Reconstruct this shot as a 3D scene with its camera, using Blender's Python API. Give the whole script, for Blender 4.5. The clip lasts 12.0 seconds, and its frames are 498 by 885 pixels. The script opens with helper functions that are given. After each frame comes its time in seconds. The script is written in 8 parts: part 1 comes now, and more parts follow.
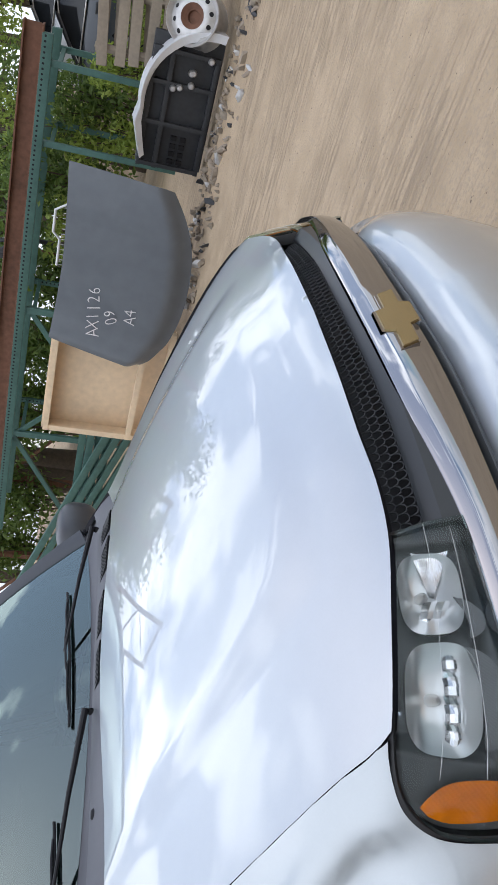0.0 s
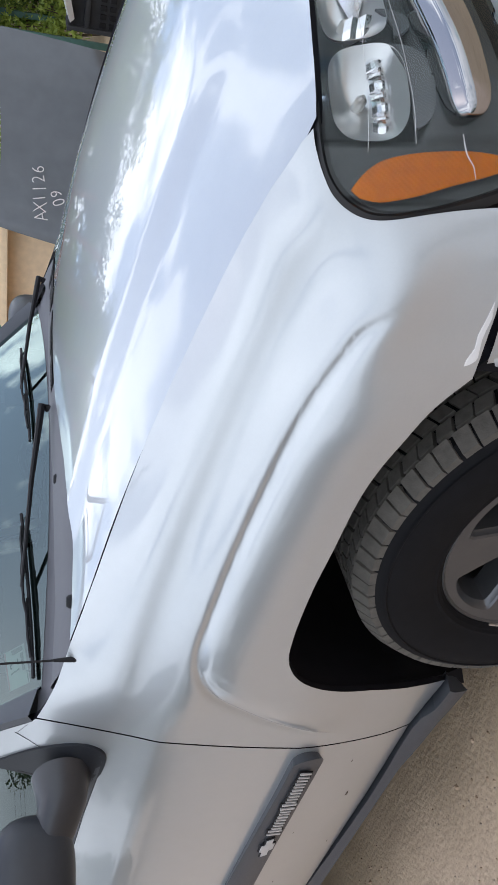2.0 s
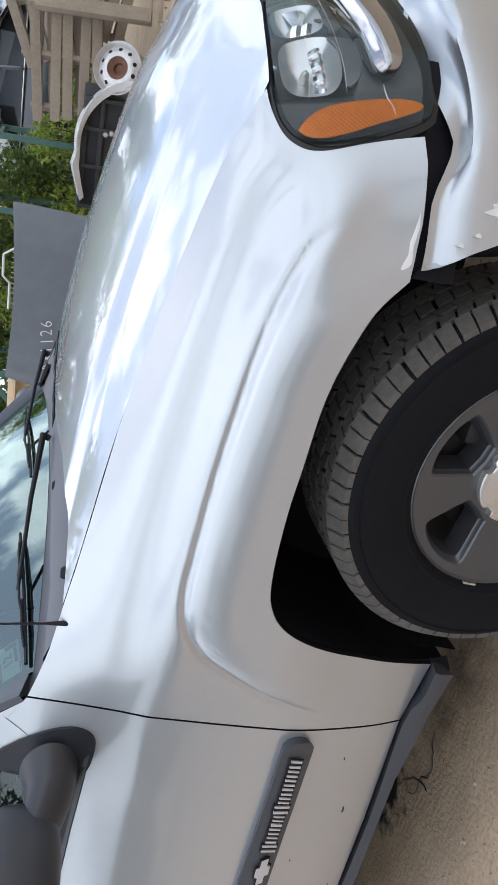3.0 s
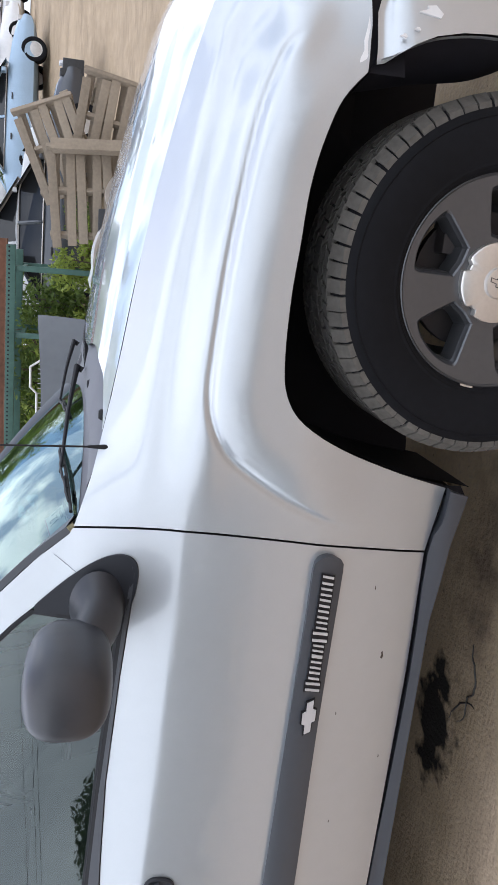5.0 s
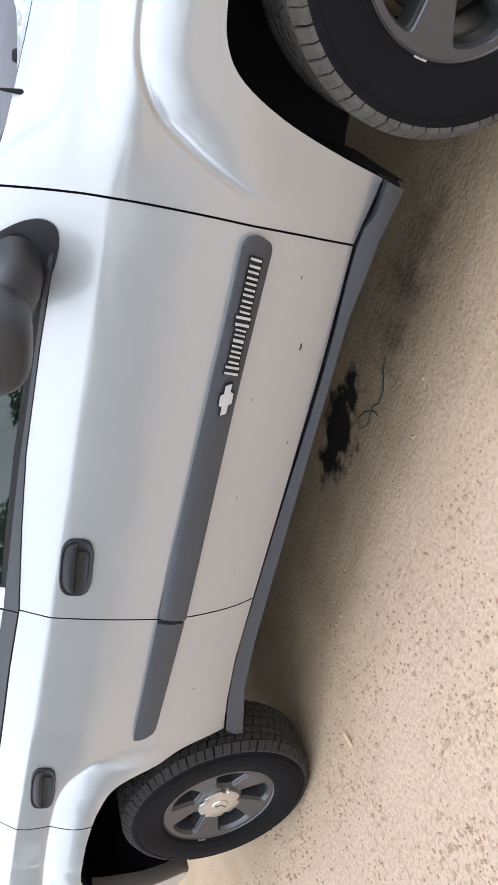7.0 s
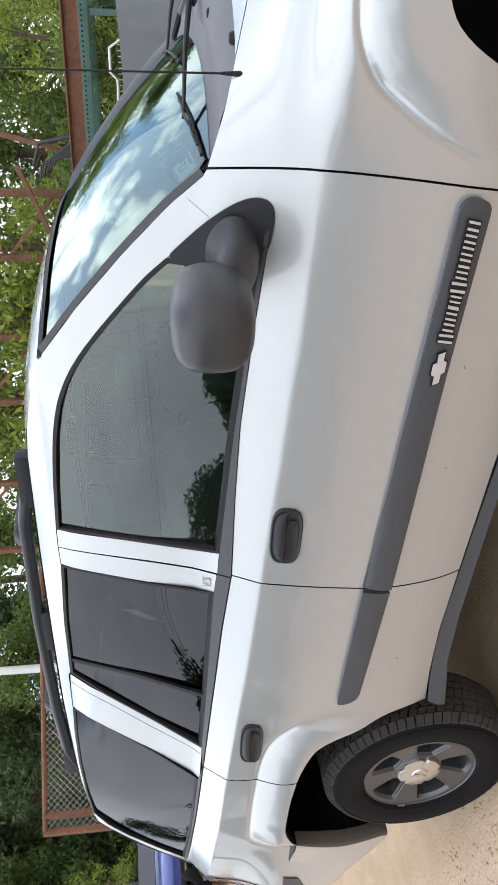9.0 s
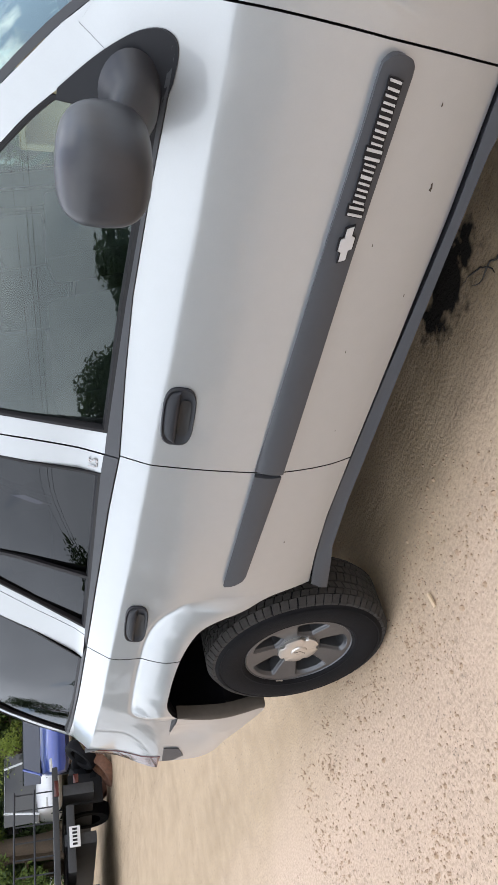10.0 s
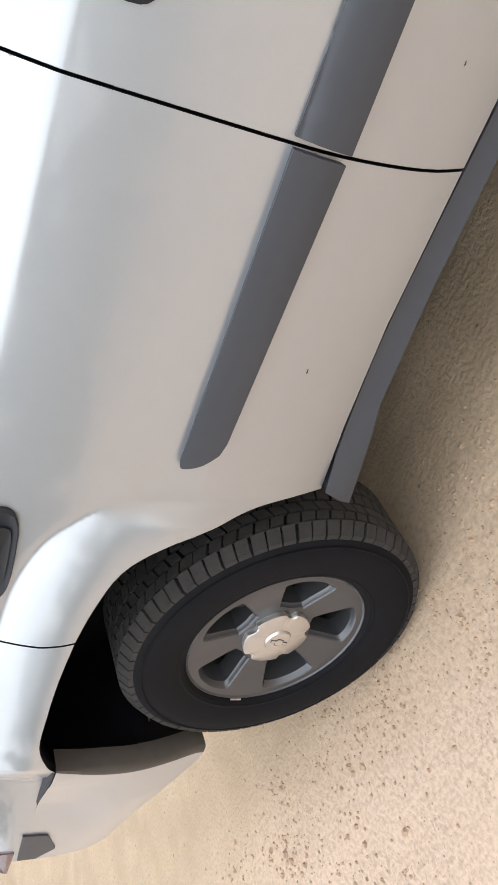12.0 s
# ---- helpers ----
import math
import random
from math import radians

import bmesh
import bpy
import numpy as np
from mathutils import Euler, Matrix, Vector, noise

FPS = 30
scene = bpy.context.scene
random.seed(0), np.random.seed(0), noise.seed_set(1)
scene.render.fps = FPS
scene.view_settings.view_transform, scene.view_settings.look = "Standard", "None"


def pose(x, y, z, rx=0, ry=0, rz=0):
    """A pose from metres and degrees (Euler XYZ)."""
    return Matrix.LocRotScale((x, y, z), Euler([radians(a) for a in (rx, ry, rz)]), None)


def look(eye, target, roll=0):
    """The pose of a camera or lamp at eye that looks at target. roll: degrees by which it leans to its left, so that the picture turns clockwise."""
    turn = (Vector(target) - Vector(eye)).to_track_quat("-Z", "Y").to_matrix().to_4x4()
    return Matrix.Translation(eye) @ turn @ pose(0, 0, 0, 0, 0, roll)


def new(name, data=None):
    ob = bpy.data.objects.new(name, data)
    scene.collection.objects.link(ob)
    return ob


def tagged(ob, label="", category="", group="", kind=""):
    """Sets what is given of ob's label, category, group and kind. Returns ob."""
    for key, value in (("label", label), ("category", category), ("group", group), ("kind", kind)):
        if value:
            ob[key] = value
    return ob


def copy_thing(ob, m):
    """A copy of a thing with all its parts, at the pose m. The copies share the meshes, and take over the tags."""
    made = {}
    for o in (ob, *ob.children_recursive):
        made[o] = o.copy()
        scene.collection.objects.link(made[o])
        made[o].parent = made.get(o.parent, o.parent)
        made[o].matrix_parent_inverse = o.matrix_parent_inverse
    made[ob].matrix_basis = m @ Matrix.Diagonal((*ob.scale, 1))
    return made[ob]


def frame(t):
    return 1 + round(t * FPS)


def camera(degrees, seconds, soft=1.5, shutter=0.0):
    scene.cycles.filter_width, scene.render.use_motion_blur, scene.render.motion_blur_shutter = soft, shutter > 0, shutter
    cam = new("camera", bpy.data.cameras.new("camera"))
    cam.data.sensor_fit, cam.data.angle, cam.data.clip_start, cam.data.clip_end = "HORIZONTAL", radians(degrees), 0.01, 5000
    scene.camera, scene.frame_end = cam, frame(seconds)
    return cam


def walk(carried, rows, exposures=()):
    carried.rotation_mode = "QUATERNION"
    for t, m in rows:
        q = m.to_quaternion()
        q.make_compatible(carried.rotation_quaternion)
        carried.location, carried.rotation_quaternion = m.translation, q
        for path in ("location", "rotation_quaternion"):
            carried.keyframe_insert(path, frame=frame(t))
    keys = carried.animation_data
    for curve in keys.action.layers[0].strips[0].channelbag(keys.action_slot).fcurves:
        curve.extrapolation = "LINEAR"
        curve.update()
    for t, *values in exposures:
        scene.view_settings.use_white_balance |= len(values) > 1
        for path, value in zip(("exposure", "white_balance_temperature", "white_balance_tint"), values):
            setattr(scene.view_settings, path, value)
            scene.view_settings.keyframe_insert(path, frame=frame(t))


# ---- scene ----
cam = camera(36.3, 12.0)
PATH = [
    (0, (1.337, -1.249, 1.4), (0.218, 0.329, 0.894), -82.6),
    (0.5, (1.329, -1.296, 1.406), (0.071, 0.192, 0.955), -84.5),
    (1, (1.23, -1.432, 1.31), (-0.123, -0.062, 0.77), -86.5),
    (1.5, (1.026, -1.517, 1.273), (-0.308, -0.155, 0.67), -88.8),
    (2, (0.827, -1.634, 1.282), (-0.404, -0.17, 0.701), -88.8),
    (2.5, (0.707, -1.805, 1.268), (-0.344, -0.202, 0.698), -87.2),
    (3, (0.586, -1.971, 1.269), (-0.268, -0.252, 0.709), -86.3),
    (3.2, (0.523, -2.008, 1.246), (-0.273, -0.255, 0.703), -86.3),
    (4.8, (0.062, -2.379, 1.275), (-0.45, -0.501, 0.815), -89.0),
    (5, (0.04, -2.382, 1.268), (-0.471, -0.509, 0.788), -88.5),
    (5.5, (0.008, -2.379, 1.273), (-0.494, -0.571, 0.58), -87.1),
    (6, (-0.028, -2.372, 1.257), (-0.671, -0.637, 0.497), -87.3),
    (6.5, (-0.085, -2.408, 1.269), (-1.022, -0.798, 0.54), -89.2),
    (6.7, (-0.103, -2.424, 1.271), (-1.13, -0.864, 0.556), -89.7),
    (8.3, (-0.124, -2.406, 1.361), (-1.249, -0.853, 0.792), -93.6),
    (8.5, (-0.123, -2.408, 1.364), (-1.251, -0.829, 0.881), -93.2),
    (9, (-0.112, -2.406, 1.381), (-1.295, -0.815, 1.116), -92.1),
    (9.5, (-0.127, -2.408, 1.389), (-1.428, -0.919, 1.092), -91.8),
    (10, (-0.199, -2.358, 1.364), (-1.566, -0.997, 0.835), -91.5),
    (10.5, (-0.411, -2.23, 1.31), (-1.707, -0.855, 0.655), -90.7),
    (11, (-0.749, -2.072, 1.266), (-1.792, -0.586, 0.427), -87.6),
    (11.5, (-1.194, -1.935, 1.279), (-2.322, -0.554, 0.375), -91.9),
    (12, (-1.541, -1.857, 1.24), (-2.644, -0.438, 0.363), -87.5),
]
walk(cam, [(t, look(eye, target, roll)) for t, eye, target, roll in PATH], exposures=[
    (0, 0.0, 6400, 11), (1.0, -0.10, 6420, 11), (1.5, -0.07, 6420, 11), (3, 0.14, 6420, 11), (5.5, 0.42, 6400, 13), (6.6, 0.62, 6500, 11),
    (9.0, 0.49, 6850, 11), (9.5, 0.45, 6780, 11), (11, 0.58, 6680, 11), (12, 0.68, 6900, 11)])


# ---- world, sun, exposure ----
world = bpy.data.worlds.new("world")
scene.world = world
world.use_nodes = True
wn, wl = world.node_tree.nodes, world.node_tree.links
bg = wn["Background"]
sky = wn.new("ShaderNodeTexSky")
sky.sky_type, sky.sun_disc = "NISHITA", False
sky.sun_elevation, sky.sun_rotation = radians(75), radians(-20)
sky.air_density, sky.dust_density, sky.ozone_density = 1.0, 0.7, 2.0
# broken white cloud over the blue
wco = wn.new("ShaderNodeTexCoord")
wmap = wn.new("ShaderNodeMapping")
wmap.inputs["Scale"].default_value = (1.5, 1.5, 2.6)
wl.new(wco.outputs["Generated"], wmap.inputs["Vector"])
wno = wn.new("ShaderNodeTexNoise")
wno.inputs["Scale"].default_value, wno.inputs["Detail"].default_value = 2.6, 5
wno.inputs["Roughness"].default_value = 0.55
wl.new(wmap.outputs["Vector"], wno.inputs["Vector"])
wra = wn.new("ShaderNodeValToRGB")
wra.color_ramp.elements[0].position, wra.color_ramp.elements[1].position = 0.47, 0.56
# more haze and cloud towards the horizon
whz, wse = wn.new("ShaderNodeMath"), wn.new("ShaderNodeSeparateXYZ")
wl.new(wco.outputs["Generated"], wse.inputs[0])
whz.operation, whz.inputs[1].default_value = "MULTIPLY_ADD", -0.17
wl.new(wse.outputs["Z"], whz.inputs[0])
wad = wn.new("ShaderNodeMath")
wad.operation, wad.inputs[1].default_value = "ADD", 0.09
wl.new(wno.outputs["Fac"], wad.inputs[0])
# a closed bank of cloud on the side towards the drive
wba, wb2 = wn.new("ShaderNodeMapRange"), wn.new("ShaderNodeMath")
wba.inputs["From Min"].default_value, wba.inputs["From Max"].default_value = 0.20, -0.30
wba.inputs["To Min"].default_value, wba.inputs["To Max"].default_value = 0.0, 0.16
wl.new(wse.outputs["Y"], wba.inputs["Value"])
wb2.operation = "ADD"
wl.new(wad.outputs[0], wb2.inputs[0])
wl.new(wba.outputs[0], wb2.inputs[1])
wl.new(wb2.outputs[0], whz.inputs[2])
wl.new(whz.outputs[0], wra.inputs["Fac"])
wmi = wn.new("ShaderNodeMix")
wmi.data_type = "RGBA"
wl.new(wra.outputs["Color"], wmi.inputs["Factor"])
wbl = wn.new("ShaderNodeVectorMath")
wbl.operation = "SCALE"
wbl.inputs["Scale"].default_value = 1.9
wl.new(sky.outputs["Color"], wbl.inputs[0])
wl.new(wbl.outputs[0], wmi.inputs[6])
# the cloud itself runs from grey bellies to bright tops
wn2, wr2 = wn.new("ShaderNodeTexNoise"), wn.new("ShaderNodeValToRGB")
wn2.inputs["Scale"].default_value, wn2.inputs["Detail"].default_value = 2.2, 4
wl.new(wmap.outputs["Vector"], wn2.inputs["Vector"])
wr2.color_ramp.elements[0].position, wr2.color_ramp.elements[1].position = 0.36, 0.62
wr2.color_ramp.elements[0].color, wr2.color_ramp.elements[1].color = (0.575, 0.62, 0.69, 1), (0.825, 0.875, 0.945, 1)
wl.new(wn2.outputs["Fac"], wr2.inputs["Fac"])
wsc = wn.new("ShaderNodeVectorMath")
wsc.operation = "SCALE"
wsc.inputs["Scale"].default_value = 17.0
wl.new(wr2.outputs["Color"], wsc.inputs[0])
# an overcast sky is brightest overhead
wsep, wgr = wn.new("ShaderNodeSeparateXYZ"), wn.new("ShaderNodeMapRange")
wl.new(wco.outputs["Generated"], wsep.inputs[0])
wl.new(wsep.outputs["Z"], wgr.inputs["Value"])
wgr.inputs["From Min"].default_value, wgr.inputs["From Max"].default_value = 0.0, 0.45
wgr.inputs["To Min"].default_value, wgr.inputs["To Max"].default_value = 11.0, 25.5
# and a little brighter beyond the car, where the sun stands behind the cloud
wti, wtm = wn.new("ShaderNodeMapRange"), wn.new("ShaderNodeMath")
wti.inputs["From Min"].default_value, wti.inputs["From Max"].default_value = -0.7, 0.7
wti.inputs["To Min"].default_value, wti.inputs["To Max"].default_value = 0.84, 1.16
wl.new(wsep.outputs["Y"], wti.inputs["Value"])
wtm.operation = "MULTIPLY"
wl.new(wgr.outputs[0], wtm.inputs[0])
wl.new(wti.outputs[0], wtm.inputs[1])
wl.new(wtm.outputs[0], wsc.inputs["Scale"])
wl.new(wsc.outputs[0], wmi.inputs[7])
wl.new(wmi.outputs[2], bg.inputs["Color"])
bg.inputs["Strength"].default_value = 0.094
sun = new("sun", bpy.data.lights.new("sun", "SUN"))
sun.data.energy, sun.data.angle, sun.data.color = 0.7, radians(100), (1, 0.965, 0.91)
sun.matrix_world = look((-3, 12, 30), (0, 0, 0))
scene.view_settings.exposure = 0.0


# ---- materials ----
def mat(name, color, rough=0.5, metal=0.0, coat=0.0, grain=0.0, scale=40, spread=0.15, bump=0.0, bscale=200, spec=0.5, random_tint=0.0):
    """A surface with colour variation at two scales, roughness variation and fine relief."""
    m = bpy.data.materials.new(name)
    m.use_nodes = True
    n, l = m.node_tree.nodes, m.node_tree.links
    p = n["Principled BSDF"]
    p.inputs["Roughness"].default_value, p.inputs["Metallic"].default_value = rough, metal
    p.inputs["Coat Weight"].default_value, p.inputs["Coat Roughness"].default_value = coat, 0.02
    p.inputs["Specular IOR Level"].default_value = spec
    p.inputs["Base Color"].default_value = (*color, 1)
    co = n.new("ShaderNodeTexCoord")
    if spread > 0:
        a, b = n.new("ShaderNodeTexNoise"), n.new("ShaderNodeTexNoise")
        for t, s in ((a, scale), (b, scale / 11)):
            t.inputs["Scale"].default_value, t.inputs["Detail"].default_value = s, 5
            l.new(co.outputs["Object"], t.inputs["Vector"])
        add = n.new("ShaderNodeMath")
        add.operation = "ADD"
        l.new(a.outputs["Fac"], add.inputs[0])
        l.new(b.outputs["Fac"], add.inputs[1])
        last = add.outputs[0]
        if random_tint:
            oi, mu = n.new("ShaderNodeObjectInfo"), n.new("ShaderNodeMath")
            mu.operation, mu.inputs[1].default_value = "MULTIPLY_ADD", random_tint
            l.new(oi.outputs["Random"], mu.inputs[0])
            l.new(last, mu.inputs[2])
            last = mu.outputs[0]
        r = n.new("ShaderNodeMapRange")
        r.inputs["From Min"].default_value, r.inputs["From Max"].default_value = 0.6, 1.4 + random_tint
        l.new(last, r.inputs["Value"])
        mix = n.new("ShaderNodeMix")
        mix.data_type = "RGBA"
        mix.inputs[6].default_value = (*[max(0, c * (1 - spread)) for c in color], 1)
        mix.inputs[7].default_value = (*[min(1, c * (1 + spread)) for c in color], 1)
        l.new(r.outputs[0], mix.inputs["Factor"])
        l.new(mix.outputs[2], p.inputs["Base Color"])
    if bump > 0:
        t, bu = n.new("ShaderNodeTexNoise"), n.new("ShaderNodeBump")
        t.inputs["Scale"].default_value, t.inputs["Detail"].default_value = bscale, 4
        l.new(co.outputs["Object"], t.inputs["Vector"])
        l.new(t.outputs["Fac"], bu.inputs["Height"])
        bu.inputs["Strength"].default_value, bu.inputs["Distance"].default_value = bump, 0.01
        l.new(bu.outputs["Normal"], p.inputs["Normal"])
    return m


def glass(name, tint, rough=0.0, ior=2.1, gloss=(0.86, 0.97, 0.96)):
    """A thin clear sheet: tinted transmission with a mirror gloss that grows at grazing angles."""
    m = bpy.data.materials.new(name)
    m.use_nodes = True
    n, l = m.node_tree.nodes, m.node_tree.links
    n.remove(n["Principled BSDF"])
    tr, gl, mx, fr = n.new("ShaderNodeBsdfTransparent"), n.new("ShaderNodeBsdfGlossy"), n.new("ShaderNodeMixShader"), n.new("ShaderNodeFresnel")
    tr.inputs["Color"].default_value = (*tint, 1)
    gl.inputs["Roughness"].default_value = rough
    gl.inputs["Color"].default_value = (*gloss, 1)
    fr.inputs["IOR"].default_value = ior
    l.new(fr.outputs[0], mx.inputs[0])
    l.new(tr.outputs[0], mx.inputs[1])
    l.new(gl.outputs[0], mx.inputs[2])
    l.new(mx.outputs[0], n["Material Output"].inputs["Surface"])
    return m


PAINT = mat("silver_paint", (0.462, 0.492, 0.515), 0.38, 0.70, 1.0, spread=0.02, scale=300)
PAINT.node_tree.nodes["Principled BSDF"].inputs["Coat IOR"].default_value = 1.60
CLAD = mat("grey_plastic", (0.046, 0.051, 0.061), 0.46, spread=0.06, scale=60, bump=0.05, bscale=900)
BLACK = mat("black_rubber", (0.009, 0.009, 0.011), 0.55, spread=0.2, scale=60, spec=0.3)
LINER = mat("wheel_liner", (0.006, 0.006, 0.009), 0.7, spread=0.3, scale=30, spec=0.2)
TYRE = mat("tyre_rubber", (0.007, 0.0074, 0.0092), 0.70, spread=0.25, scale=50, bump=0.1, bscale=400, spec=0.12)
TREAD = mat("dusty_tread", (0.090, 0.084, 0.075), 0.9, spread=0.35, scale=60, bump=0.15, bscale=300)
TREAD_DARK = mat("dark_tread", (0.030, 0.028, 0.027), 0.85, spread=0.4, scale=60, bump=0.15, bscale=300)
ALLOY = mat("alloy", (0.100, 0.104, 0.112), 0.30, 0.65, spread=0.06, scale=80)
CAPM = mat("brushed_cap", (0.62, 0.60, 0.57), 0.32, 0.85, spread=0.06, scale=120)
CHROME = mat("chrome", (0.36, 0.36, 0.37), 0.06, 1.0, spread=0.0)
GOLD = mat("gold_badge", (0.33, 0.245, 0.115), 0.25, 0.7, spread=0.05)
AMBER = mat("amber_lens", (0.56, 0.155, 0.0), 0.30, 0.0, 0.0, spread=0.22, scale=90, spec=0.12)
SILVERTXT = mat("badge_silver", (0.50, 0.50, 0.51), 0.35, 0.2, spread=0.03)
COWL = mat("cowl_plastic", (0.082, 0.083, 0.095), 0.55, spread=0.06, scale=50)
REFLECTOR = mat("reflector", (0.85, 0.85, 0.86), 0.20, 1.0, spread=0.0)
BOWL = mat("hazy_bowl", (0.62, 0.63, 0.63), 0.30, 0.9, spread=0.05)
LAMPBACK = mat("lamp_bezel", (0.048, 0.051, 0.053), 0.34, 0.3, spread=0.05)
GASKET = mat("lamp_gasket", (0.004, 0.004, 0.005), 0.5, spread=0.1)
LIPDARK = mat("bumper_edge", (0.055, 0.049, 0.042), 0.6, spread=0.2, scale=40)
TAILRED = mat("tail_lens", (0.07, 0.012, 0.012), 0.15, 0.0, 0.8, spread=0.05)
HANDLEBLACK = mat("handle_plastic", (0.014, 0.016, 0.021), 0.48, spread=0.06, scale=60, spec=0.3)
INTERIOR = mat("interior_cloth", (0.13, 0.14, 0.14), 0.85, spread=0.15, scale=200)
CLEARGLASS = glass("window_glass", (0.45, 0.55, 0.52), ior=1.9)
SCREENGLASS = glass("windscreen_glass", (0.24, 0.36, 0.34), ior=2.4, gloss=(0.80, 0.98, 0.95))
DASH = mat("dashboard_plastic", (0.045, 0.048, 0.052), 0.7, spread=0.15, scale=60)
MIRRORBLACK = mat("mirror_plastic", (0.030, 0.032, 0.038), 0.36, spread=0.1, scale=60)
DARKGLASS = glass("privacy_glass", (0.03, 0.03, 0.04), ior=1.52, gloss=(0.90, 0.94, 1.0))
LENS = glass("lamp_lens", (0.94, 0.95, 0.95), ior=1.38)


# ---- building helpers ----
def add_part(name, me, material, parent=None, label=""):
    ob = new(name, me)
    if material and not me.materials:
        me.materials.append(material)
    if parent is not None:
        ob.parent = parent
    if label:
        ob["label"] = label
    return ob


def part(name, bm, material, parent=None, label="", smooth=40):
    me = bpy.data.meshes.new(name)
    bmesh.ops.recalc_face_normals(bm, faces=bm.faces)
    bm.to_mesh(me)
    bm.free()
    if smooth:
        for p in me.polygons:
            p.use_smooth = True
        me.set_sharp_from_angle(angle=radians(smooth))
    return add_part(name, me, material, parent, label)


def holder(name, label, category, group="", kind="", m=None):
    ob = new(name)
    ob.empty_display_size = 0.2
    if m is not None:
        ob.matrix_world = m
    return tagged(ob, label, category, group, kind)


def ramp(a, b, x):
    t = min(1.0, max(0.0, (x - a) / (b - a)))
    return t * t * (3 - 2 * t)


def spline(keys, x):
    """Smooth interpolation through (x, value) keys."""
    if x <= keys[0][0]:
        return keys[0][1]
    if x >= keys[-1][0]:
        return keys[-1][1]
    i = next(k for k in range(len(keys) - 1) if x <= keys[k + 1][0])
    (x0, y0), (x1, y1) = keys[i], keys[i + 1]
    h = x1 - x0
    d = (y1 - y0) / h
    da = d if i == 0 else (y1 - keys[i - 1][1]) / (x1 - keys[i - 1][0])
    db = d if i + 2 >= len(keys) else (keys[i + 2][1] - y0) / (keys[i + 2][0] - x0)
    t = (x - x0) / h
    return (2 * t**3 - 3 * t * t + 1) * y0 + (t**3 - 2 * t * t + t) * h * da + (3 * t * t - 2 * t**3) * y1 + (t**3 - t * t) * h * db


def curved(pts, n=5):
    """A smooth open line through points."""
    out = []
    for i in range(len(pts) - 1):
        p0, p1, p2, p3 = pts[max(0, i - 1)], pts[i], pts[i + 1], pts[min(len(pts) - 1, i + 2)]
        for k in range(n):
            t = k / n
            out.append(tuple(0.5 * (2 * b + (c - a) * t + (2 * a - 5 * b + 4 * c - d) * t * t + (3 * b - a - 3 * c + d) * t**3) for a, b, c, d in zip(p0, p1, p2, p3)))
    return out + [tuple(pts[-1])]


def area(poly):
    return 0.5 * sum(a[0] * b[1] - b[0] * a[1] for a, b in zip(poly, poly[1:] + poly[:1]))


def inset(poly, d):
    """The polygon drawn in by d on every side (out, where d is negative)."""
    poly = [p for i, p in enumerate(poly) if math.dist(p, poly[i - 1]) > 1e-4]
    s = 1 if area(poly) > 0 else -1
    out = []
    for i, p in enumerate(poly):
        a, b = Vector(poly[i - 1]), Vector(poly[(i + 1) % len(poly)])
        e, f = (Vector(p) - a).normalized(), (b - Vector(p)).normalized()
        n1, n2 = Vector((-e.y, e.x)) * s, Vector((-f.y, f.x)) * s
        n = n1 + n2
        n = n.normalized() if n.length > 1e-6 else n1
        out.append(tuple(Vector(p) + n * min(d / max(0.35, n.dot(n1)), abs(d) * 2.5) if d > 0 else Vector(p) + n * d / max(0.35, n.dot(n1))))
    return out


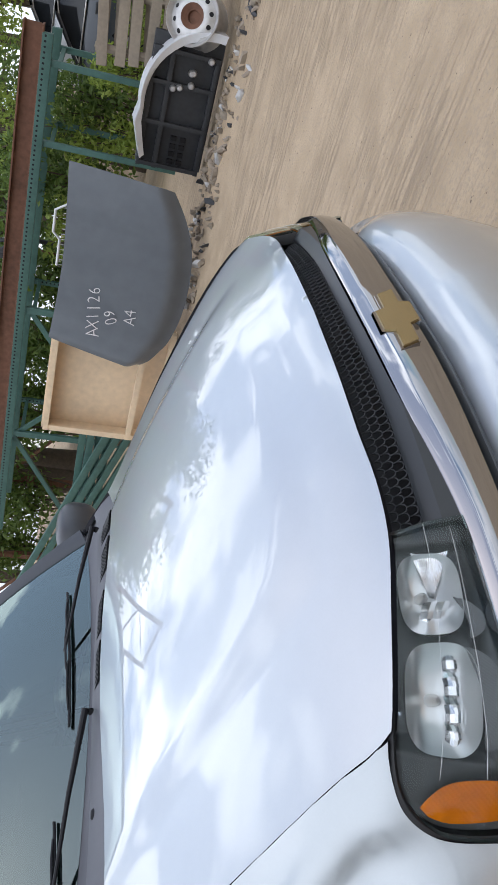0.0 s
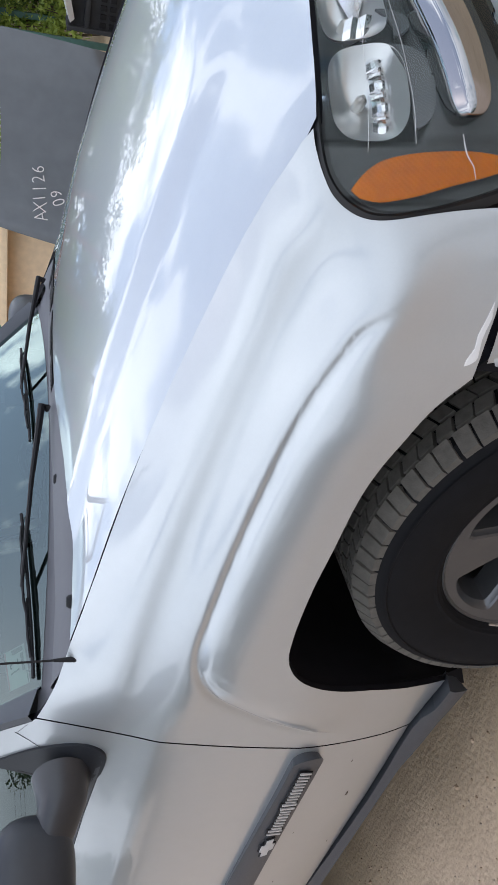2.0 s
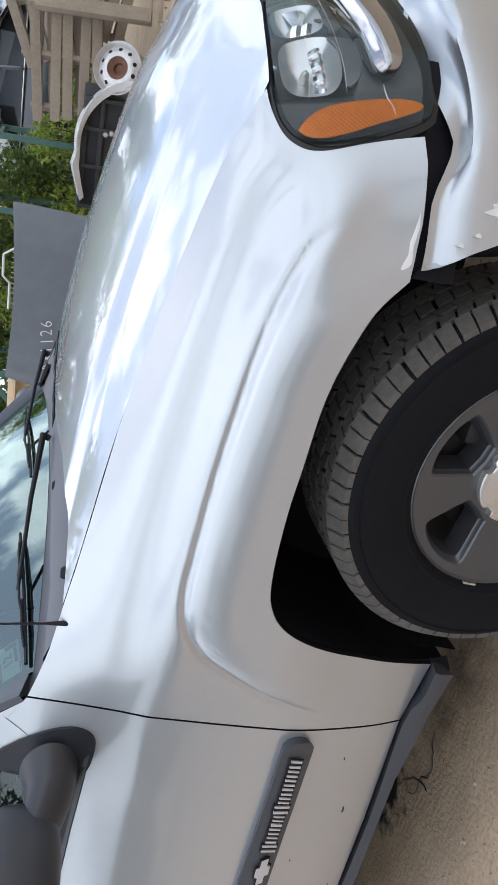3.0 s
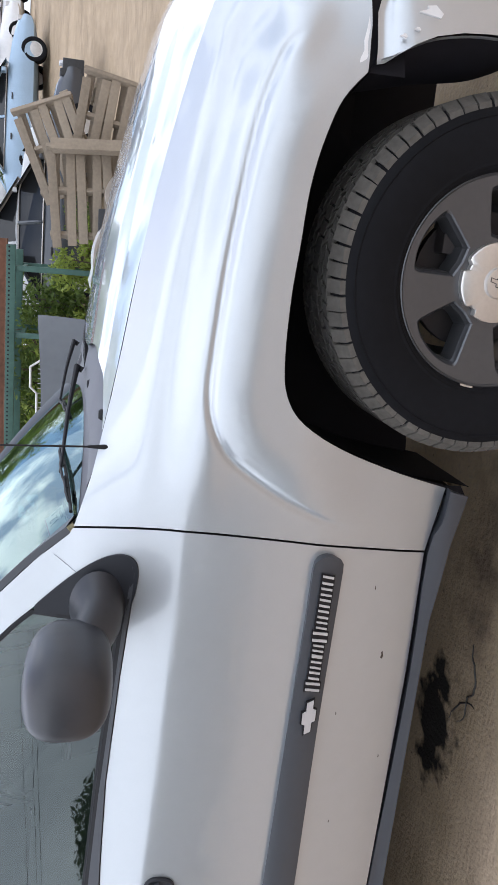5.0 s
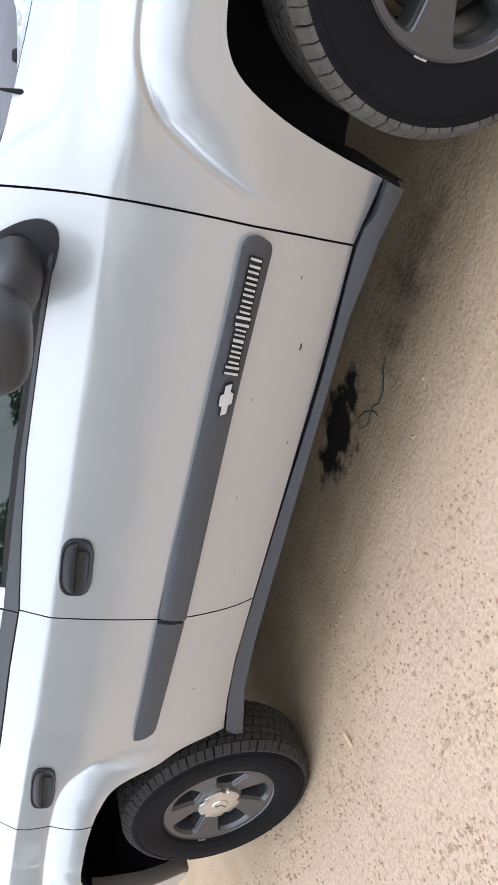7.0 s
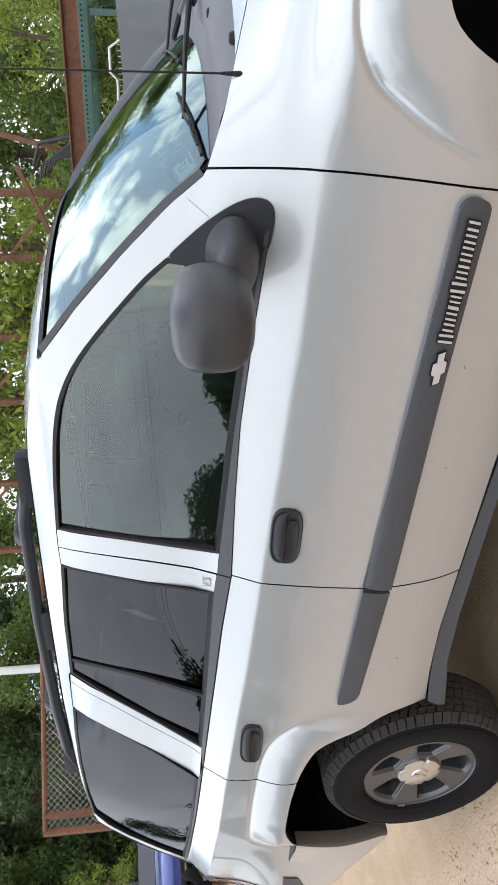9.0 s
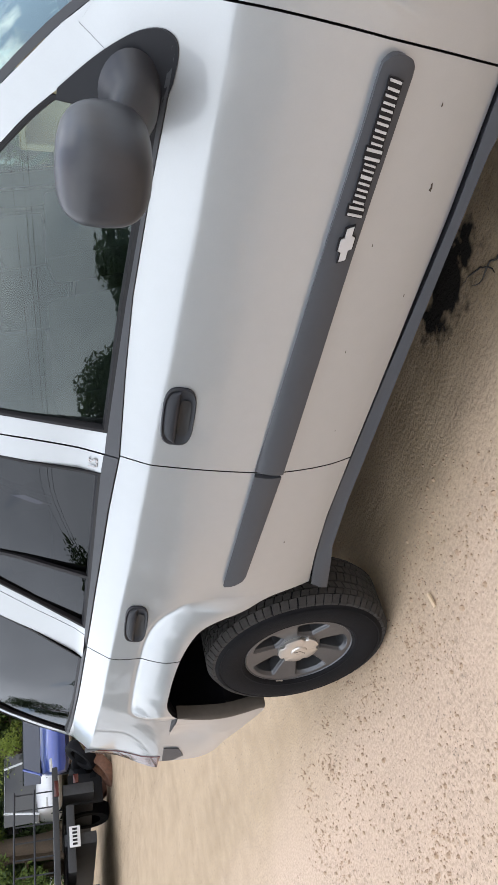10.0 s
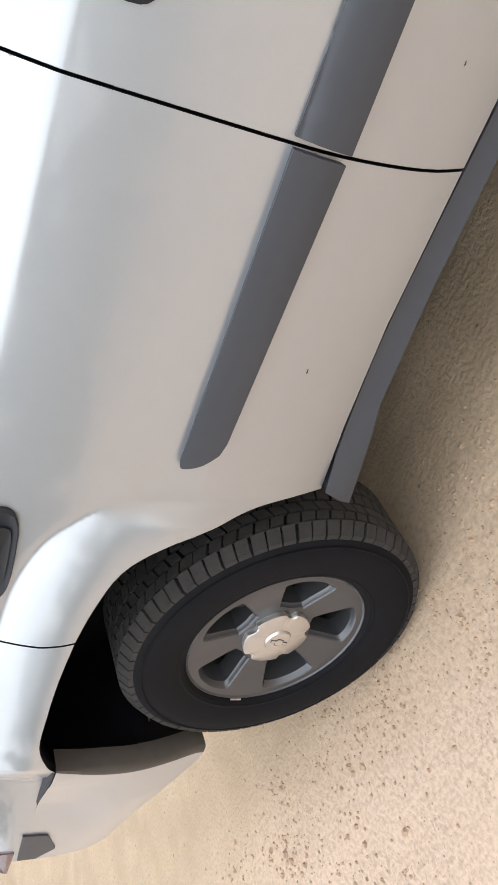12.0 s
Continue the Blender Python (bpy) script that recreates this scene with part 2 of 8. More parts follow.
def skin(name, poly, fn, out, material, parent=None, label="", step=0.04, flange=0.02, mirror=False):
    """A panel: a polygon in two parameters laid onto the surface fn, with true surface normals and a turned-in edge."""
    bm = bmesh.new()
    if area(poly) < 0:
        poly = poly[::-1]
    bm.faces.new([bm.verts.new((a, b, 0)) for a, b in poly]).normal_update()
    bmesh.ops.triangulate(bm, faces=bm.faces[:], ngon_method="EAR_CLIP")
    for axis in (0, 1):
        lo, hi = min(p[axis] for p in poly), max(p[axis] for p in poly)
        st = step[axis] if isinstance(step, tuple) else step
        for k in range(math.ceil(lo / st), math.floor(hi / st) + 1):
            co, no = Vector((0, 0, 0)), Vector((0, 0, 0))
            co[axis], no[axis] = k * st, 1
            bmesh.ops.bisect_plane(bm, geom=bm.verts[:] + bm.edges[:] + bm.faces[:], plane_co=co, plane_no=no, dist=1e-5)
    bm.verts.index_update()
    verts, norms, out = [], [], Vector(out)
    e = 0.002
    for v in bm.verts:
        a, b = v.co.x, v.co.y
        verts.append(Vector(fn(a, b)))
        n = (Vector(fn(a + e, b)) - Vector(fn(a - e, b))).cross(Vector(fn(a, b + e)) - Vector(fn(a, b - e)))
        norms.append(n.normalized() * (1 if n.dot(out) >= 0 else -1))
    faces, lnorm, turned = [], [], 0
    for f in bm.faces:
        ids = [v.index for v in f.verts]
        n = (verts[ids[1]] - verts[ids[0]]).cross(verts[ids[2]] - verts[ids[0]])
        if n.dot(norms[ids[0]]) < 0:
            ids.reverse()
        faces.append(ids)
        lnorm += [norms[i] for i in ids]
    if flange:
        rim = [ed for ed in bm.edges if ed.is_boundary]
        back = {}
        for v in {v for ed in rim for v in ed.verts}:
            back[v.index] = len(verts)
            verts.append(verts[v.index] - norms[v.index] * flange)
        for ed in rim:
            a, b = ed.verts[0].index, ed.verts[1].index
            ids = [a, b, back[b], back[a]]
            n = (verts[b] - verts[a]).cross(verts[back[a]] - verts[a])
            fc = ed.link_faces[0].calc_center_median()
            inner = Vector(fn(fc.x, fc.y))
            if n.dot(verts[a] - inner) < 0:
                ids.reverse()
                n = -n
            n.normalize() if n.length > 0 else None
            faces.append(ids)
            turned += 1
            lnorm += [n] * 4
    bm.free()
    if mirror:
        verts = [Vector((v.x, -v.y, v.z)) for v in verts]
        k, res, ln = 0, [], []
        for f in faces:
            ln += [Vector((n.x, -n.y, n.z)) for n in reversed(lnorm[k:k + len(f)])]
            res.append(f[::-1])
            k += len(f)
        faces, lnorm = res, ln
    me = bpy.data.meshes.new(name)
    me.from_pydata(verts, [], faces)
    me.polygons.foreach_set("use_smooth", [True] * len(me.polygons))
    me.normals_split_custom_set([tuple(n) for n in lnorm])
    if material is PAINT and turned:
        # the turned-in edges are coloured black for the shade deep in the panel gaps
        me.materials.append(PAINT)
        me.materials.append(LINER)
        for p in me.polygons[len(me.polygons) - turned:]:
            p.material_index = 1
    return add_part(name, me, material, parent, label)


def box(bm, c, s, m=None, bevel=0.0):
    r = bmesh.ops.create_cube(bm, size=1.0, matrix=Matrix.Translation(c) @ (m or Matrix()) @ Matrix.Diagonal((*s, 1)))
    if bevel:
        bmesh.ops.bevel(bm, geom=list({e for v in r["verts"] for e in v.link_edges}), offset=bevel, segments=2, affect="EDGES", profile=0.7)
    return bm


def tube(bm, pts, r, seg=8, caps=True):
    """A round bar along points; r is one radius or one for each point."""
    pts = [Vector(p) for p in pts]
    rings = []
    for i, p in enumerate(pts):
        d = (pts[min(i + 1, len(pts) - 1)] - pts[max(i - 1, 0)]).normalized()
        u = d.cross(Vector((0, 0, 1)) if abs(d.z) < 0.9 else Vector((1, 0, 0))).normalized()
        w = d.cross(u)
        rr = r[i] if isinstance(r, (list, tuple)) else r
        rings.append([bm.verts.new(p + (u * math.cos(a) + w * math.sin(a)) * rr) for a in (2 * math.pi * k / seg for k in range(seg))])
    for a, b in zip(rings, rings[1:]):
        for k in range(seg):
            bm.faces.new((a[k], a[(k + 1) % seg], b[(k + 1) % seg], b[k]))
    if caps:
        bm.faces.new(rings[0][::-1])
        bm.faces.new(rings[-1])
    return bm


def lathe(bm, prof, seg, m, closed=False):
    """A profile of (radius, height) turned about the local z axis."""
    rings = [[bm.verts.new(m @ Vector((r * math.cos(a), r * math.sin(a), h))) for a in (2 * math.pi * k / seg for k in range(seg))] for r, h in prof]
    for a, b in list(zip(rings, rings[1:])) + ([(rings[-1], rings[0])] if closed else []):
        for k in range(seg):
            bm.faces.new((a[k], a[(k + 1) % seg], b[(k + 1) % seg], b[k]))
    return rings


def loft(bm, rows, close=False):
    """A sheet through rows of points."""
    vs = [[bm.verts.new(p) for p in row] for row in rows]
    for a, b in zip(vs, vs[1:]):
        for k in range(len(a) - (0 if close else 1)):
            j = (k + 1) % len(a)
            bm.faces.new((a[k], a[j], b[j], b[k]))
    return vs


def prism(bm, poly, fn, depth):
    """A flat outline laid on fn(a, b, h) and raised from h = 0 to h = depth."""
    if area(poly) < 0:
        poly = poly[::-1]
    lo = [bm.verts.new(fn(a, b, 0)) for a, b in poly]
    hi = [bm.verts.new(fn(a, b, depth)) for a, b in poly]
    bm.faces.new(hi)
    for i in range(len(poly)):
        j = (i + 1) % len(poly)
        bm.faces.new((lo[i], lo[j], hi[j], hi[i]))
    return bm

# ---- the car's surfaces: x to its nose from the front axle, y to its left, z up ----
SIDE = ((0.20, -0.80), (0.33, -0.84), (0.43, -0.872), (0.52, -0.898), (0.66, -0.9195), (0.76, -0.9230), (0.84, -0.9175), (0.92, -0.9080), (1.00, -0.8950), (1.03, -0.887), (1.10, -0.866), (1.18, -0.830), (1.24, -0.802), (1.50, -0.725), (1.66, -0.672), (1.74, -0.615), (1.80, -0.55))
SEAM_Z = ((-0.60, 1.235), (-0.31, 1.170), (0.08, 1.105), (0.35, 1.044), (0.50, 0.999), (0.59, 0.958), (0.75, 0.875))
FLARE_F = curved([(0.46, 0.815), (0.403, 0.870), (0.36, 0.893), (0.290, 0.917), (0.211, 0.933), (0.135, 0.943), (0.047, 0.954), (-0.054, 0.964), (-0.152, 0.971), (-0.231, 0.976), (-0.294, 0.973), (-0.349, 0.956), (-0.399, 0.923), (-0.432, 0.882), (-0.467, 0.83), (-0.497, 0.776), (-0.528, 0.706), (-0.56, 0.61)], 3)
FLARE_R = curved([(-2.41, 0.875), (-2.447, 0.914), (-2.515, 0.968), (-2.61, 1.002), (-2.74, 1.018), (-2.963, 1.028), (-3.18, 1.028), (-3.262, 1.012), (-3.305, 0.96), (-3.32, 0.88), (-3.325, 0.70), (-3.33, 0.40)], 6)
CREASE_Z = ((-3.9, 1.19), (-2.87, 1.139), (-2.417, 1.110), (-2.10, 1.087), (-1.76, 1.067), (-1.22, 1.037), (-0.85, 1.019), (-0.57, 1.009), (-0.30, 1.0))


def even(keys, lo, hi, width):
    """The keyed line with its small kinks rolled out, as values at every centimetre."""
    w = [math.exp(-(k / width) ** 2 / 2) for k in range(-6, 7)]
    return [sum(a * spline(keys, lo + 0.01 * i + 0.01 * k) for a, k in zip(w, range(-6, 7))) / sum(w) for i in range(int((hi - lo) / 0.01) + 1)]


def looked_up(table, lo, v):
    i = min(max(int((v - lo) / 0.01), 1), len(table) - 3)
    t = (v - lo) / 0.01 - i
    a, b, c, d = table[i - 1:i + 3]
    return 0.5 * (2 * b + (c - a) * t + (2 * a - 5 * b + 4 * c - d) * t * t + (3 * b - a - 3 * c + d) * t**3)


SEAM_EVEN = even(SEAM_Z, -0.70, 0.90, 5)


def seam_z(x):
    return looked_up(SEAM_EVEN, -0.70, x)


CREASE_EVEN = even(CREASE_Z, -3.95, 0.0, 4)
SIDE_EVEN = even(SIDE, 0.20, 1.80, 2.2)
BAND_EVEN = even(((-0.70, 1.098), (-0.45, 1.086), (-0.34, 1.078), (-0.15, 1.060), (0.01, 1.041), (0.16, 1.018), (0.28, 1.000), (0.39, 0.975), (0.47, 0.950), (0.55, 0.915), (0.70, 0.85)), -0.75, 0.75, 5)
SHELF_EVEN = even(((-0.70, 0.975), (-0.23, 0.976), (-0.054, 0.964), (0.135, 0.943), (0.293, 0.911), (0.405, 0.868), (0.50, 0.815), (0.60, 0.75), (0.70, 0.68)), -0.75, 0.75, 5)
SEAM_Y = ((-0.70, -0.806), (-0.60, -0.803), (-0.50, -0.796), (-0.40, -0.782), (-0.30, -0.770), (-0.20, -0.765), (0.0, -0.763), (0.60, -0.763))
SEAM_Y_EVEN = even(SEAM_Y, -0.75, 0.75, 5)
SHELF_Y_EVEN = even(((-0.70, -0.903), (0.0, -0.905), (0.15, -0.907), (0.28, -0.913), (0.38, -0.915), (0.46, -0.902), (0.54, -0.868), (0.60, -0.825)), -0.75, 0.75, 3)


def inside_by(line, x, z, cx, cz):
    """How far a point lies inside an arch line about the centre (minus: outside)."""
    best, side = 9.0, 1
    for (ax, az), (bx, bz) in zip(line, line[1:]):
        dx, dz = bx - ax, bz - az
        t = min(1, max(0, ((x - ax) * dx + (z - az) * dz) / (dx * dx + dz * dz)))
        ex, ez = x - ax - t * dx, z - az - t * dz
        d = ex * ex + ez * ez
        if d < best:
            best, side = d, (dx * (z - az) - dz * (x - ax)) * (dx * (cz - az) - dz * (cx - ax))
    return math.sqrt(best) * (1 if side > 0 else -1)


NOSE = ((0.0, 0.80), (0.25, 0.787), (0.52, 0.729), (0.70, 0.655), (0.767, 0.612), (0.79, 0.588), (0.82, 0.548), (0.856, 0.500), (0.895, 0.425), (0.925, 0.32), (0.94, 0.20))
CONTOUR = []
for i in range(141):
    yy = 0.94 * i / 140
    xx = spline(NOSE, yy)
    CONTOUR.append((0.0 if not CONTOUR else CONTOUR[-1][0] + math.hypot(xx - CONTOUR[-1][1], yy - CONTOUR[-1][2]), xx, yy))
CONTOUR_X, CONTOUR_Y = [(u, x) for u, x, y in CONTOUR], [(u, y) for u, x, y in CONTOUR]
U_END = CONTOUR[-1][0]


def along(y):
    """How far along the nose's plan line the half-width y lies."""
    return spline([(q[2], q[0]) for q in CONTOUR[::5]], y)


def nose_lean(nx, z):
    """How far the nose lies back at a height: most in front, hardly at all where it has turned to the side."""
    return 0.42 * min(1.0, 1.45 * nx) * (max(z, 0.66) - 0.89)


def nose_at(u, z, h=0.0):
    """The nose: u runs from the middle round to the side (minus: the car's right), h stands out from it."""
    a = min(abs(u), U_END)
    x, y = spline(CONTOUR_X[::5], a), spline(CONTOUR_Y[::5], a)
    x2, y2 = spline(CONTOUR_X[::5], min(a + 0.01, U_END)), spline(CONTOUR_Y[::5], min(a + 0.01, U_END))
    x1, y1 = spline(CONTOUR_X[::5], max(a - 0.01, 0)), spline(CONTOUR_Y[::5], max(a - 0.01, 0))
    tx, ty = x2 - x1, y2 - y1
    q = math.hypot(tx, ty) or 1
    h -= nose_lean(ty / q, z)
    x += ty / q * h
    y += -tx / q * h
    return (x, math.copysign(y, u), z)


def nose_side(x, z):
    """The nose's half-width at a point along the car, where it turns into the wing."""
    o, x0 = 0.0, x
    for _ in range(5):
        x0 = min(max(x0, 0.205), 0.80)
        lo, hi = 0, len(CONTOUR) - 1
        while hi - lo > 1:
            m = (lo + hi) // 2
            lo, hi = (m, hi) if CONTOUR[m][1] > x0 else (lo, m)
        (_, ax, ay), (_, bx, by) = CONTOUR[max(lo - 2, 0)], CONTOUR[min(hi + 2, len(CONTOUR) - 1)]
        q = math.hypot(bx - ax, by - ay)
        nx, ny = (by - ay) / q, (ax - bx) / q
        f = (CONTOUR[lo][1] - x0) / max(1e-6, CONTOUR[lo][1] - CONTOUR[hi][1])
        y0 = CONTOUR[lo][2] + (CONTOUR[hi][2] - CONTOUR[lo][2]) * f
        o = -nose_lean(nx, z)
        x0 = x - nx * o
    return y0 + ny * o


def door_y(x, z):
    """The doors and quarter: a shallow curve up to a sharp shoulder crease, then a flat leaning in to the windows."""
    if z > 1.25:
        return looked_up(SIDE_EVEN, 0.20, z)
    zc = looked_up(CREASE_EVEN, -3.95, min(x, -0.2))
    yc = -0.8915 + 0.11 * (zc - 1.0)
    above = yc + (looked_up(SIDE_EVEN, 0.20, 1.25) - yc) * (z - zc) / (1.25 - zc)
    t = max(0.0, (z - 0.72) / (zc - 0.72))
    low = looked_up(SIDE_EVEN, 0.20, min(z, 0.72))
    below = low + (yc - low) * (t - 0.16 * math.sin(math.pi * min(1.0, t)))
    d = above - below
    return below + 0.5 * (d + math.sqrt(d * d + 0.0016 ** 2))


def fender_y(x, z):
    """The front wing: a roll from the hood seam, a hollow, a shelf above the arch, then round to the lamp."""
    zs, zb, zf = seam_z(x), looked_up(BAND_EVEN, -0.75, x), looked_up(SHELF_EVEN, -0.75, x)
    ys, yf = looked_up(SEAM_Y_EVEN, -0.75, x), looked_up(SHELF_Y_EVEN, -0.75, x)
    w = ramp(0.16, 0.44, x)

    def low(h):
        y = looked_up(SIDE_EVEN, 0.20, h)
        return y if w == 0 else y + (-nose_side(x, h) - y) * w
    f = min(0.80, max(0.2, (zs - zb) / (zs - zf)))
    yb = ys + (yf - ys) * (f + 0.10 * ramp(0.55, 0.30, x))
    g = 0.022 * ramp(0.52, 0.30, x)
    keys = [(0.30, low(0.30)), (0.43, low(0.43)), (0.56, low(0.56)), (min(0.68, zf - 0.10), low(min(0.68, zf - 0.10))), (zf - 0.05, low(zf - 0.05)), (zf + 0.012, yf),
            (zb - 0.018, yb - g * 0.26), (zb + 0.018, yb + g * 0.26), (zs, ys), (zs + 0.06, ys + 0.075)]
    y = spline(keys, z)
    k = ramp(0.43, 0.52, x) * ramp(0.985, 0.94, z)
    return y if k == 0 else y + (-nose_side(x, z) - y) * k


def rolled_out(fn, x0, x1, z0, z1, sx, sz):
    """A surface read off at every centimetre and smoothed both ways, so that it reflects without ripples."""
    g = np.array([[fn(x0 + 0.01 * i, z0 + 0.01 * k) for k in range(int(round((z1 - z0) / 0.01)) + 1)] for i in range(int(round((x1 - x0) / 0.01)) + 1)])
    for axis, sg in ((0, sx), (1, sz)):
        n = int(3 * sg)
        w = np.exp(-(np.arange(-n, n + 1) / sg) ** 2 / 2)
        pad = np.pad(g, [(n, n) if a == axis else (0, 0) for a in (0, 1)], mode="reflect", reflect_type="odd")
        g = sum(w[k] * (pad[k:k + g.shape[0]] if axis == 0 else pad[:, k:k + g.shape[1]]) for k in range(2 * n + 1)) / w.sum()
    return g.tolist()


FENDER_GRID = rolled_out(fender_y, -0.66, 0.66, 0.28, 1.28, 3.0, 1.5)


def smooth_fender_y(x, z):
    i = min(max(int((x + 0.66) / 0.01), 1), len(FENDER_GRID) - 3)
    t = (x + 0.66) / 0.01 - i
    a, b, c, d = (looked_up(FENDER_GRID[k], 0.28, z) for k in range(i - 1, i + 3))
    return 0.5 * (2 * b + (c - a) * t + (2 * a - 5 * b + 4 * c - d) * t * t + (3 * b - a - 3 * c + d) * t**3)


def side_y(x, z):
    if x < -0.62 or z > 1.27:
        y = door_y(x, z)
    elif x > -0.36:
        y = smooth_fender_y(x, z)
    else:
        w = ramp(-0.60, -0.38, x)
        y = smooth_fender_y(x, z) * w + door_y(x, z) * (1 - w)
    if x < -1.9:
        y -= 0.015 * ramp(-1.9, -2.4, x) * ramp(-3.4, -3.0, x) * ramp(0.75, 0.95, z) * ramp(1.45, 1.15, z)
    if x < -3.1:
        y += 0.115 * (max(0, -3.1 - x) / 0.8) ** 2.2 * (0.35 + 0.65 * ramp(0.85, 1.08, z))
    if -0.65 < x < 0.55 and 0.35 < z < 1.1:
        d = inside_by(FLARE_F, x, z, 0.0, 0.38)
        fade = ramp(0.43, 0.25, x) * ramp(0.60, 0.80, z + 0.3 * ramp(-0.1, 0.2, x))
        t = min(1.0, max(0.0, (d + 0.002) / 0.085))
        y -= fade * 0.027 * (1 - (1 - t) ** 2) - 0.0058 * ramp(0.43, 0.38, x) * ramp(0.64, 0.74, z) * math.exp(-((d + 0.004) / 0.0085) ** 2)
    if -3.45 < x < -2.3 and 0.35 < z < 1.1:
        d = inside_by(FLARE_R, x, z, -2.87, 0.38)
        t = min(1.0, 0.5 * (d + math.sqrt(d * d + 0.007 ** 2)) / 0.13)
        y -= (0.040 * (1 - (1 - t) ** 1.6) - 0.0022 * math.exp(-((d + 0.005) / 0.009) ** 2)) * ramp(-2.405, -2.45, x) * ramp(0.45, 0.8, z)
    return y


def on_side(x, z):
    return (x, side_y(x, z), z)


def raised(d):
    return lambda x, z: (x, side_y(x, z) - d, z)


def glass_curve(x, z):
    """The side glass: one even curve from belt to roof."""
    y0, y1, y2 = -0.795, -0.741, -0.679
    t = (z - 1.26) / 0.19
    return (x, y0 + (y1 - y0) * t + (y2 - 2 * y1 + y0) * t * (t - 1) / 2 + side_y(x, z) - door_y(x, z) + 0.010, z)


CROWN = ((-0.62, 1.25), (-0.40, 1.215), (0.0, 1.165), (0.40, 1.085), (0.60, 1.035), (0.68, 1.008), (0.73, 0.985), (0.765, 0.955), (0.785, 0.925))


CROWN_EVEN = even(CROWN, -0.62, 0.90, 2.5)


def hood_top(x, y):
    a = abs(y)
    xs = x + 0.12 * max(0, a - 0.2) ** 1.6 * ramp(0.2, 0.7, x)
    zc = looked_up(CROWN_EVEN, -0.62, xs)
    edge = seam_z(x) + 0.002 + 0.008 * ramp(0.35, -0.2, x)
    z = zc - (zc - edge) * (a / 0.765) ** 2.6
    p, q = a - (0.50 + 0.10 * (0.55 - x)), x + 0.30 * a * a - 0.64
    d = 0.5 * (p + q + math.sqrt((p - q) ** 2 + 0.05 ** 2))
    return z - 0.011 * ramp(-0.055, 0.045, d)


HOOD_LIP = [(y, x, z) for x, y, z in (nose_at(a, spline(((0, 0.957), (0.20, 0.956), (0.35, 0.950), (0.44, 0.941), (0.50, 0.938), (0.56, 0.939), (0.64, 0.946), (0.72, 0.952), (0.80, 0.9555), (0.84, 0.957)), a), -0.002) for a in [0.84 * k / 28 for k in range(29)])]
HOOD_LIP_X, HOOD_LIP_Z = [(y, x) for y, x, z in HOOD_LIP], [(y, z) for y, x, z in HOOD_LIP]


def hood_z(x, y):
    """The hood's top, rolled over to the lip above grille and lamps."""
    a = min(abs(y), 0.77)
    xe = spline(HOOD_LIP_X, a)
    d = max(0.0, xe - x)
    return hood_top(x, y) + (spline(HOOD_LIP_Z, a) - hood_top(xe, a)) * math.exp(-(d / 0.07) ** 1.3) if d < 0.4 else hood_top(x, y)


def on_hood(x, y):
    return (x, y, hood_z(x, y))


def eave_z(x):
    return spline(((-3.6, 1.60), (-3.45, 1.655), (-3.1, 1.705), (-2.6, 1.728), (-1.45, 1.720), (-1.25, 1.690), (-1.11, 1.645), (-1.02, 1.60)), x)


def roof_z(x, y):
    mid = spline(((-3.6, 1.64), (-3.45, 1.70), (-3.1, 1.755), (-2.6, 1.785), (-1.8, 1.782), (-1.45, 1.765), (-1.2, 1.72), (-1.02, 1.655)), x)
    return mid - (mid - eave_z(x)) * (abs(y) / 0.64) ** 2.6


def on_roof(x, y):
    return (x, y, roof_z(x, y))


def screen_point(s, y):
    """The windscreen: s from 0 at its foot to 1 at the roof."""
    a = abs(y) / 0.74
    return (-0.49 - 0.10 * a**2 - (0.56 - 0.03 * a**2) * s, y * (1 - 0.115 * s), 1.205 + 0.022 * a**2 + (0.45 - 0.03 * a * a) * s + 0.03 * math.sin(math.pi * s))


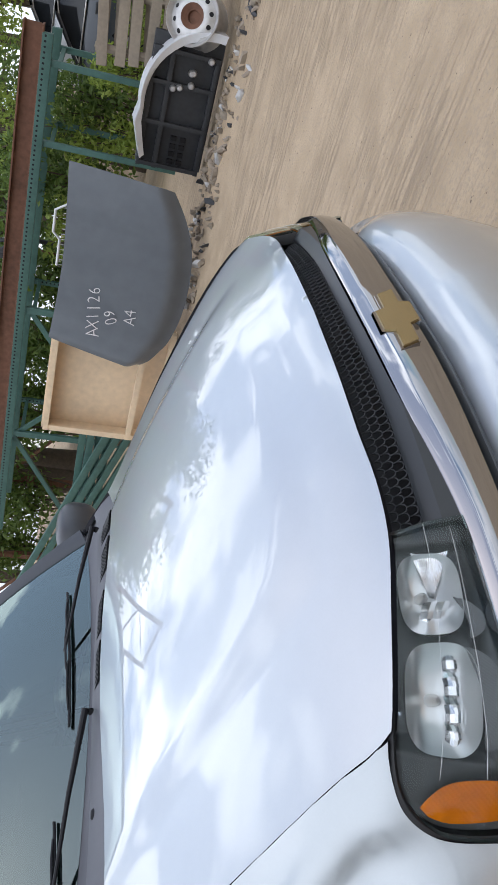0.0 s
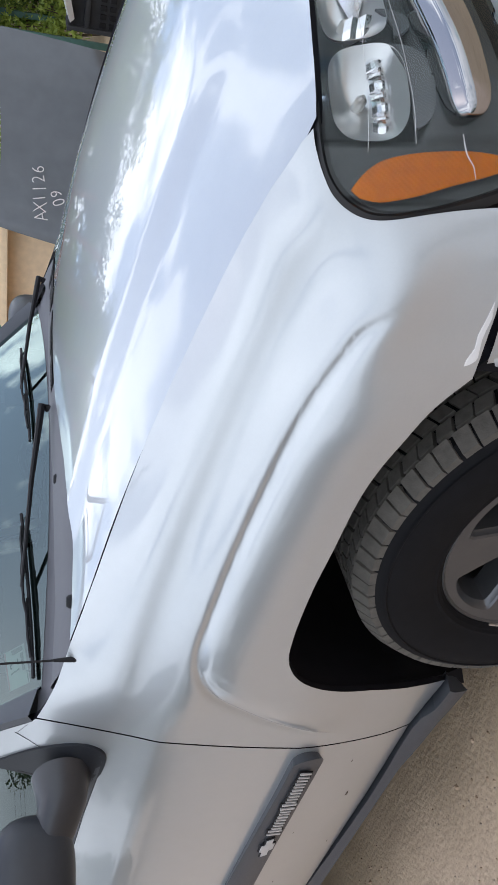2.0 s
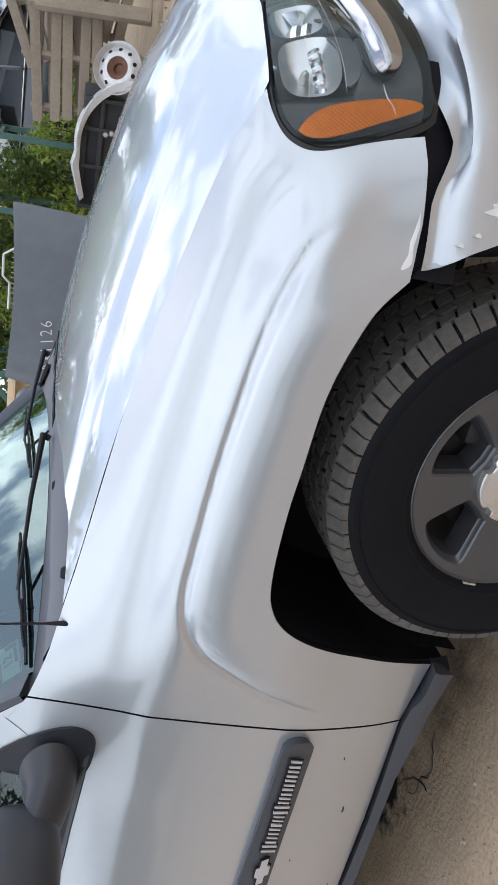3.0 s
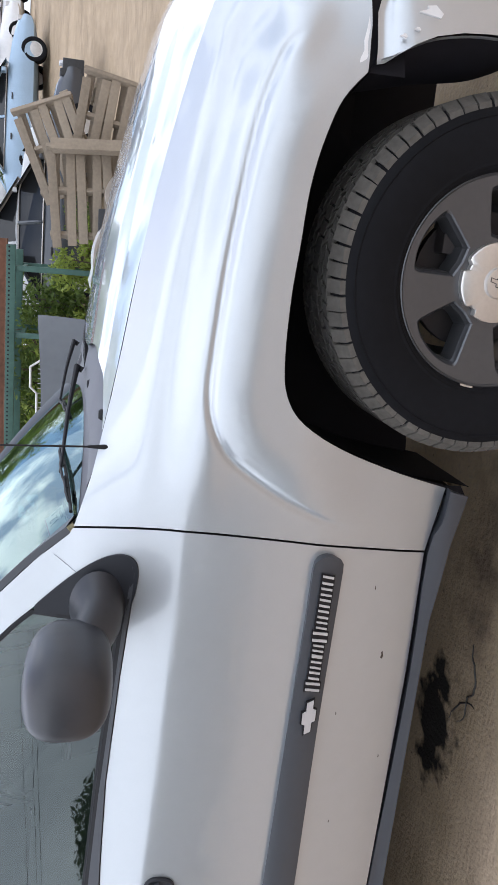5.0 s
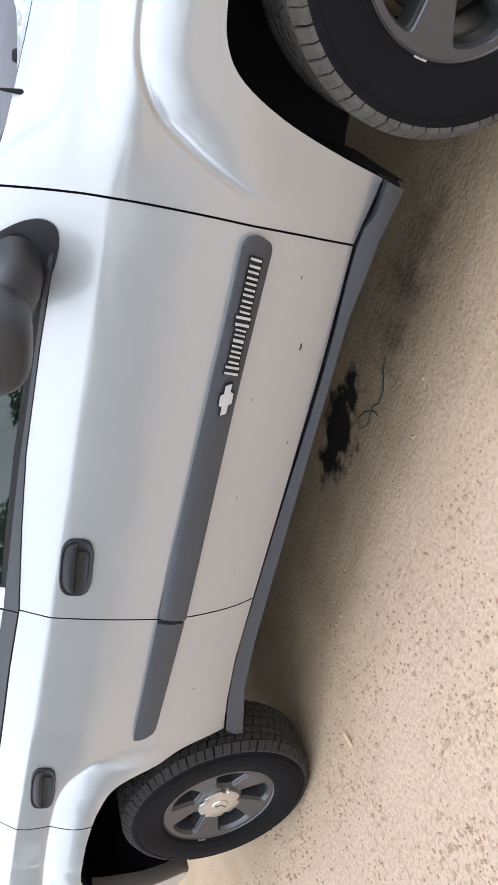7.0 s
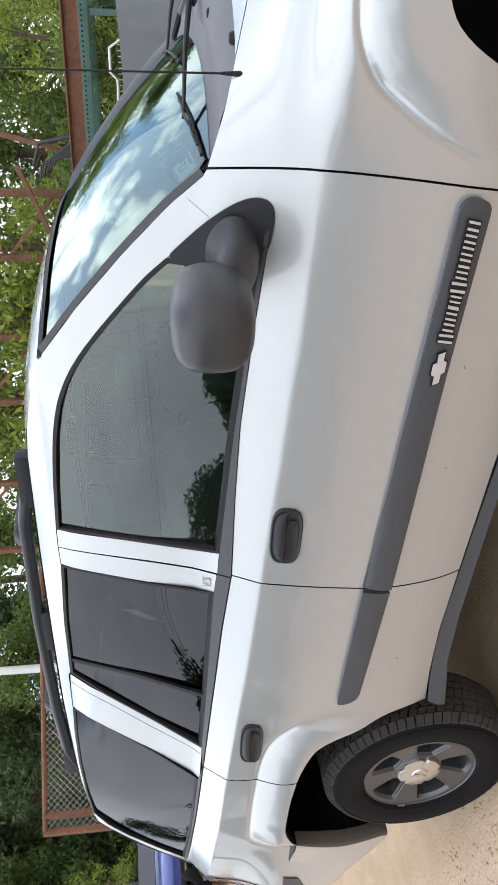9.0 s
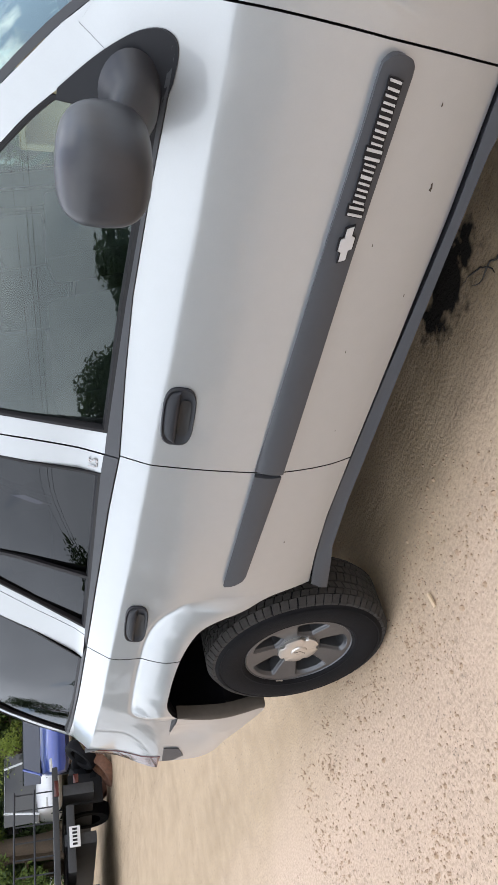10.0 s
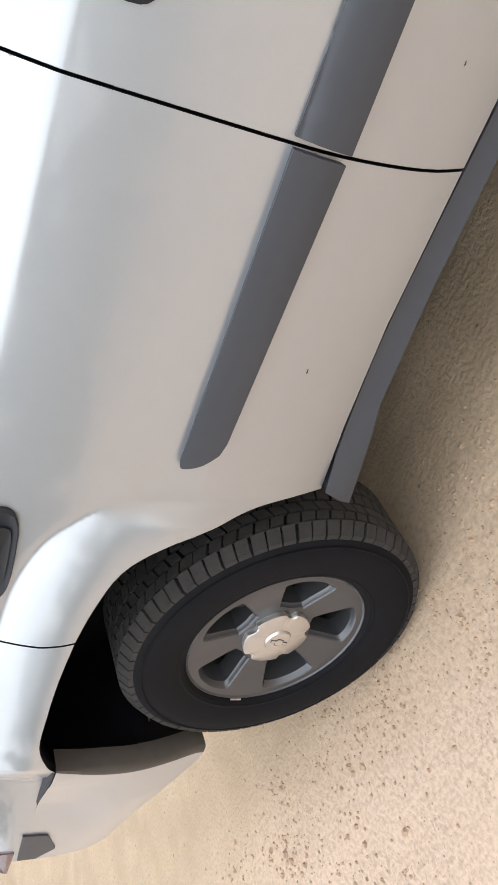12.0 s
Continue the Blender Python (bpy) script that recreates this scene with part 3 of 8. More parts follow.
# ---- ground ----
def dirt_material():
    m = mat("dirt", (0.40, 0.315, 0.235), 0.95, spread=0.0, bump=0.0)
    n, l = m.node_tree.nodes, m.node_tree.links
    p = n["Principled BSDF"]
    p.inputs["Specular IOR Level"].default_value = 0.15
    co = n.new("ShaderNodeTexCoord")

    def tex(kind, scale, stretch=(1, 1, 1), detail=5):
        mp, t = n.new("ShaderNodeMapping"), n.new(kind)
        mp.inputs["Scale"].default_value = stretch
        l.new(co.outputs["Object"], mp.inputs["Vector"])
        l.new(mp.outputs["Vector"], t.inputs["Vector"])
        t.inputs["Scale"].default_value = scale
        if "Detail" in t.inputs:
            t.inputs["Detail"].default_value = detail
        return t

    def mix(fac, a, b):
        x = n.new("ShaderNodeMix")
        x.data_type = "RGBA"
        l.new(fac, x.inputs["Factor"])
        for k, v in ((6, a), (7, b)):
            if isinstance(v, tuple):
                x.inputs[k].default_value = (*v, 1)
            else:
                l.new(v, x.inputs[k])
        return x.outputs[2]

    def sharp(out, lo, hi):
        r = n.new("ShaderNodeMapRange")
        r.inputs["From Min"].default_value, r.inputs["From Max"].default_value = lo, hi
        l.new(out, r.inputs["Value"])
        return r.outputs[0]

    big, midn, fine = tex("ShaderNodeTexNoise", 0.8), tex("ShaderNodeTexNoise", 5.0), tex("ShaderNodeTexNoise", 70.0)
    track = tex("ShaderNodeTexNoise", 3.0, (0.25, 2.2, 1), 8)
    vor = tex("ShaderNodeTexVoronoi", 55.0)
    pits = tex("ShaderNodeTexNoise", 38.0, detail=2)
    c = mix(sharp(big.outputs["Fac"], 0.35, 0.65), (0.35, 0.262, 0.170), (0.43, 0.325, 0.215))
    c = mix(sharp(midn.outputs["Fac"], 0.35, 0.7), c, (0.46, 0.35, 0.235))
    c = mix(sharp(fine.outputs["Fac"], 0.45, 0.75), c, (0.34, 0.27, 0.20))
    c = mix(sharp(pits.outputs["Fac"], 0.69, 0.75), c, (0.19, 0.14, 0.10))
    rut = tex("ShaderNodeTexNoise", 3.0, (0.8, 11.0, 1), 6)
    rut.inputs["Distortion"].default_value = 0.4
    comb = tex("ShaderNodeTexNoise", 1.1, (0.5, 1.3, 1), 4)
    sep, across = n.new("ShaderNodeSeparateXYZ"), n.new("ShaderNodeMath")
    l.new(co.outputs["Object"], sep.inputs[0])
    # wheel ruts only in the open yard past the car
    across.operation = "MULTIPLY"
    l.new(sharp(rut.outputs["Fac"], 0.48, 0.66), across.inputs[0])
    where = n.new("ShaderNodeMath")
    where.operation = "MULTIPLY"
    l.new(sharp(sep.outputs["Y"], 0.9, 1.9), where.inputs[0])
    l.new(sharp(comb.outputs["Fac"], 0.40, 0.58), where.inputs[1])
    l.new(where.outputs[0], across.inputs[1])
    c = mix(across.outputs[0], c, (0.34, 0.262, 0.185))
    c = mix(sharp(vor.outputs["Distance"], 0.13, 0.08), c, (0.52, 0.46, 0.39))
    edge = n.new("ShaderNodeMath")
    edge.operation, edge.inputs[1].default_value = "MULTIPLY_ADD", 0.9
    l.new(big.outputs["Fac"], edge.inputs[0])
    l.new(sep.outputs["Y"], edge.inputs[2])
    # paler, sandier dirt along the driving lane, extra light put into the colour
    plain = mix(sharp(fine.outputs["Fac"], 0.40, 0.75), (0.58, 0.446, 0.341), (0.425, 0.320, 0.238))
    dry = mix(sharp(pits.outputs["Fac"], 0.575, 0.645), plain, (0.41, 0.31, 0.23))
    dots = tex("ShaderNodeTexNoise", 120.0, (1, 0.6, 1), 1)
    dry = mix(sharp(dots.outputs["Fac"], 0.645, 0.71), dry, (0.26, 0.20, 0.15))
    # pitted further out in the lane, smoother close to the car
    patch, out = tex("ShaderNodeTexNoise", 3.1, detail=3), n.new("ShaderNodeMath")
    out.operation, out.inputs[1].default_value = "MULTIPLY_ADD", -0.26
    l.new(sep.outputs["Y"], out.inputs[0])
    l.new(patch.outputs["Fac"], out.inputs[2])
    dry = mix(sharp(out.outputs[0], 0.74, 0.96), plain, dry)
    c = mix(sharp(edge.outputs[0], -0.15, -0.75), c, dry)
    # an oil stain by the sill and a darker brown patch behind the front wheel
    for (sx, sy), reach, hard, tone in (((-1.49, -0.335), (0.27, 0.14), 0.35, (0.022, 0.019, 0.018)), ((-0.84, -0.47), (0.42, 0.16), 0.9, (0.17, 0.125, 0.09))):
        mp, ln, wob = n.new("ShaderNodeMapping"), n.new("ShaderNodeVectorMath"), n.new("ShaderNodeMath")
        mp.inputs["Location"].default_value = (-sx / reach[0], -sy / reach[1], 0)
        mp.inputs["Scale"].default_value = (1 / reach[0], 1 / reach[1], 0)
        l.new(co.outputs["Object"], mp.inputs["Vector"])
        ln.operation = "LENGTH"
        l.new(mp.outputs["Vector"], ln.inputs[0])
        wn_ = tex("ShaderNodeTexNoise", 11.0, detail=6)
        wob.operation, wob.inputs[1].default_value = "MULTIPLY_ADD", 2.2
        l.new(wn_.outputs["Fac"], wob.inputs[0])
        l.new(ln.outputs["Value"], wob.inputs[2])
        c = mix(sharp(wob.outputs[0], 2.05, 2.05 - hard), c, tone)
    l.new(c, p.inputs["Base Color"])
    add = n.new("ShaderNodeMath")
    add.operation = "ADD"
    sc = n.new("ShaderNodeMath")
    sc.operation, sc.inputs[1].default_value = "MULTIPLY", 0.36
    l.new(fine.outputs["Fac"], sc.inputs[0])
    ridge = n.new("ShaderNodeMath")
    ridge.operation, ridge.inputs[1].default_value = "MULTIPLY_ADD", -1.8
    l.new(across.outputs[0], ridge.inputs[0])
    l.new(track.outputs["Fac"], ridge.inputs[2])
    l.new(ridge.outputs[0], add.inputs[0])
    l.new(sc.outputs[0], add.inputs[1])
    bu = n.new("ShaderNodeBump")
    bu.inputs["Strength"].default_value, bu.inputs["Distance"].default_value = 0.55, 0.030
    l.new(add.outputs[0], bu.inputs["Height"])
    l.new(bu.outputs["Normal"], p.inputs["Normal"])
    return m


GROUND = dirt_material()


def soft(d):
    """Nothing below zero, then a slope that flattens with distance."""
    return 0.0 if d <= 0 else 6.0 * (1 - math.exp(-d * d / (d + 1.2) / 6.0))


def ground_z(x, y):
    rise = 0.135 * soft(y - 3.6) + 0.09 * soft((-x - 5.0) * 0.5)
    near = ramp(3.0, 1.5, abs(y + 1.2)) * ramp(4.5, 3.0, abs(x + 1.6))
    bumps = 0.020 * noise.noise((x * 0.7, y * 0.7, 0)) * (1 - near) + 0.010 * noise.noise((x * 1.1, y * 4.0, 3)) * ramp(1.2, 2.5, y)
    rise += 0.13 * min(15.0, max(0.0, y - 11.0)) * ramp(11.0, 14.0, y) * ramp(-12, -6, x)
    return rise + bumps + near * (0.0035 * noise.noise((x * 9, y * 9, 1)) + 0.003 * noise.noise((x * 31, y * 31, 2)) - 0.002)


def steps(lo, hi, fine):
    out = {round(lo + k * fine, 4) for k in range(int((hi - lo) / fine) + 1)}
    return sorted(out | {k * 0.5 for k in range(-24, 25) if not lo < k * 0.5 < hi} | {s * 12 * 1.35**k for k in range(1, 14) for s in (-1, 1)})


bm = bmesh.new()
gx, gy = steps(-4.8, 0.8, 0.035), steps(-2.4, 0.0, 0.035)
loft(bm, [[(x, y, ground_z(x, y)) for y in gy] for x in gx])
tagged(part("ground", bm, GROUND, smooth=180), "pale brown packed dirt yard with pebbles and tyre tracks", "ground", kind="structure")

# ---- the car ----
car = holder("suv", "silver metallic four-door sport utility car with grey side cladding", "car")
for side in (False, True):
    arch_f = curved([(-0.470, 0.397), (-0.418, 0.556), (-0.366, 0.688), (-0.310, 0.785), (-0.254, 0.826), (-0.18, 0.838), (-0.06, 0.838), (0.036, 0.831), (0.148, 0.823), (0.24, 0.805), (0.305, 0.780), (0.357, 0.736)], 4)
    seam_d = curved([(-0.591, 1.240), (-0.575, 1.118), (-0.567, 1.007), (-0.573, 0.86), (-0.587, 0.708), (-0.604, 0.57), (-0.626, 0.432)], 4)
    lamp_edge = curved([(0.558, 0.743), (0.546, 0.785), (0.531, 0.830), (0.514, 0.875), (0.509, 0.900), (0.513, 0.920), (0.524, 0.936), (0.544, 0.948), (0.562, 0.9545)], 3) + [(0.581, 0.958)]
    top = [(x, seam_z(x)) for x in (0.56, 0.5, 0.44, 0.38, 0.3, 0.2, 0.1, 0, -0.1, -0.2, -0.3, -0.4, -0.47)]
    fender = seam_d + arch_f + [(0.384, 0.734), (0.44, 0.732), (0.52, 0.736)] + lamp_edge + top
    skin("fender", inset(fender, 0.0025), on_side, (0, -1, 0.3), PAINT, car, step=0.03 if side else 0.0055, mirror=side)
    sill = [(-0.626, 0.432), (-0.95, 0.430), (-1.376, 0.443), (-1.757, 0.455)]
    gap = curved([(-1.757, 0.455), (-1.767, 0.542), (-1.770, 0.689), (-1.764, 0.902), (-1.760, 1.067), (-1.758, 1.150)], 4)
    belt = [(-1.758, 1.150), (-1.45, 1.151), (-1.22, 1.147), (-0.935, 1.127), (-0.725, 1.108), (-0.66, 1.104)]
    door = sill[:-1] + gap[:-1] + belt + [(-0.649, 1.125), (-0.655, 1.16), (-0.70, 1.222), (-0.66, 1.275)] + seam_d[:-1]
    front_door = skin("front_door", inset(door, 0.0025), on_side, (0, -1, 0), PAINT, car, mirror=side, step=0.04 if side else (0.05, 0.0055))
    sill2 = [(-1.757, 0.455), (-2.03, 0.462), (-2.25, 0.450), (-2.418, 0.43)]
    arch_r = curved([(-2.418, 0.43), (-2.428, 0.58), (-2.451, 0.681), (-2.492, 0.770), (-2.552, 0.835), (-2.65, 0.868), (-2.74, 0.885)], 4)
    door2 = sill2[:-1] + arch_r[:-1] + [(-2.74, 0.885), (-2.765, 0.95), (-2.785, 1.03), (-2.80, 1.10), (-2.79, 1.218), (-2.40, 1.196), (-2.0, 1.17), (-1.758, 1.150)] + gap[-2:0:-1]
    rear_door = skin("rear_door", inset(door2, 0.0025), on_side, (0, -1, 0), PAINT, car, mirror=side, step=0.04 if side else (0.009, 0.0055))
    quarter = curved([(-2.74, 0.885), (-2.86, 0.896), (-2.975, 0.900), (-3.101, 0.898), (-3.19, 0.868), (-3.235, 0.838)], 4) + [(-3.50, 0.835), (-3.80, 0.822), (-3.83, 0.95), (-3.83, 1.10), (-3.80, 1.235), (-3.74, 1.272), (-3.3, 1.246), (-2.79, 1.218), (-2.80, 1.10), (-2.785, 1.03), (-2.765, 0.95)]
    skin("quarter_panel", inset(quarter, 0.0025), on_side, (0, -1, 0), PAINT, car, mirror=side, step=0.04 if side else (0.011, 0.0055))
    skin("pillar_foot", [(-0.60, 1.20), (-0.605, 1.238), (-0.67, 1.31), (-0.735, 1.262), (-0.71, 1.225), (-0.67, 1.17)], raised(-0.0012), (0, -1, 0), PAINT, car, mirror=side, step=0.03, flange=0)
    doors = doors + [(front_door, rear_door)] if side else [(front_door, rear_door)]


def ring(name, outer, d, fn, material, parent, hi=0.003, lo=-0.006, mirror=False):
    """A flat rim round an outline, laid on the side surface."""
    inner = inset(outer, d)
    outer = [p for i, p in enumerate(outer) if math.dist(p, outer[i - 1]) > 1e-4]
    mid = inset(outer, d * 0.7)
    s = -1 if mirror else 1
    bm = bmesh.new()
    rows = [[(x, s * (fn(x, z)[1] - h), z) for x, z in line] for line, h in ((outer, -0.004), (outer, hi), (mid, hi), (inner, lo), (inner, lo - 0.012))]
    loft(bm, rows, close=True)
    part(name, bm, material, parent, smooth=30)
    return inner


WIN_1 = curved([(-0.80, 1.325), (-0.877, 1.395), (-1.056, 1.527), (-1.18, 1.593), (-1.307, 1.628), (-1.483, 1.649), (-1.70, 1.662)], 4) + [(-1.695, 1.40), (-1.682, 1.185), (-1.45, 1.172), (-1.25, 1.160), (-1.0, 1.140), (-0.80, 1.124)]
WIN_2 = [(-1.850, 1.196), (-1.862, 1.40), (-1.850, 1.662), (-2.12, 1.678), (-2.40, 1.682), (-2.48, 1.56), (-2.58, 1.40), (-2.672, 1.224), (-2.36, 1.213)]
WIN_3 = [(-2.612, 1.692), (-2.80, 1.700), (-3.0, 1.700), (-3.2, 1.690), (-3.371, 1.672), (-3.45, 1.615), (-3.531, 1.531), (-3.63, 1.40), (-3.715, 1.280), (-3.3, 1.250), (-2.89, 1.229), (-2.78, 1.40)]

def on_bumper(x, z):
    """The rear bumper's corner, standing out past the quarter panel."""
    k = -3.385 - 0.19 * (0.86 - z) - x
    k = 0.5 * (k + math.sqrt(k * k + 0.008 ** 2))
    y = -0.955 + 0.05 * ramp(0.70, 0.35, z) + 0.12 * k + 0.13 * k * k
    flush = ramp(0.58, 0.86, z) * ramp(-3.20, -3.50, x)
    return (x, y + (side_y(x, 0.85) - y) * flush, z)


for side in (False, True):
    sg = -1 if side else 1
    front_door, rear_door = doors[1 if side else 0]
    # pillars and roof edge round the windows
    rail_top = [(x, eave_z(x)) for x in (-1.09, -1.15, -1.2, -1.25, -1.35, -1.45, -1.6, -1.8, -2.2, -2.6, -2.9, -3.1, -3.3, -3.45)]
    rail = [(-0.70, 1.222), (-0.66, 1.275), (-0.605, 1.243), (-0.68, 1.320), (-0.80, 1.423), (-0.95, 1.540)] + rail_top + [(-3.57, 1.53), (-3.70, 1.38), (-3.80, 1.24), (-3.722, 1.276)]
    rail = rail[2:] + [p for p in WIN_3[8::-1]][:9] + [(-2.60, 1.692), (-2.42, 1.690)] + WIN_2[4:1:-1] + [(-1.775, 1.664)] + [p for p in WIN_1 if p[1] > 1.32][::-1][1:] + [(-0.70, 1.222), (-0.66, 1.275)]
    skin("roof_rail", inset(rail, 0.001), on_side, (0, -1, 0), PAINT, car, mirror=side, step=0.05)
    skin("door_pillar", inset([(-1.70, 1.662), (-1.775, 1.664), (-1.768, 1.40), (-1.768, 1.188), (-1.682, 1.185), (-1.695, 1.40)], 0.0015), on_side, (0, -1, 0), PAINT, front_door, mirror=side, step=0.06)
    skin("door_pillar", inset([(-1.775, 1.664), (-1.850, 1.662), (-1.862, 1.40), (-1.852, 1.196), (-1.772, 1.19), (-1.772, 1.40)], 0.0015), on_side, (0, -1, 0), PAINT, rear_door, mirror=side, step=0.06)
    skin("door_pillar", inset([(-2.672, 1.224), (-2.58, 1.40), (-2.48, 1.56), (-2.41, 1.684), (-2.455, 1.688), (-2.525, 1.56), (-2.63, 1.40), (-2.72, 1.224)], 0.0015), on_side, (0, -1, 0), PAINT, rear_door, mirror=side, step=0.06)
    skin("rear_pillar", inset([(-2.72, 1.224), (-2.63, 1.40), (-2.525, 1.56), (-2.455, 1.688), (-2.612, 1.692), (-2.78, 1.40), (-2.885, 1.229)], 0.0015), on_side, (0, -1, 0), PAINT, car, mirror=side, step=0.06)
    # windows
    for win, gm, nm, own in ((WIN_1, CLEARGLASS, "front_window", front_door), (WIN_2, DARKGLASS, "rear_window", rear_door), (WIN_3, DARKGLASS, "quarter_window", car)):
        inner = ring("window_rubber", win, 0.013, on_side, BLACK, own, mirror=side)
        skin(nm, inset(inner, -0.004), glass_curve, (0, -1, 0), gm, own, "tinted glass side window" if gm is DARKGLASS else "clear greenish side window glass", flange=0, mirror=side, step=0.06).visible_shadow = False
    bm = bmesh.new()
    loft(bm, [[(x - 0.008 * k, sg * (side_y(x, z) - h), z) for x, z, in ((-2.325, 1.672), (-2.338, 1.45), (-2.362, 1.22))] for k, h in ((-1, -0.012), (-1, 0.0), (1, 0.0), (1, -0.012))])
    part("window_divider", bm, BLACK, car)
    # black strip along the foot of the windows
    belt_lo = [(-0.66, 1.104), (-0.725, 1.108), (-0.935, 1.127), (-1.22, 1.147), (-1.45, 1.151), (-1.762, 1.151)]
    belt_hi = [(-1.762, 1.190), (-1.682, 1.187), (-1.45, 1.174), (-1.25, 1.162), (-1.0, 1.142), (-0.80, 1.126), (-0.66, 1.112)]
    skin("belt_moulding", inset(belt_lo + belt_hi, 0.001), raised(0.006), (0, -1, 0), CLAD, car, mirror=side, step=0.08, flange=0.016)
    skin("belt_moulding", inset([(-1.766, 1.152), (-2.0, 1.172), (-2.40, 1.198), (-2.79, 1.220), (-2.72, 1.226), (-2.672, 1.227), (-2.36, 1.215), (-1.850, 1.199), (-1.766, 1.192)], 0.001), raised(0.006), (0, -1, 0), CLAD, car, mirror=side, step=0.08, flange=0.016)
    skin("belt_moulding", inset([(-2.795, 1.221), (-3.3, 1.248), (-3.74, 1.273), (-3.715, 1.285), (-3.3, 1.258), (-2.885, 1.236)], 0.001), raised(0.006), (0, -1, 0), CLAD, car, mirror=side, step=0.08, flange=0.016)
    skin("mirror_sail", curved([(-0.73, 1.104), (-0.685, 1.099), (-0.655, 1.103), (-0.640, 1.119), (-0.640, 1.148), (-0.662, 1.190), (-0.712, 1.248), (-0.785, 1.316)], 4) + [(-0.806, 1.318), (-0.806, 1.126)], raised(0.006), (0, -1, 0), HANDLEBLACK, car, mirror=side, step=0.02)
    # lower cladding
    skin("rocker", inset(curved([(-0.470, 0.402), (-0.545, 0.408), (-0.628, 0.430), (-0.95, 0.427), (-1.376, 0.440), (-1.757, 0.453), (-2.03, 0.460), (-2.25, 0.448), (-2.418, 0.428)], 3) + [(-2.445, 0.358), (-2.30, 0.384), (-2.19, 0.404), (-1.95, 0.412), (-1.44, 0.408), (-0.80, 0.401), (-0.60, 0.378), (-0.485, 0.348)], 0.001), lambda x, z: (x, side_y(x, 0.43) - 0.007 - 0.015 * math.sin(math.pi * min(1, max(0, (0.44 - z) / 0.14))) + 0.25 * max(0, 0.39 - z), z), (0, -1, 0), CLAD, car, "dark grey plastic sill cladding", mirror=side, step=0.03, flange=0.05)
    skin("side_moulding", inset(curved([(-0.628, 0.655), (-0.614, 0.665), (-0.606, 0.685), (-0.607, 0.706), (-0.618, 0.722), (-0.640, 0.729), (-0.75, 0.732), (-1.033, 0.744), (-1.393, 0.757), (-1.759, 0.769)], 3) + curved([(-1.764, 0.684), (-1.393, 0.676), (-1.033, 0.669), (-0.70, 0.656), (-0.645, 0.6535)], 3), 0.001), lambda x, z: (x, side_y(x, z) - 0.006 - 0.013 * math.sin(math.pi * min(1, max(0, (z - 0.645) / 0.118))) ** 0.6, z), (0, -1, 0), CLAD, front_door, "dark grey door moulding", mirror=side, step=0.02)
    skin("side_moulding", inset(curved([(-1.771, 0.770), (-2.1, 0.777), (-2.28, 0.781), (-2.318, 0.780), (-2.322, 0.768), (-2.310, 0.742), (-2.285, 0.718)], 3) + curved([(-2.26, 0.711), (-2.05, 0.700), (-1.776, 0.685)], 3), 0.001), lambda x, z: (x, side_y(x, z) - 0.006 - 0.013 * math.sin(math.pi * min(1, max(0, (z - 0.668) / 0.122))) ** 0.6, z), (0, -1, 0), CLAD, rear_door, "dark grey door moulding", mirror=side, step=0.02)
    # rear bumper corner with its dark rolled edge towards the wheel
    lip = curved([(-3.222, 0.845), (-3.258, 0.752), (-3.278, 0.647), (-3.292, 0.54), (-3.296, 0.47), (-3.305, 0.444)], 4)
    low = curved([(-3.33, 0.440), (-3.372, 0.465), (-3.455, 0.528), (-3.565, 0.580), (-3.72, 0.612), (-3.80, 0.66), (-3.825, 0.727)], 4)
    bumper = skin("rear_bumper", inset(lip + low + [(-3.82, 0.80), (-3.80, 0.845), (-3.62, 0.850), (-3.40, 0.848)], 0.002), on_bumper, (0, -1, 0), PAINT, car, mirror=side, step=0.03, flange=0.012)
    bm = bmesh.new()
    loft(bm, [[(x + dx * min(1, 0.35 + k * 0.12), sg * (on_bumper(x, z)[1] + dy), z + dz) for k, (x, z) in enumerate(lip)] for dx, dy, dz in ((-0.004, -0.001, 0), (0.004, -0.004, 0), (0.024, -0.003, 0), (0.031, 0.004, 0), (0.033, 0.05, 0))])
    part("bumper_lip", bm, LIPDARK, bumper, "dark olive-brown bumper edge", smooth=50)
    bm = bmesh.new()
    xs = [-3.23 - 0.057 * k for k in range(11)]
    loft(bm, [[(x, sg * (on_bumper(x, 0.85)[1] + 0.001), 0.846) for x in xs], [(x, sg * (on_bumper(x, 0.85)[1] + 0.006), 0.852) for x in xs], [(x, sg * (max(side_y(x, 0.85), on_bumper(x, 0.85)[1]) + 0.03), 0.854) for x in xs]])
    part("bumper_step", bm, BLACK, bumper)
    bm = bmesh.new()
    prism(bm, [(-3.625, 0.858), (-3.64, 0.79), (-3.74, 0.755), (-3.80, 0.80), (-3.79, 0.85)], lambda x, z, h: (x, sg * (on_bumper(x, z)[1] - h), z), 0.005)
    part("bumper_pad", bm, CLAD, bumper, "dark grey bumper pad", smooth=30)
    skin("tail_lamp", [(-3.735, 0.865), (-3.775, 0.95), (-3.80, 1.10), (-3.79, 1.225), (-3.87, 1.20), (-3.895, 1.05), (-3.885, 0.865)], raised(0.005), (-1, -1, 0), TAILRED, car, mirror=side, step=0.05)
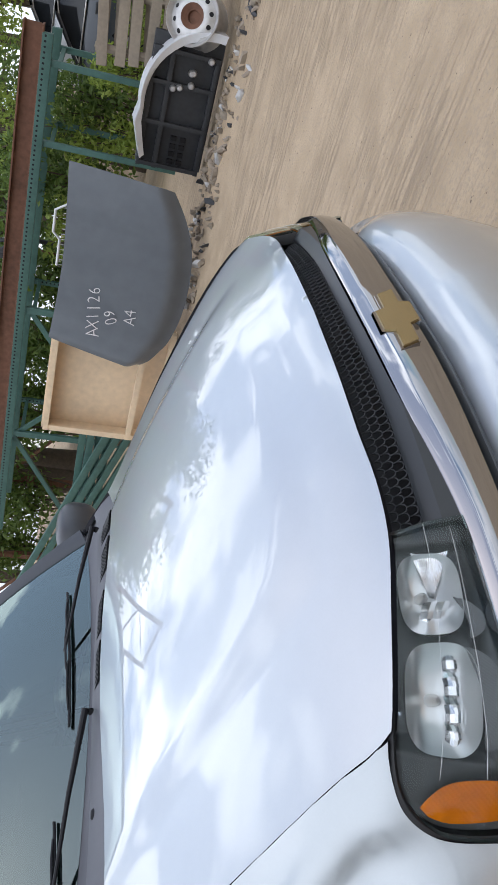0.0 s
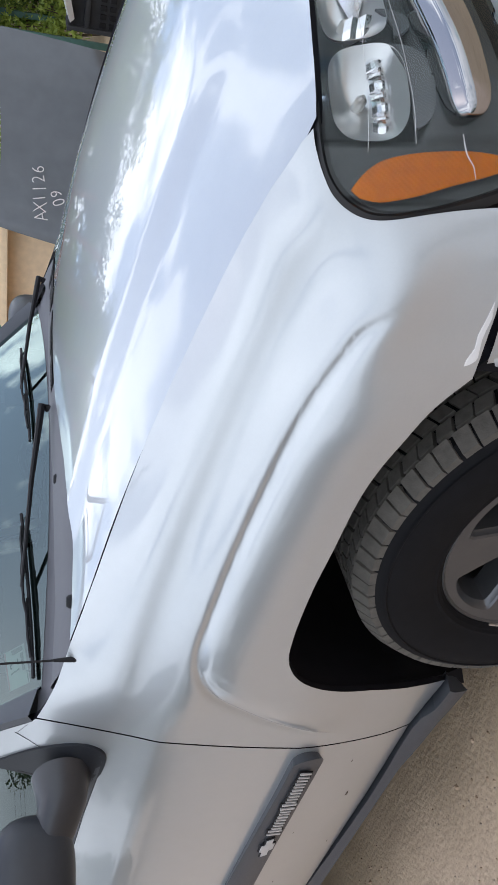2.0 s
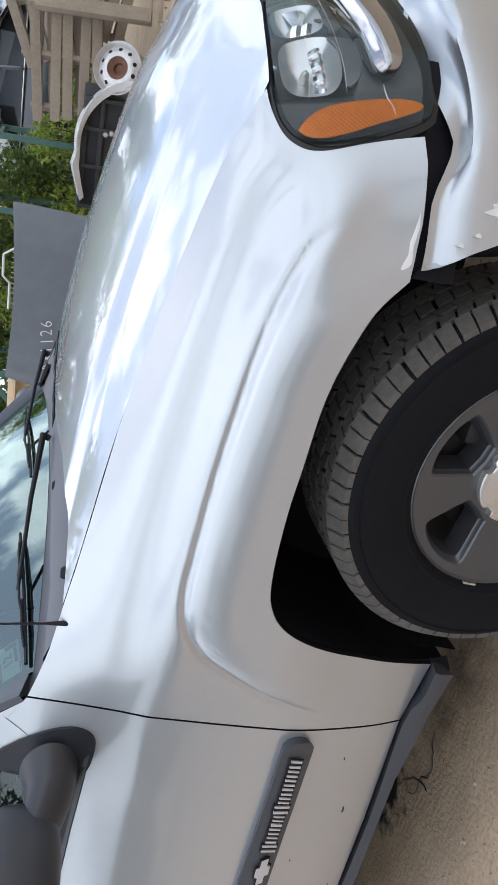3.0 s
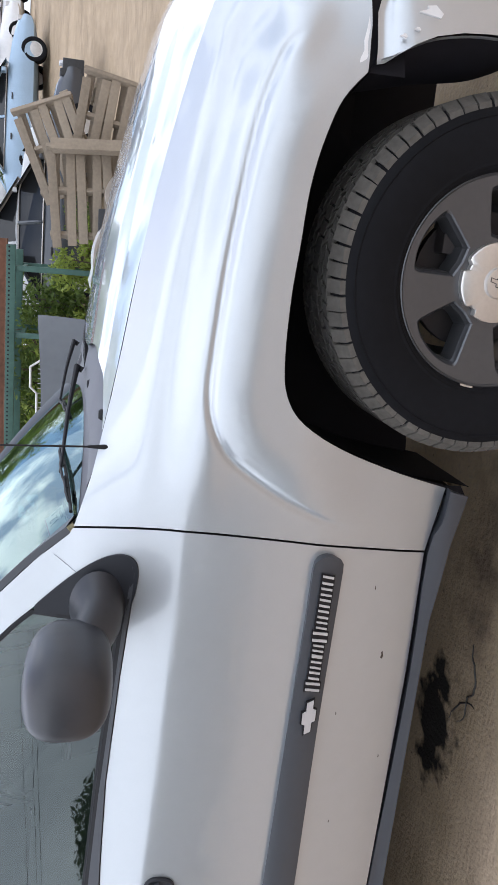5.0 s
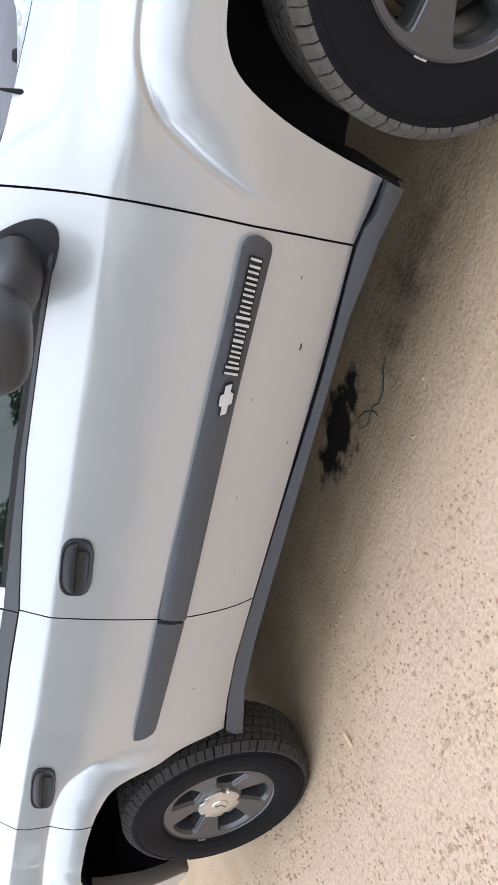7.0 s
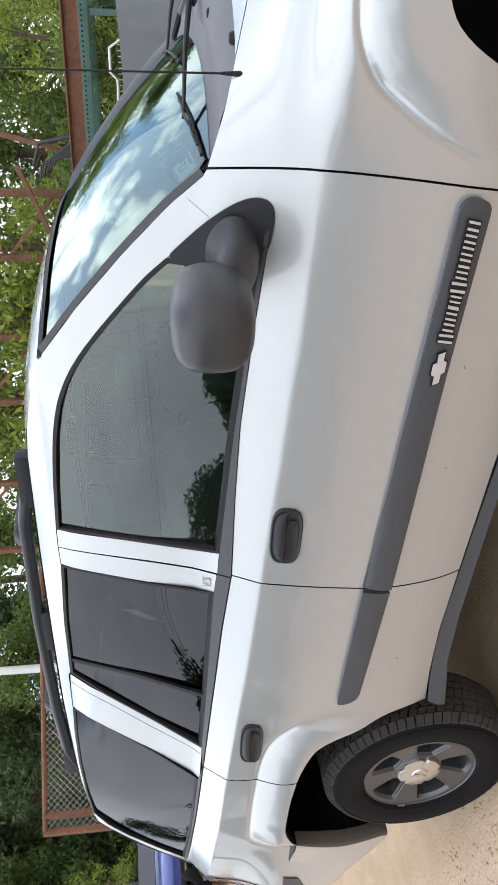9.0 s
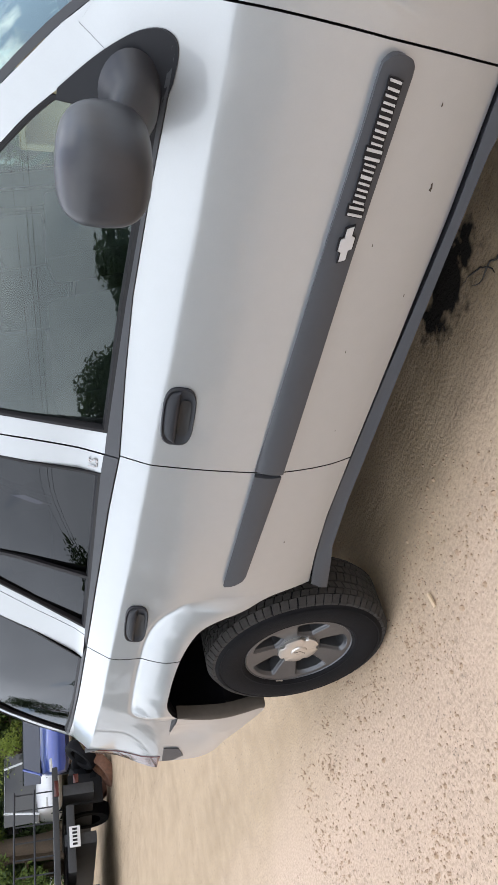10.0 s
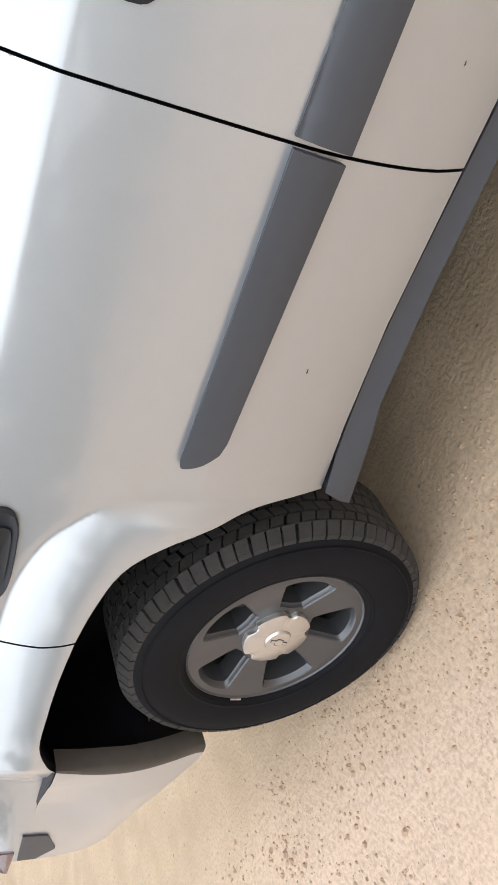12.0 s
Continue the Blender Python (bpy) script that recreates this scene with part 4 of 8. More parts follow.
    # wheel houses
    for cx, line in ((0.0, arch_f), (-2.87, [(-2.418, 0.40)] + arch_r + quarter[1:22] + [(-3.29, 0.60), (-3.345, 0.44)])):
        if cx == 0.0:
            line = [(-0.475, 0.345)] + line + [(0.40, 0.705)]
        bm = bmesh.new()
        rows = [[(x, sg * (side_y(x, z) + 0.012), z) for x, z in line], [(cx + (x - cx) * 1.04, sg * -0.86, 0.38 + (z - 0.38) * 1.05) for x, z in line], [(cx + (x - cx) * 1.04, sg * -0.52, 0.38 + (z - 0.38) * 1.05) for x, z in line], [(cx, sg * -0.50, 0.38)] * len(line)]
        loft(bm, rows)
        part("wheel_house", bm, LINER, car, "black plastic wheel-arch liner")
    bm = bmesh.new()
    loft(bm, [[(x, sg * y, z) for x, z in ((-0.44, 0.56), (-0.465, 0.44), (-0.48, 0.35), (-0.49, 0.30))] for y in (-0.80, -0.72, -0.50)])
    part("splash_panel", bm, LINER, car, "black splash panel behind the front wheel")

skin("roof", [(x, -0.001 + side_y(x, eave_z(x))) for x in (-3.45, -3.3, -3.1, -2.6, -2.0, -1.45, -1.35, -1.25, -1.18, -1.11)] + [(-1.065, -0.45), (-1.05, -0.25), (-1.045, 0), (-1.05, 0.25), (-1.065, 0.45)] + [(x, 0.001 - side_y(x, eave_z(x))) for x in (-1.11, -1.18, -1.25, -1.35, -1.45, -2.0, -2.6, -3.1, -3.3, -3.45)], on_roof, (0, 0, 1), PAINT, car, step=0.08)
hood_side = [(x, side_y(x, seam_z(x)) + 0.0015) for x in (-0.3, -0.1, 0.1, 0.2, 0.3, 0.4, 0.45, 0.5, 0.54, 0.565)]
hood_front = [(x, -y) for y, x, z in HOOD_LIP[:0:-1] if y < 0.765] + [(x, y) for y, x, z in HOOD_LIP if y < 0.765]
BACK_LINE = ((0.0, -0.300), (0.15, -0.290), (0.30, -0.262), (0.42, -0.248), (0.52, -0.254), (0.60, -0.285), (0.66, -0.318), (0.72, -0.350), (0.79, -0.392))
hood_back = [(spline(BACK_LINE, y), y) for y in (0.775, 0.72, 0.66, 0.60, 0.52, 0.42, 0.30, 0.15, 0.0)]
hood_back += [(x, -y) for x, y in hood_back[-2::-1]]
hood = skin("hood", hood_side + hood_front + [(x, -y) for x, y in hood_side[::-1]] + hood_back, on_hood, (0, 0, 1), PAINT, car, step=0.018, flange=0.012)
screen = skin("windscreen", [(0.0, -0.74), (0.0, 0.74), (1.0, 0.74), (1.0, -0.74)], screen_point, (1, 0, 1), SCREENGLASS, car, "slanted clear windscreen reflecting the sky", step=(0.1, 0.06), flange=0)
screen.visible_shadow = False
for sg in (-1, 1):
    bm = bmesh.new()
    pil = curved([(-0.605, 1.243), (-0.68, 1.320), (-0.80, 1.423), (-0.95, 1.540), (-1.09, 1.637)], 3)
    n = len(pil)
    edge = [Vector(screen_point(i / (n - 1), 0.745)) for i in range(n)]
    rows = [[(x, -sg * side_y(x, z), z) for x, z in pil], [(x + 0.012, sg * -(side_y(x, z) + 0.004), z + 0.010) for x, z in pil], [(p.x + 0.006, sg * p.y, p.z + 0.008) for p in edge], [(p.x - 0.004, sg * (p.y - 0.02), p.z - 0.004) for p in edge]]
    loft(bm, [[(x, abs(y) * sg, z) for x, y, z in r] for r in rows])
    part("screen_trim", bm, CLAD, car, "black windscreen edge trim")
bm = bmesh.new()
loft(bm, [[(lambda p: (p[0] + dx, p[1], p[2] + dz))(screen_point(1.0, y)) for y in [k * 0.06 for k in range(-12, 13)]] for dx, dz in ((0.02, -0.006), (0.012, 0.006), (-0.012, 0.010), (-0.03, 0.0))])
part("screen_trim", bm, BLACK, car, "black windscreen edge trim")

# tailgate and rear bumper face
bm = bmesh.new()
rows = []
for x, z in ((-3.45, 1.665), (-3.60, 1.55), (-3.72, 1.40), (-3.79, 1.24), (-3.805, 1.10), (-3.805, 0.84)):
    w = -side_y(x, z) - 0.004
    rows.append([(x - 0.05 * (1 - (y / w) ** 2), y, z) for y in [w * (k / 8 - 1) for k in range(17)]])
loft(bm, rows)
part("tailgate", bm, PAINT, car)
bm = bmesh.new()
loft(bm, [[(x - 0.13 * (1 - (y / 0.88) ** 4), y, z) for y in [0.88 * (k / 8 - 1) for k in range(17)]] for x, z in ((-3.68, 0.852), (-3.805, 0.842), (-3.825, 0.72), (-3.78, 0.63))])
part("rear_bumper", bm, PAINT, car)

# underside and engine bay, closed and dark
bm = bmesh.new()
box(bm, (-1.44, 0, 0.42), (1.92, 1.58, 0.12), bevel=0.02)
box(bm, (-1.5, 0, 0.50), (4.6, 0.98, 0.24), bevel=0.04)
box(bm, (0.12, 0, 0.80), (0.86, 1.0, 0.42), bevel=0.05)
part("chassis", bm, LINER, car, "dark underbody frame")
bm = bmesh.new()
tube(bm, [(0.0, -0.70, 0.37), (0.0, 0.70, 0.37)], 0.05, 10)
part("axle", bm, LINER, car)
bm = bmesh.new()
tube(bm, [(-2.87, -0.70, 0.37), (-2.87, 0.70, 0.37)], 0.055, 10)
part("axle", bm, LINER, car)

# cabin
bm = bmesh.new()
loft(bm, [[(x, y, z) for y in (-0.74, -0.4, 0, 0.4, 0.74)] for x, z in ((-0.56, 1.17), (-0.80, 1.16), (-0.95, 1.08), (-1.0, 0.9), (-0.95, 0.6))])
part("dashboard", bm, DASH, car)
bm = bmesh.new()
loft(bm, [[(x, y, z) for y in (-0.80, 0.80)] for x, z in ((-0.9, 0.56), (-3.7, 0.56), (-3.72, 0.80), (-3.8, 1.2))])
part("cabin_floor", bm, INTERIOR, car)


def seat(x, y, w, name):
    bm = bmesh.new()
    box(bm, (x + 0.02, y, 0.72), (0.50, w, 0.16), bevel=0.05)
    box(bm, (x - 0.29, y, 1.02), (0.13, w, 0.62), Euler((0, radians(-14), 0)).to_matrix().to_4x4(), bevel=0.05)
    ob = part(name, bm, INTERIOR, car, "grey cloth seat")
    for hy in ((y,) if w < 0.7 else (y - 0.36, y + 0.36)):
        bm = bmesh.new()
        box(bm, (x - 0.385, hy, 1.41), (0.10, 0.26, 0.17), Euler((0, radians(-10), 0)).to_matrix().to_4x4(), bevel=0.04)
        part("headrest", bm, INTERIOR, ob)


seat(-1.42, -0.38, 0.52, "seat")
seat(-1.42, 0.38, 0.52, "seat")
seat(-2.35, 0.0, 1.32, "rear_bench")
bm = bmesh.new()
m = Matrix.Translation((-1.04, 0.38, 1.10)) @ Euler((0, radians(-62), 0)).to_matrix().to_4x4()
lathe(bm, [(0.19 + 0.014 * math.cos(a), 0.014 * math.sin(a)) for a in [k * math.pi / 4 for k in range(8)]], 28, m, closed=True)
for a in (0.3, math.pi - 0.3, -math.pi / 2):
    tube(bm, [m @ Vector((0, 0, -0.02)), m @ Vector((0.185 * math.cos(a), 0.185 * math.sin(a), 0))], 0.014, 6)
part("steering_wheel", bm, BLACK, car)

# ---- wheels ----
def wheel(x, sg, turn, name="wheel"):
    """A five-spoked alloy wheel with its tyre; sg -1 is the car's right."""
    m = Matrix.Translation((x, sg * 0.80, 0.376)) @ (pose(0, 0, 0, 90) if sg < 0 else pose(0, 0, 0, -90))
    bm = bmesh.new()
    # barrel and lip
    lathe(bm, [(0.165, -0.10), (0.185, -0.09), (0.19, 0.03), (0.205, 0.06), (0.214, 0.090), (0.218, 0.1005), (0.222, 0.104), (0.229, 0.100), (0.229, 0.088), (0.220, 0.07)], 64, m)
    lathe(bm, [(0.03, 0.080), (0.090, 0.080), (0.096, 0.04)], 40, m)
    w = part(name, bm, ALLOY, car, "dull grey five-spoked alloy wheel", smooth=35)

    def dish(r):
        return 0.083 + 0.0175 * ramp(0.09, 0.215, r)
    # cast face: five spokes round five chamfered windows that widen to the rim
    bm = bmesh.new()
    win = curved([(0.092, -0.030), (0.098, -0.036), (0.160, -0.061), (0.176, -0.066), (0.186, -0.062), (0.198, -0.034), (0.202, 0.0), (0.198, 0.034), (0.186, 0.062), (0.176, 0.066), (0.160, 0.061), (0.098, 0.036), (0.092, 0.030), (0.088, 0.0)], 3)
    win.append(win[0])
    if math.dist(win[-1], win[-2]) < 1e-6:
        win.pop()
    for k in range(5):
        a0 = radians(turn + 72 * k)
        cx = 0.150
        line = []
        for px, py in win:
            dx, dy = px - cx, py
            lo, hi = 0.0, 4.0
            for _ in range(24):
                t = (lo + hi) / 2
                qx, qy = cx + dx * t, dy * t
                ok = 0.060 < math.hypot(qx, qy) < 0.223 and abs(math.atan2(qy, qx)) < radians(36)
                lo, hi = (t, hi) if ok else (lo, t)
            line.append((cx + dx * lo, dy * lo))

        for rr, sa in ((0.223, 1), (0.223, -1), (0.060, 1), (0.060, -1)):
            corner = (rr * math.cos(radians(36)), sa * rr * math.sin(radians(36)))
            k2 = min(range(len(line)), key=lambda i: math.dist(line[i], corner))
            line[k2] = corner

        def lay(pts, drop, grow=1.0):
            out = []
            for px, py in pts:
                qx, qy = cx + (px - cx) * grow, py * grow
                out.append(m @ Vector((qx * math.cos(a0) - qy * math.sin(a0), qx * math.sin(a0) + qy * math.cos(a0), dish(math.hypot(qx, qy)) - drop)))
            return out
        halfway = [((ax + bx) / 2, (ay + by) / 2) for (ax, ay), (bx, by) in zip(line, win)]
        loft(bm, [lay(line, 0), lay(halfway, 0), lay(win, 0, 1.03), lay(win, 0.0035, 0.97), lay(win, 0.010, 0.93), lay(win, 0.014, 0.88), lay(win, 0.060, 0.80)])
    bmesh.ops.remove_doubles(bm, verts=bm.verts, dist=0.0006)
    part("wheel_face", bm, ALLOY, w, "grey cast wheel face with five windows", smooth=24)
    # brake disc behind the spokes
    bm = bmesh.new()
    lathe(bm, [(0.03, 0.0), (0.15, 0.0), (0.15, -0.02), (0.03, -0.02)], 36, m)
    box(bm, m @ Vector((0.10, 0.06, 0.01)), (0.10, 0.06, 0.10), bevel=0.01)
    part("brake", bm, mat("brake_iron", (0.045, 0.04, 0.04), 0.6, 0.4) if "brake_iron" not in bpy.data.materials else bpy.data.materials["brake_iron"], w)
    # cap with five notches
    bm = bmesh.new()
    n, top, rim2, low = 80, [], [], []
    for i in range(n):
        a = 2 * math.pi * i / n
        d = abs((math.degrees(a) - turn) % 72 - 0 if (math.degrees(a) - turn) % 72 < 36 else 72 - (math.degrees(a) - turn) % 72)
        r = 0.084 - 0.011 * ramp(8, 6, d)
        top.append(m @ Vector((r * 0.95 * math.cos(a), r * 0.95 * math.sin(a), 0.099)))
        rim2.append(m @ Vector((r * math.cos(a), r * math.sin(a), 0.096)))
        low.append(m @ Vector((r * math.cos(a), r * math.sin(a), 0.078)))
    inner = [[m @ Vector((r * math.cos(2 * math.pi * i / n), r * math.sin(2 * math.pi * i / n), h)) for i in range(n)] for r, h in ((0.034, 0.1005), (0.031, 0.106), (0.027, 0.1075), (0.001, 0.1075))]
    loft(bm, [low, rim2, top] + inner, close=True)
    cap = part("hub_cap", bm, CAPM, w, "brushed silver hub cap")
    bm = bmesh.new()
    sh = [(-0.017, -0.0035), (-0.007, -0.0035), (-0.0055, -0.008), (0.0065, -0.008), (0.0085, -0.0035), (0.019, -0.0035), (0.017, 0.0035), (0.007, 0.0035), (0.0055, 0.008), (-0.0065, 0.008), (-0.0085, 0.0035), (-0.019, 0.0035)]
    rot = Matrix.Rotation(radians(turn + 8), 4, "Z")
    prism(bm, [(a * 1.35, b * 1.35) for a, b in sh], lambda a, b, h: m @ (rot @ Vector((a, b, 0.1075 + h))), 0.0010)
    bm.normal_update()
    rim_badge = part("cap_badge", bm, LAMPBACK, cap, "small dark-rimmed cross-shaped badge")
    bm = bmesh.new()
    prism(bm, inset([(a * 1.35, b * 1.35) for a, b in sh], 0.0016), lambda a, b, h: m @ (rot @ Vector((a, b, 0.1080 + h))), 0.0012)
    part("cap_badge", bm, CAPM, cap, smooth=0)
    # tyre: carcass, sidewall ring and tread blocks
    bm = bmesh.new()
    prof = [(0.218, 0.085), (0.222, 0.100), (0.232, 0.112), (0.262, 0.122), (0.300, 0.124), (0.325, 0.121), (0.343, 0.114), (0.354, 0.106), (0.3655, 0.094), (0.3685, 0.07), (0.3690, 0.0), (0.3685, -0.07), (0.3655, -0.094), (0.343, -0.114), (0.30, -0.124), (0.25, -0.118), (0.22, -0.09)]
    lathe(bm, prof, 96, m)
    lathe(bm, [(0.236, 0.1145), (0.239, 0.1165), (0.242, 0.1165), (0.245, 0.1165)], 96, m)
    lathe(bm, [(0.329, 0.1205), (0.331, 0.1222), (0.334, 0.1215)], 96, m)
    tyre = part("tyre", bm, TYRE, w, "worn black all-terrain tyre", smooth=28)
    bm = bmesh.new()

    def block(a, r0, h0, da, dh, skew, lean=0.0):
        vs = []
        for rr in (r0 - 0.006, r0 + 0.0085 - 0):
            k = 1.0 if rr < r0 else 0.93
            for qa, qh in ((-1, -1), (1, -1), (1, 1), (-1, 1)):
                ang = a + qa * da * k + skew * qh
                hh = h0 + qh * dh * k
                rad = rr - lean * max(0, abs(hh) - 0.085)
                vs.append(bm.verts.new(m @ Vector((rad * math.cos(ang), rad * math.sin(ang), hh))))
        for f in ((4, 5, 6, 7), (0, 1, 5, 4), (1, 2, 6, 5), (2, 3, 7, 6), (3, 0, 4, 7)):
            bm.faces.new([vs[i] for i in f])

    N = 68
    for i in range(N):
        a = 2 * math.pi * i / N
        step = 2 * math.pi / N
        for row, h0, dh, sk, off in ((0, 0.097, 0.0145, 0.006, 0), (1, 0.066, 0.0125, 0.012, 0.45), (2, 0.037, 0.0125, -0.012, 0.15), (3, 0.0, 0.0195, 0.010, 0.7), (4, -0.037, 0.0125, -0.012, 0.4), (5, -0.066, 0.0125, 0.012, 0.9), (6, -0.097, 0.0145, -0.006, 0.2)):
            jig = 0.10 * math.sin(i * 2.4 + row)
            block(a + step * (off + jig * 0.3), 0.369, h0, step * (0.45 + 0.02 * math.sin(i * 1.7)), dh, sk, 0.75 if row in (0, 6) else 0.0)
            if row in (0, 6):
                # short lugs over the shoulder
                block(a + step * (off + 0.02), 0.3585, math.copysign(0.1115, h0), step * 0.36, 0.0045, 0.0, 1.2)
    tagged(part("tread", bm, TREAD if x > -1 else TREAD_DARK, w, "dusty worn tread blocks", smooth=28), "dusty worn brown-grey tread blocks", kind="stuff")
    # balance weight on the lip
    bm = bmesh.new()
    for q in (-0.035, 0.035):
        mm = m @ Matrix.Rotation(radians(170) + q, 4, "Z") @ Matrix.Translation((0.2285, 0, 0.104))
        box(bm, (0, 0, 0), (0.010, 0.015, 0.006), mm, 0.001)
    part("balance_weight", bm, CAPM, w, "clipped-on grey balance weights")


wheel(0.0, -1, 66)
wheel(-2.87, -1, 65)
wheel(0.0, 1, 20)
wheel(-2.87, 1, 40)

# ---- nose: grille, bar, lamps ----
U_L = along(0.525)


def nose_fall(u):
    return -0.045 * (min(abs(u), 0.85) / 0.85) ** 2


def strip(name, prof, u0, u1, material, parent=None, label="", n=40):
    """A band along the nose with the section prof of (h, z)."""
    bm = bmesh.new()
    loft(bm, [[nose_at(u0 + (u1 - u0) * k / n, z + nose_fall(u0 + (u1 - u0) * k / n), h) for k in range(n + 1)] for h, z in prof])
    return part(name, bm, material, parent or car, label, smooth=35)


GRILLEBLACK = mat("grille_black", (0.016, 0.016, 0.018), 0.45, spread=0.15)
GRILLEGREY = mat("grille_grey", (0.026, 0.029, 0.031), 0.36, spread=0.06)
grille = strip("grille", [(-0.045, 0.958), (-0.085, 0.945), (-0.10, 0.90), (-0.10, 0.75), (-0.04, 0.70)], -along(0.58), along(0.58), GRILLEBLACK, label="black mesh grille")
strip("grille_ledge", [(-0.034, 0.868), (-0.026, 0.895), (-0.020, 0.900), (-0.013, 0.898), (0.004, 0.888), (0.004, 0.85)], -U_L, U_L, GRILLEGREY, grille, "dark grey grille ledge")
strip("grille_ledge", [(-0.05, 0.800), (-0.016, 0.797), (-0.010, 0.790), (-0.016, 0.782), (-0.05, 0.776)], -U_L, U_L, GRILLEGREY, grille, "dark grey grille ledge")


def mesh_band(h0, z0, h1, z1, rows):
    """Hexagonal wire mesh on a sloping band."""
    bm = bmesh.new()
    du = 0.0165
    cols = int(2 * U_L / du)
    for r in range(rows):
        for c in range(cols):
            def at(cu, cr):
                u = -U_L + cu * du
                t = cr / rows
                return Vector(nose_at(u, z0 + (z1 - z0) * t + nose_fall(u), h0 + (h1 - h0) * t))
            o = 0.5 * (r % 2)
            p = [at(c + o, r), at(c + o + 0.2, r + 0.5), at(c + o + 0.5, r + 0.62), at(c + o + 0.8, r + 0.5), at(c + o + 1, r), at(c + o + 0.5, r + 1)]
            for a, b in ((0, 1), (1, 2), (2, 3), (3, 4), (2, 5)):
                tube(bm, [p[a], p[b]], 0.0013, 4, caps=False)
    part("mesh", bm, GRILLEBLACK, grille, "black wire mesh insert", smooth=0)


mesh_band(-0.062, 0.944, -0.027, 0.891, 5)
mesh_band(-0.050, 0.782, -0.040, 0.738, 4)

BAR_TOP = ((0, 0.893), (0.20, 0.889), (0.31, 0.881), (0.42, 0.864), (0.51, 0.850), (0.60, 0.839), (0.66, 0.832), (0.73, 0.823), (0.79, 0.815))
BAR_LOW = ((0, 0.816), (0.20, 0.812), (0.33, 0.806), (0.43, 0.801), (0.55, 0.793), (0.66, 0.786), (0.73, 0.780), (0.79, 0.776))
BAR_SECT = ((-0.016, 0.97), (0.000, 0.992), (0.004, 1.0), (0.008, 0.985), (0.0118, 0.945), (0.0155, 0.90), (0.0190, 0.855), (0.0215, 0.82), (0.0225, 0.78), (0.0200, 0.40), (0.0160, 0.12), (0.0145, 0.06), (0.0100, 0.015), (0.002, 0.0), (-0.014, 0.02))


def bar_row(u, squeeze=1.0, depth=1.0):
    y = spline(CONTOUR_Y[::5], abs(u))
    hi, lo = spline(BAR_TOP, min(y, 0.79)), spline(BAR_LOW, min(y, 0.79))
    zm = (hi + lo) / 2
    return [nose_at(u, zm + (lo + (hi - lo) * f - zm) * squeeze, h * depth if h > 0 else h) for h, f in BAR_SECT]


bm = bmesh.new()
UE = 0.796
stations = [(-UE - d, sq, dp) for d, sq, dp in ((0.026, 0.30, 0.7), (0.0245, 0.55, 0.85), (0.021, 0.74, 0.95), (0.014, 0.90, 1.0), (0.006, 0.98, 1.0))]
stations = stations + [(-UE + 2 * UE * k / 72, 1.0, 1.0) for k in range(73)] + [(-u, sq, dp) for u, sq, dp in stations[::-1]]
vs = loft(bm, [bar_row(*s) for s in stations])
bm.faces.new(vs[0])
bm.faces.new(vs[-1])
bar = part("chrome_bar", bm, CHROME, car, "polished chrome bar across the nose", smooth=40)
bm = bmesh.new()
sh = [(-0.082, -0.013), (-0.032, -0.013), (-0.025, -0.029), (0.036, -0.029), (0.043, -0.013), (0.090, -0.013), (0.080, 0.013), (0.030, 0.013), (0.023, 0.029), (-0.038, 0.029), (-0.045, 0.013), (-0.092, 0.013)]
prism(bm, inset(sh, -0.004), lambda a, b, h: nose_at(a - 0.11, 0.849 + b, 0.0135 + h), 0.010)
part("badge_rim", bm, CHROME, bar, "chrome badge surround", smooth=20)
bm = bmesh.new()
prism(bm, sh, lambda a, b, h: nose_at(a - 0.11, 0.849 + b, 0.0230 + h), 0.004)
part("badge", bm, GOLD, bar, "plain gold cross-shaped badge", smooth=20)

SCRATCH = mat("pale_scratch", (0.55, 0.56, 0.56), 0.4, spread=0.0)
FLUTE = mat("ribbed_lamp_panel", (0.10, 0.105, 0.11), 0.35, 0.5, spread=0.1, scale=60)
LENS_LINE = curved([(0.541, 0.934), (0.594, 0.940), (0.642, 0.9445), (0.70, 0.949), (0.764, 0.9525), (0.815, 0.9515), (0.845, 0.949), (0.880, 0.940), (0.905, 0.925), (0.920, 0.905), (0.926, 0.885), (0.924, 0.85), (0.911, 0.799), (0.895, 0.752), (0.886, 0.737)], 3) + curved([(0.868, 0.732), (0.843, 0.734), (0.799, 0.741), (0.718, 0.749), (0.616, 0.757), (0.562, 0.762)], 3) + [(0.538, 0.772), (0.531, 0.80), (0.527, 0.848), (0.531, 0.89)]
AMBER_LINE = curved([(0.899, 0.916), (0.886, 0.908), (0.871, 0.894), (0.861, 0.875), (0.854, 0.840), (0.852, 0.793), (0.856, 0.762), (0.864, 0.746), (0.873, 0.749), (0.882, 0.772), (0.8925, 0.809), (0.9045, 0.846), (0.912, 0.883), (0.908, 0.906)], 4)
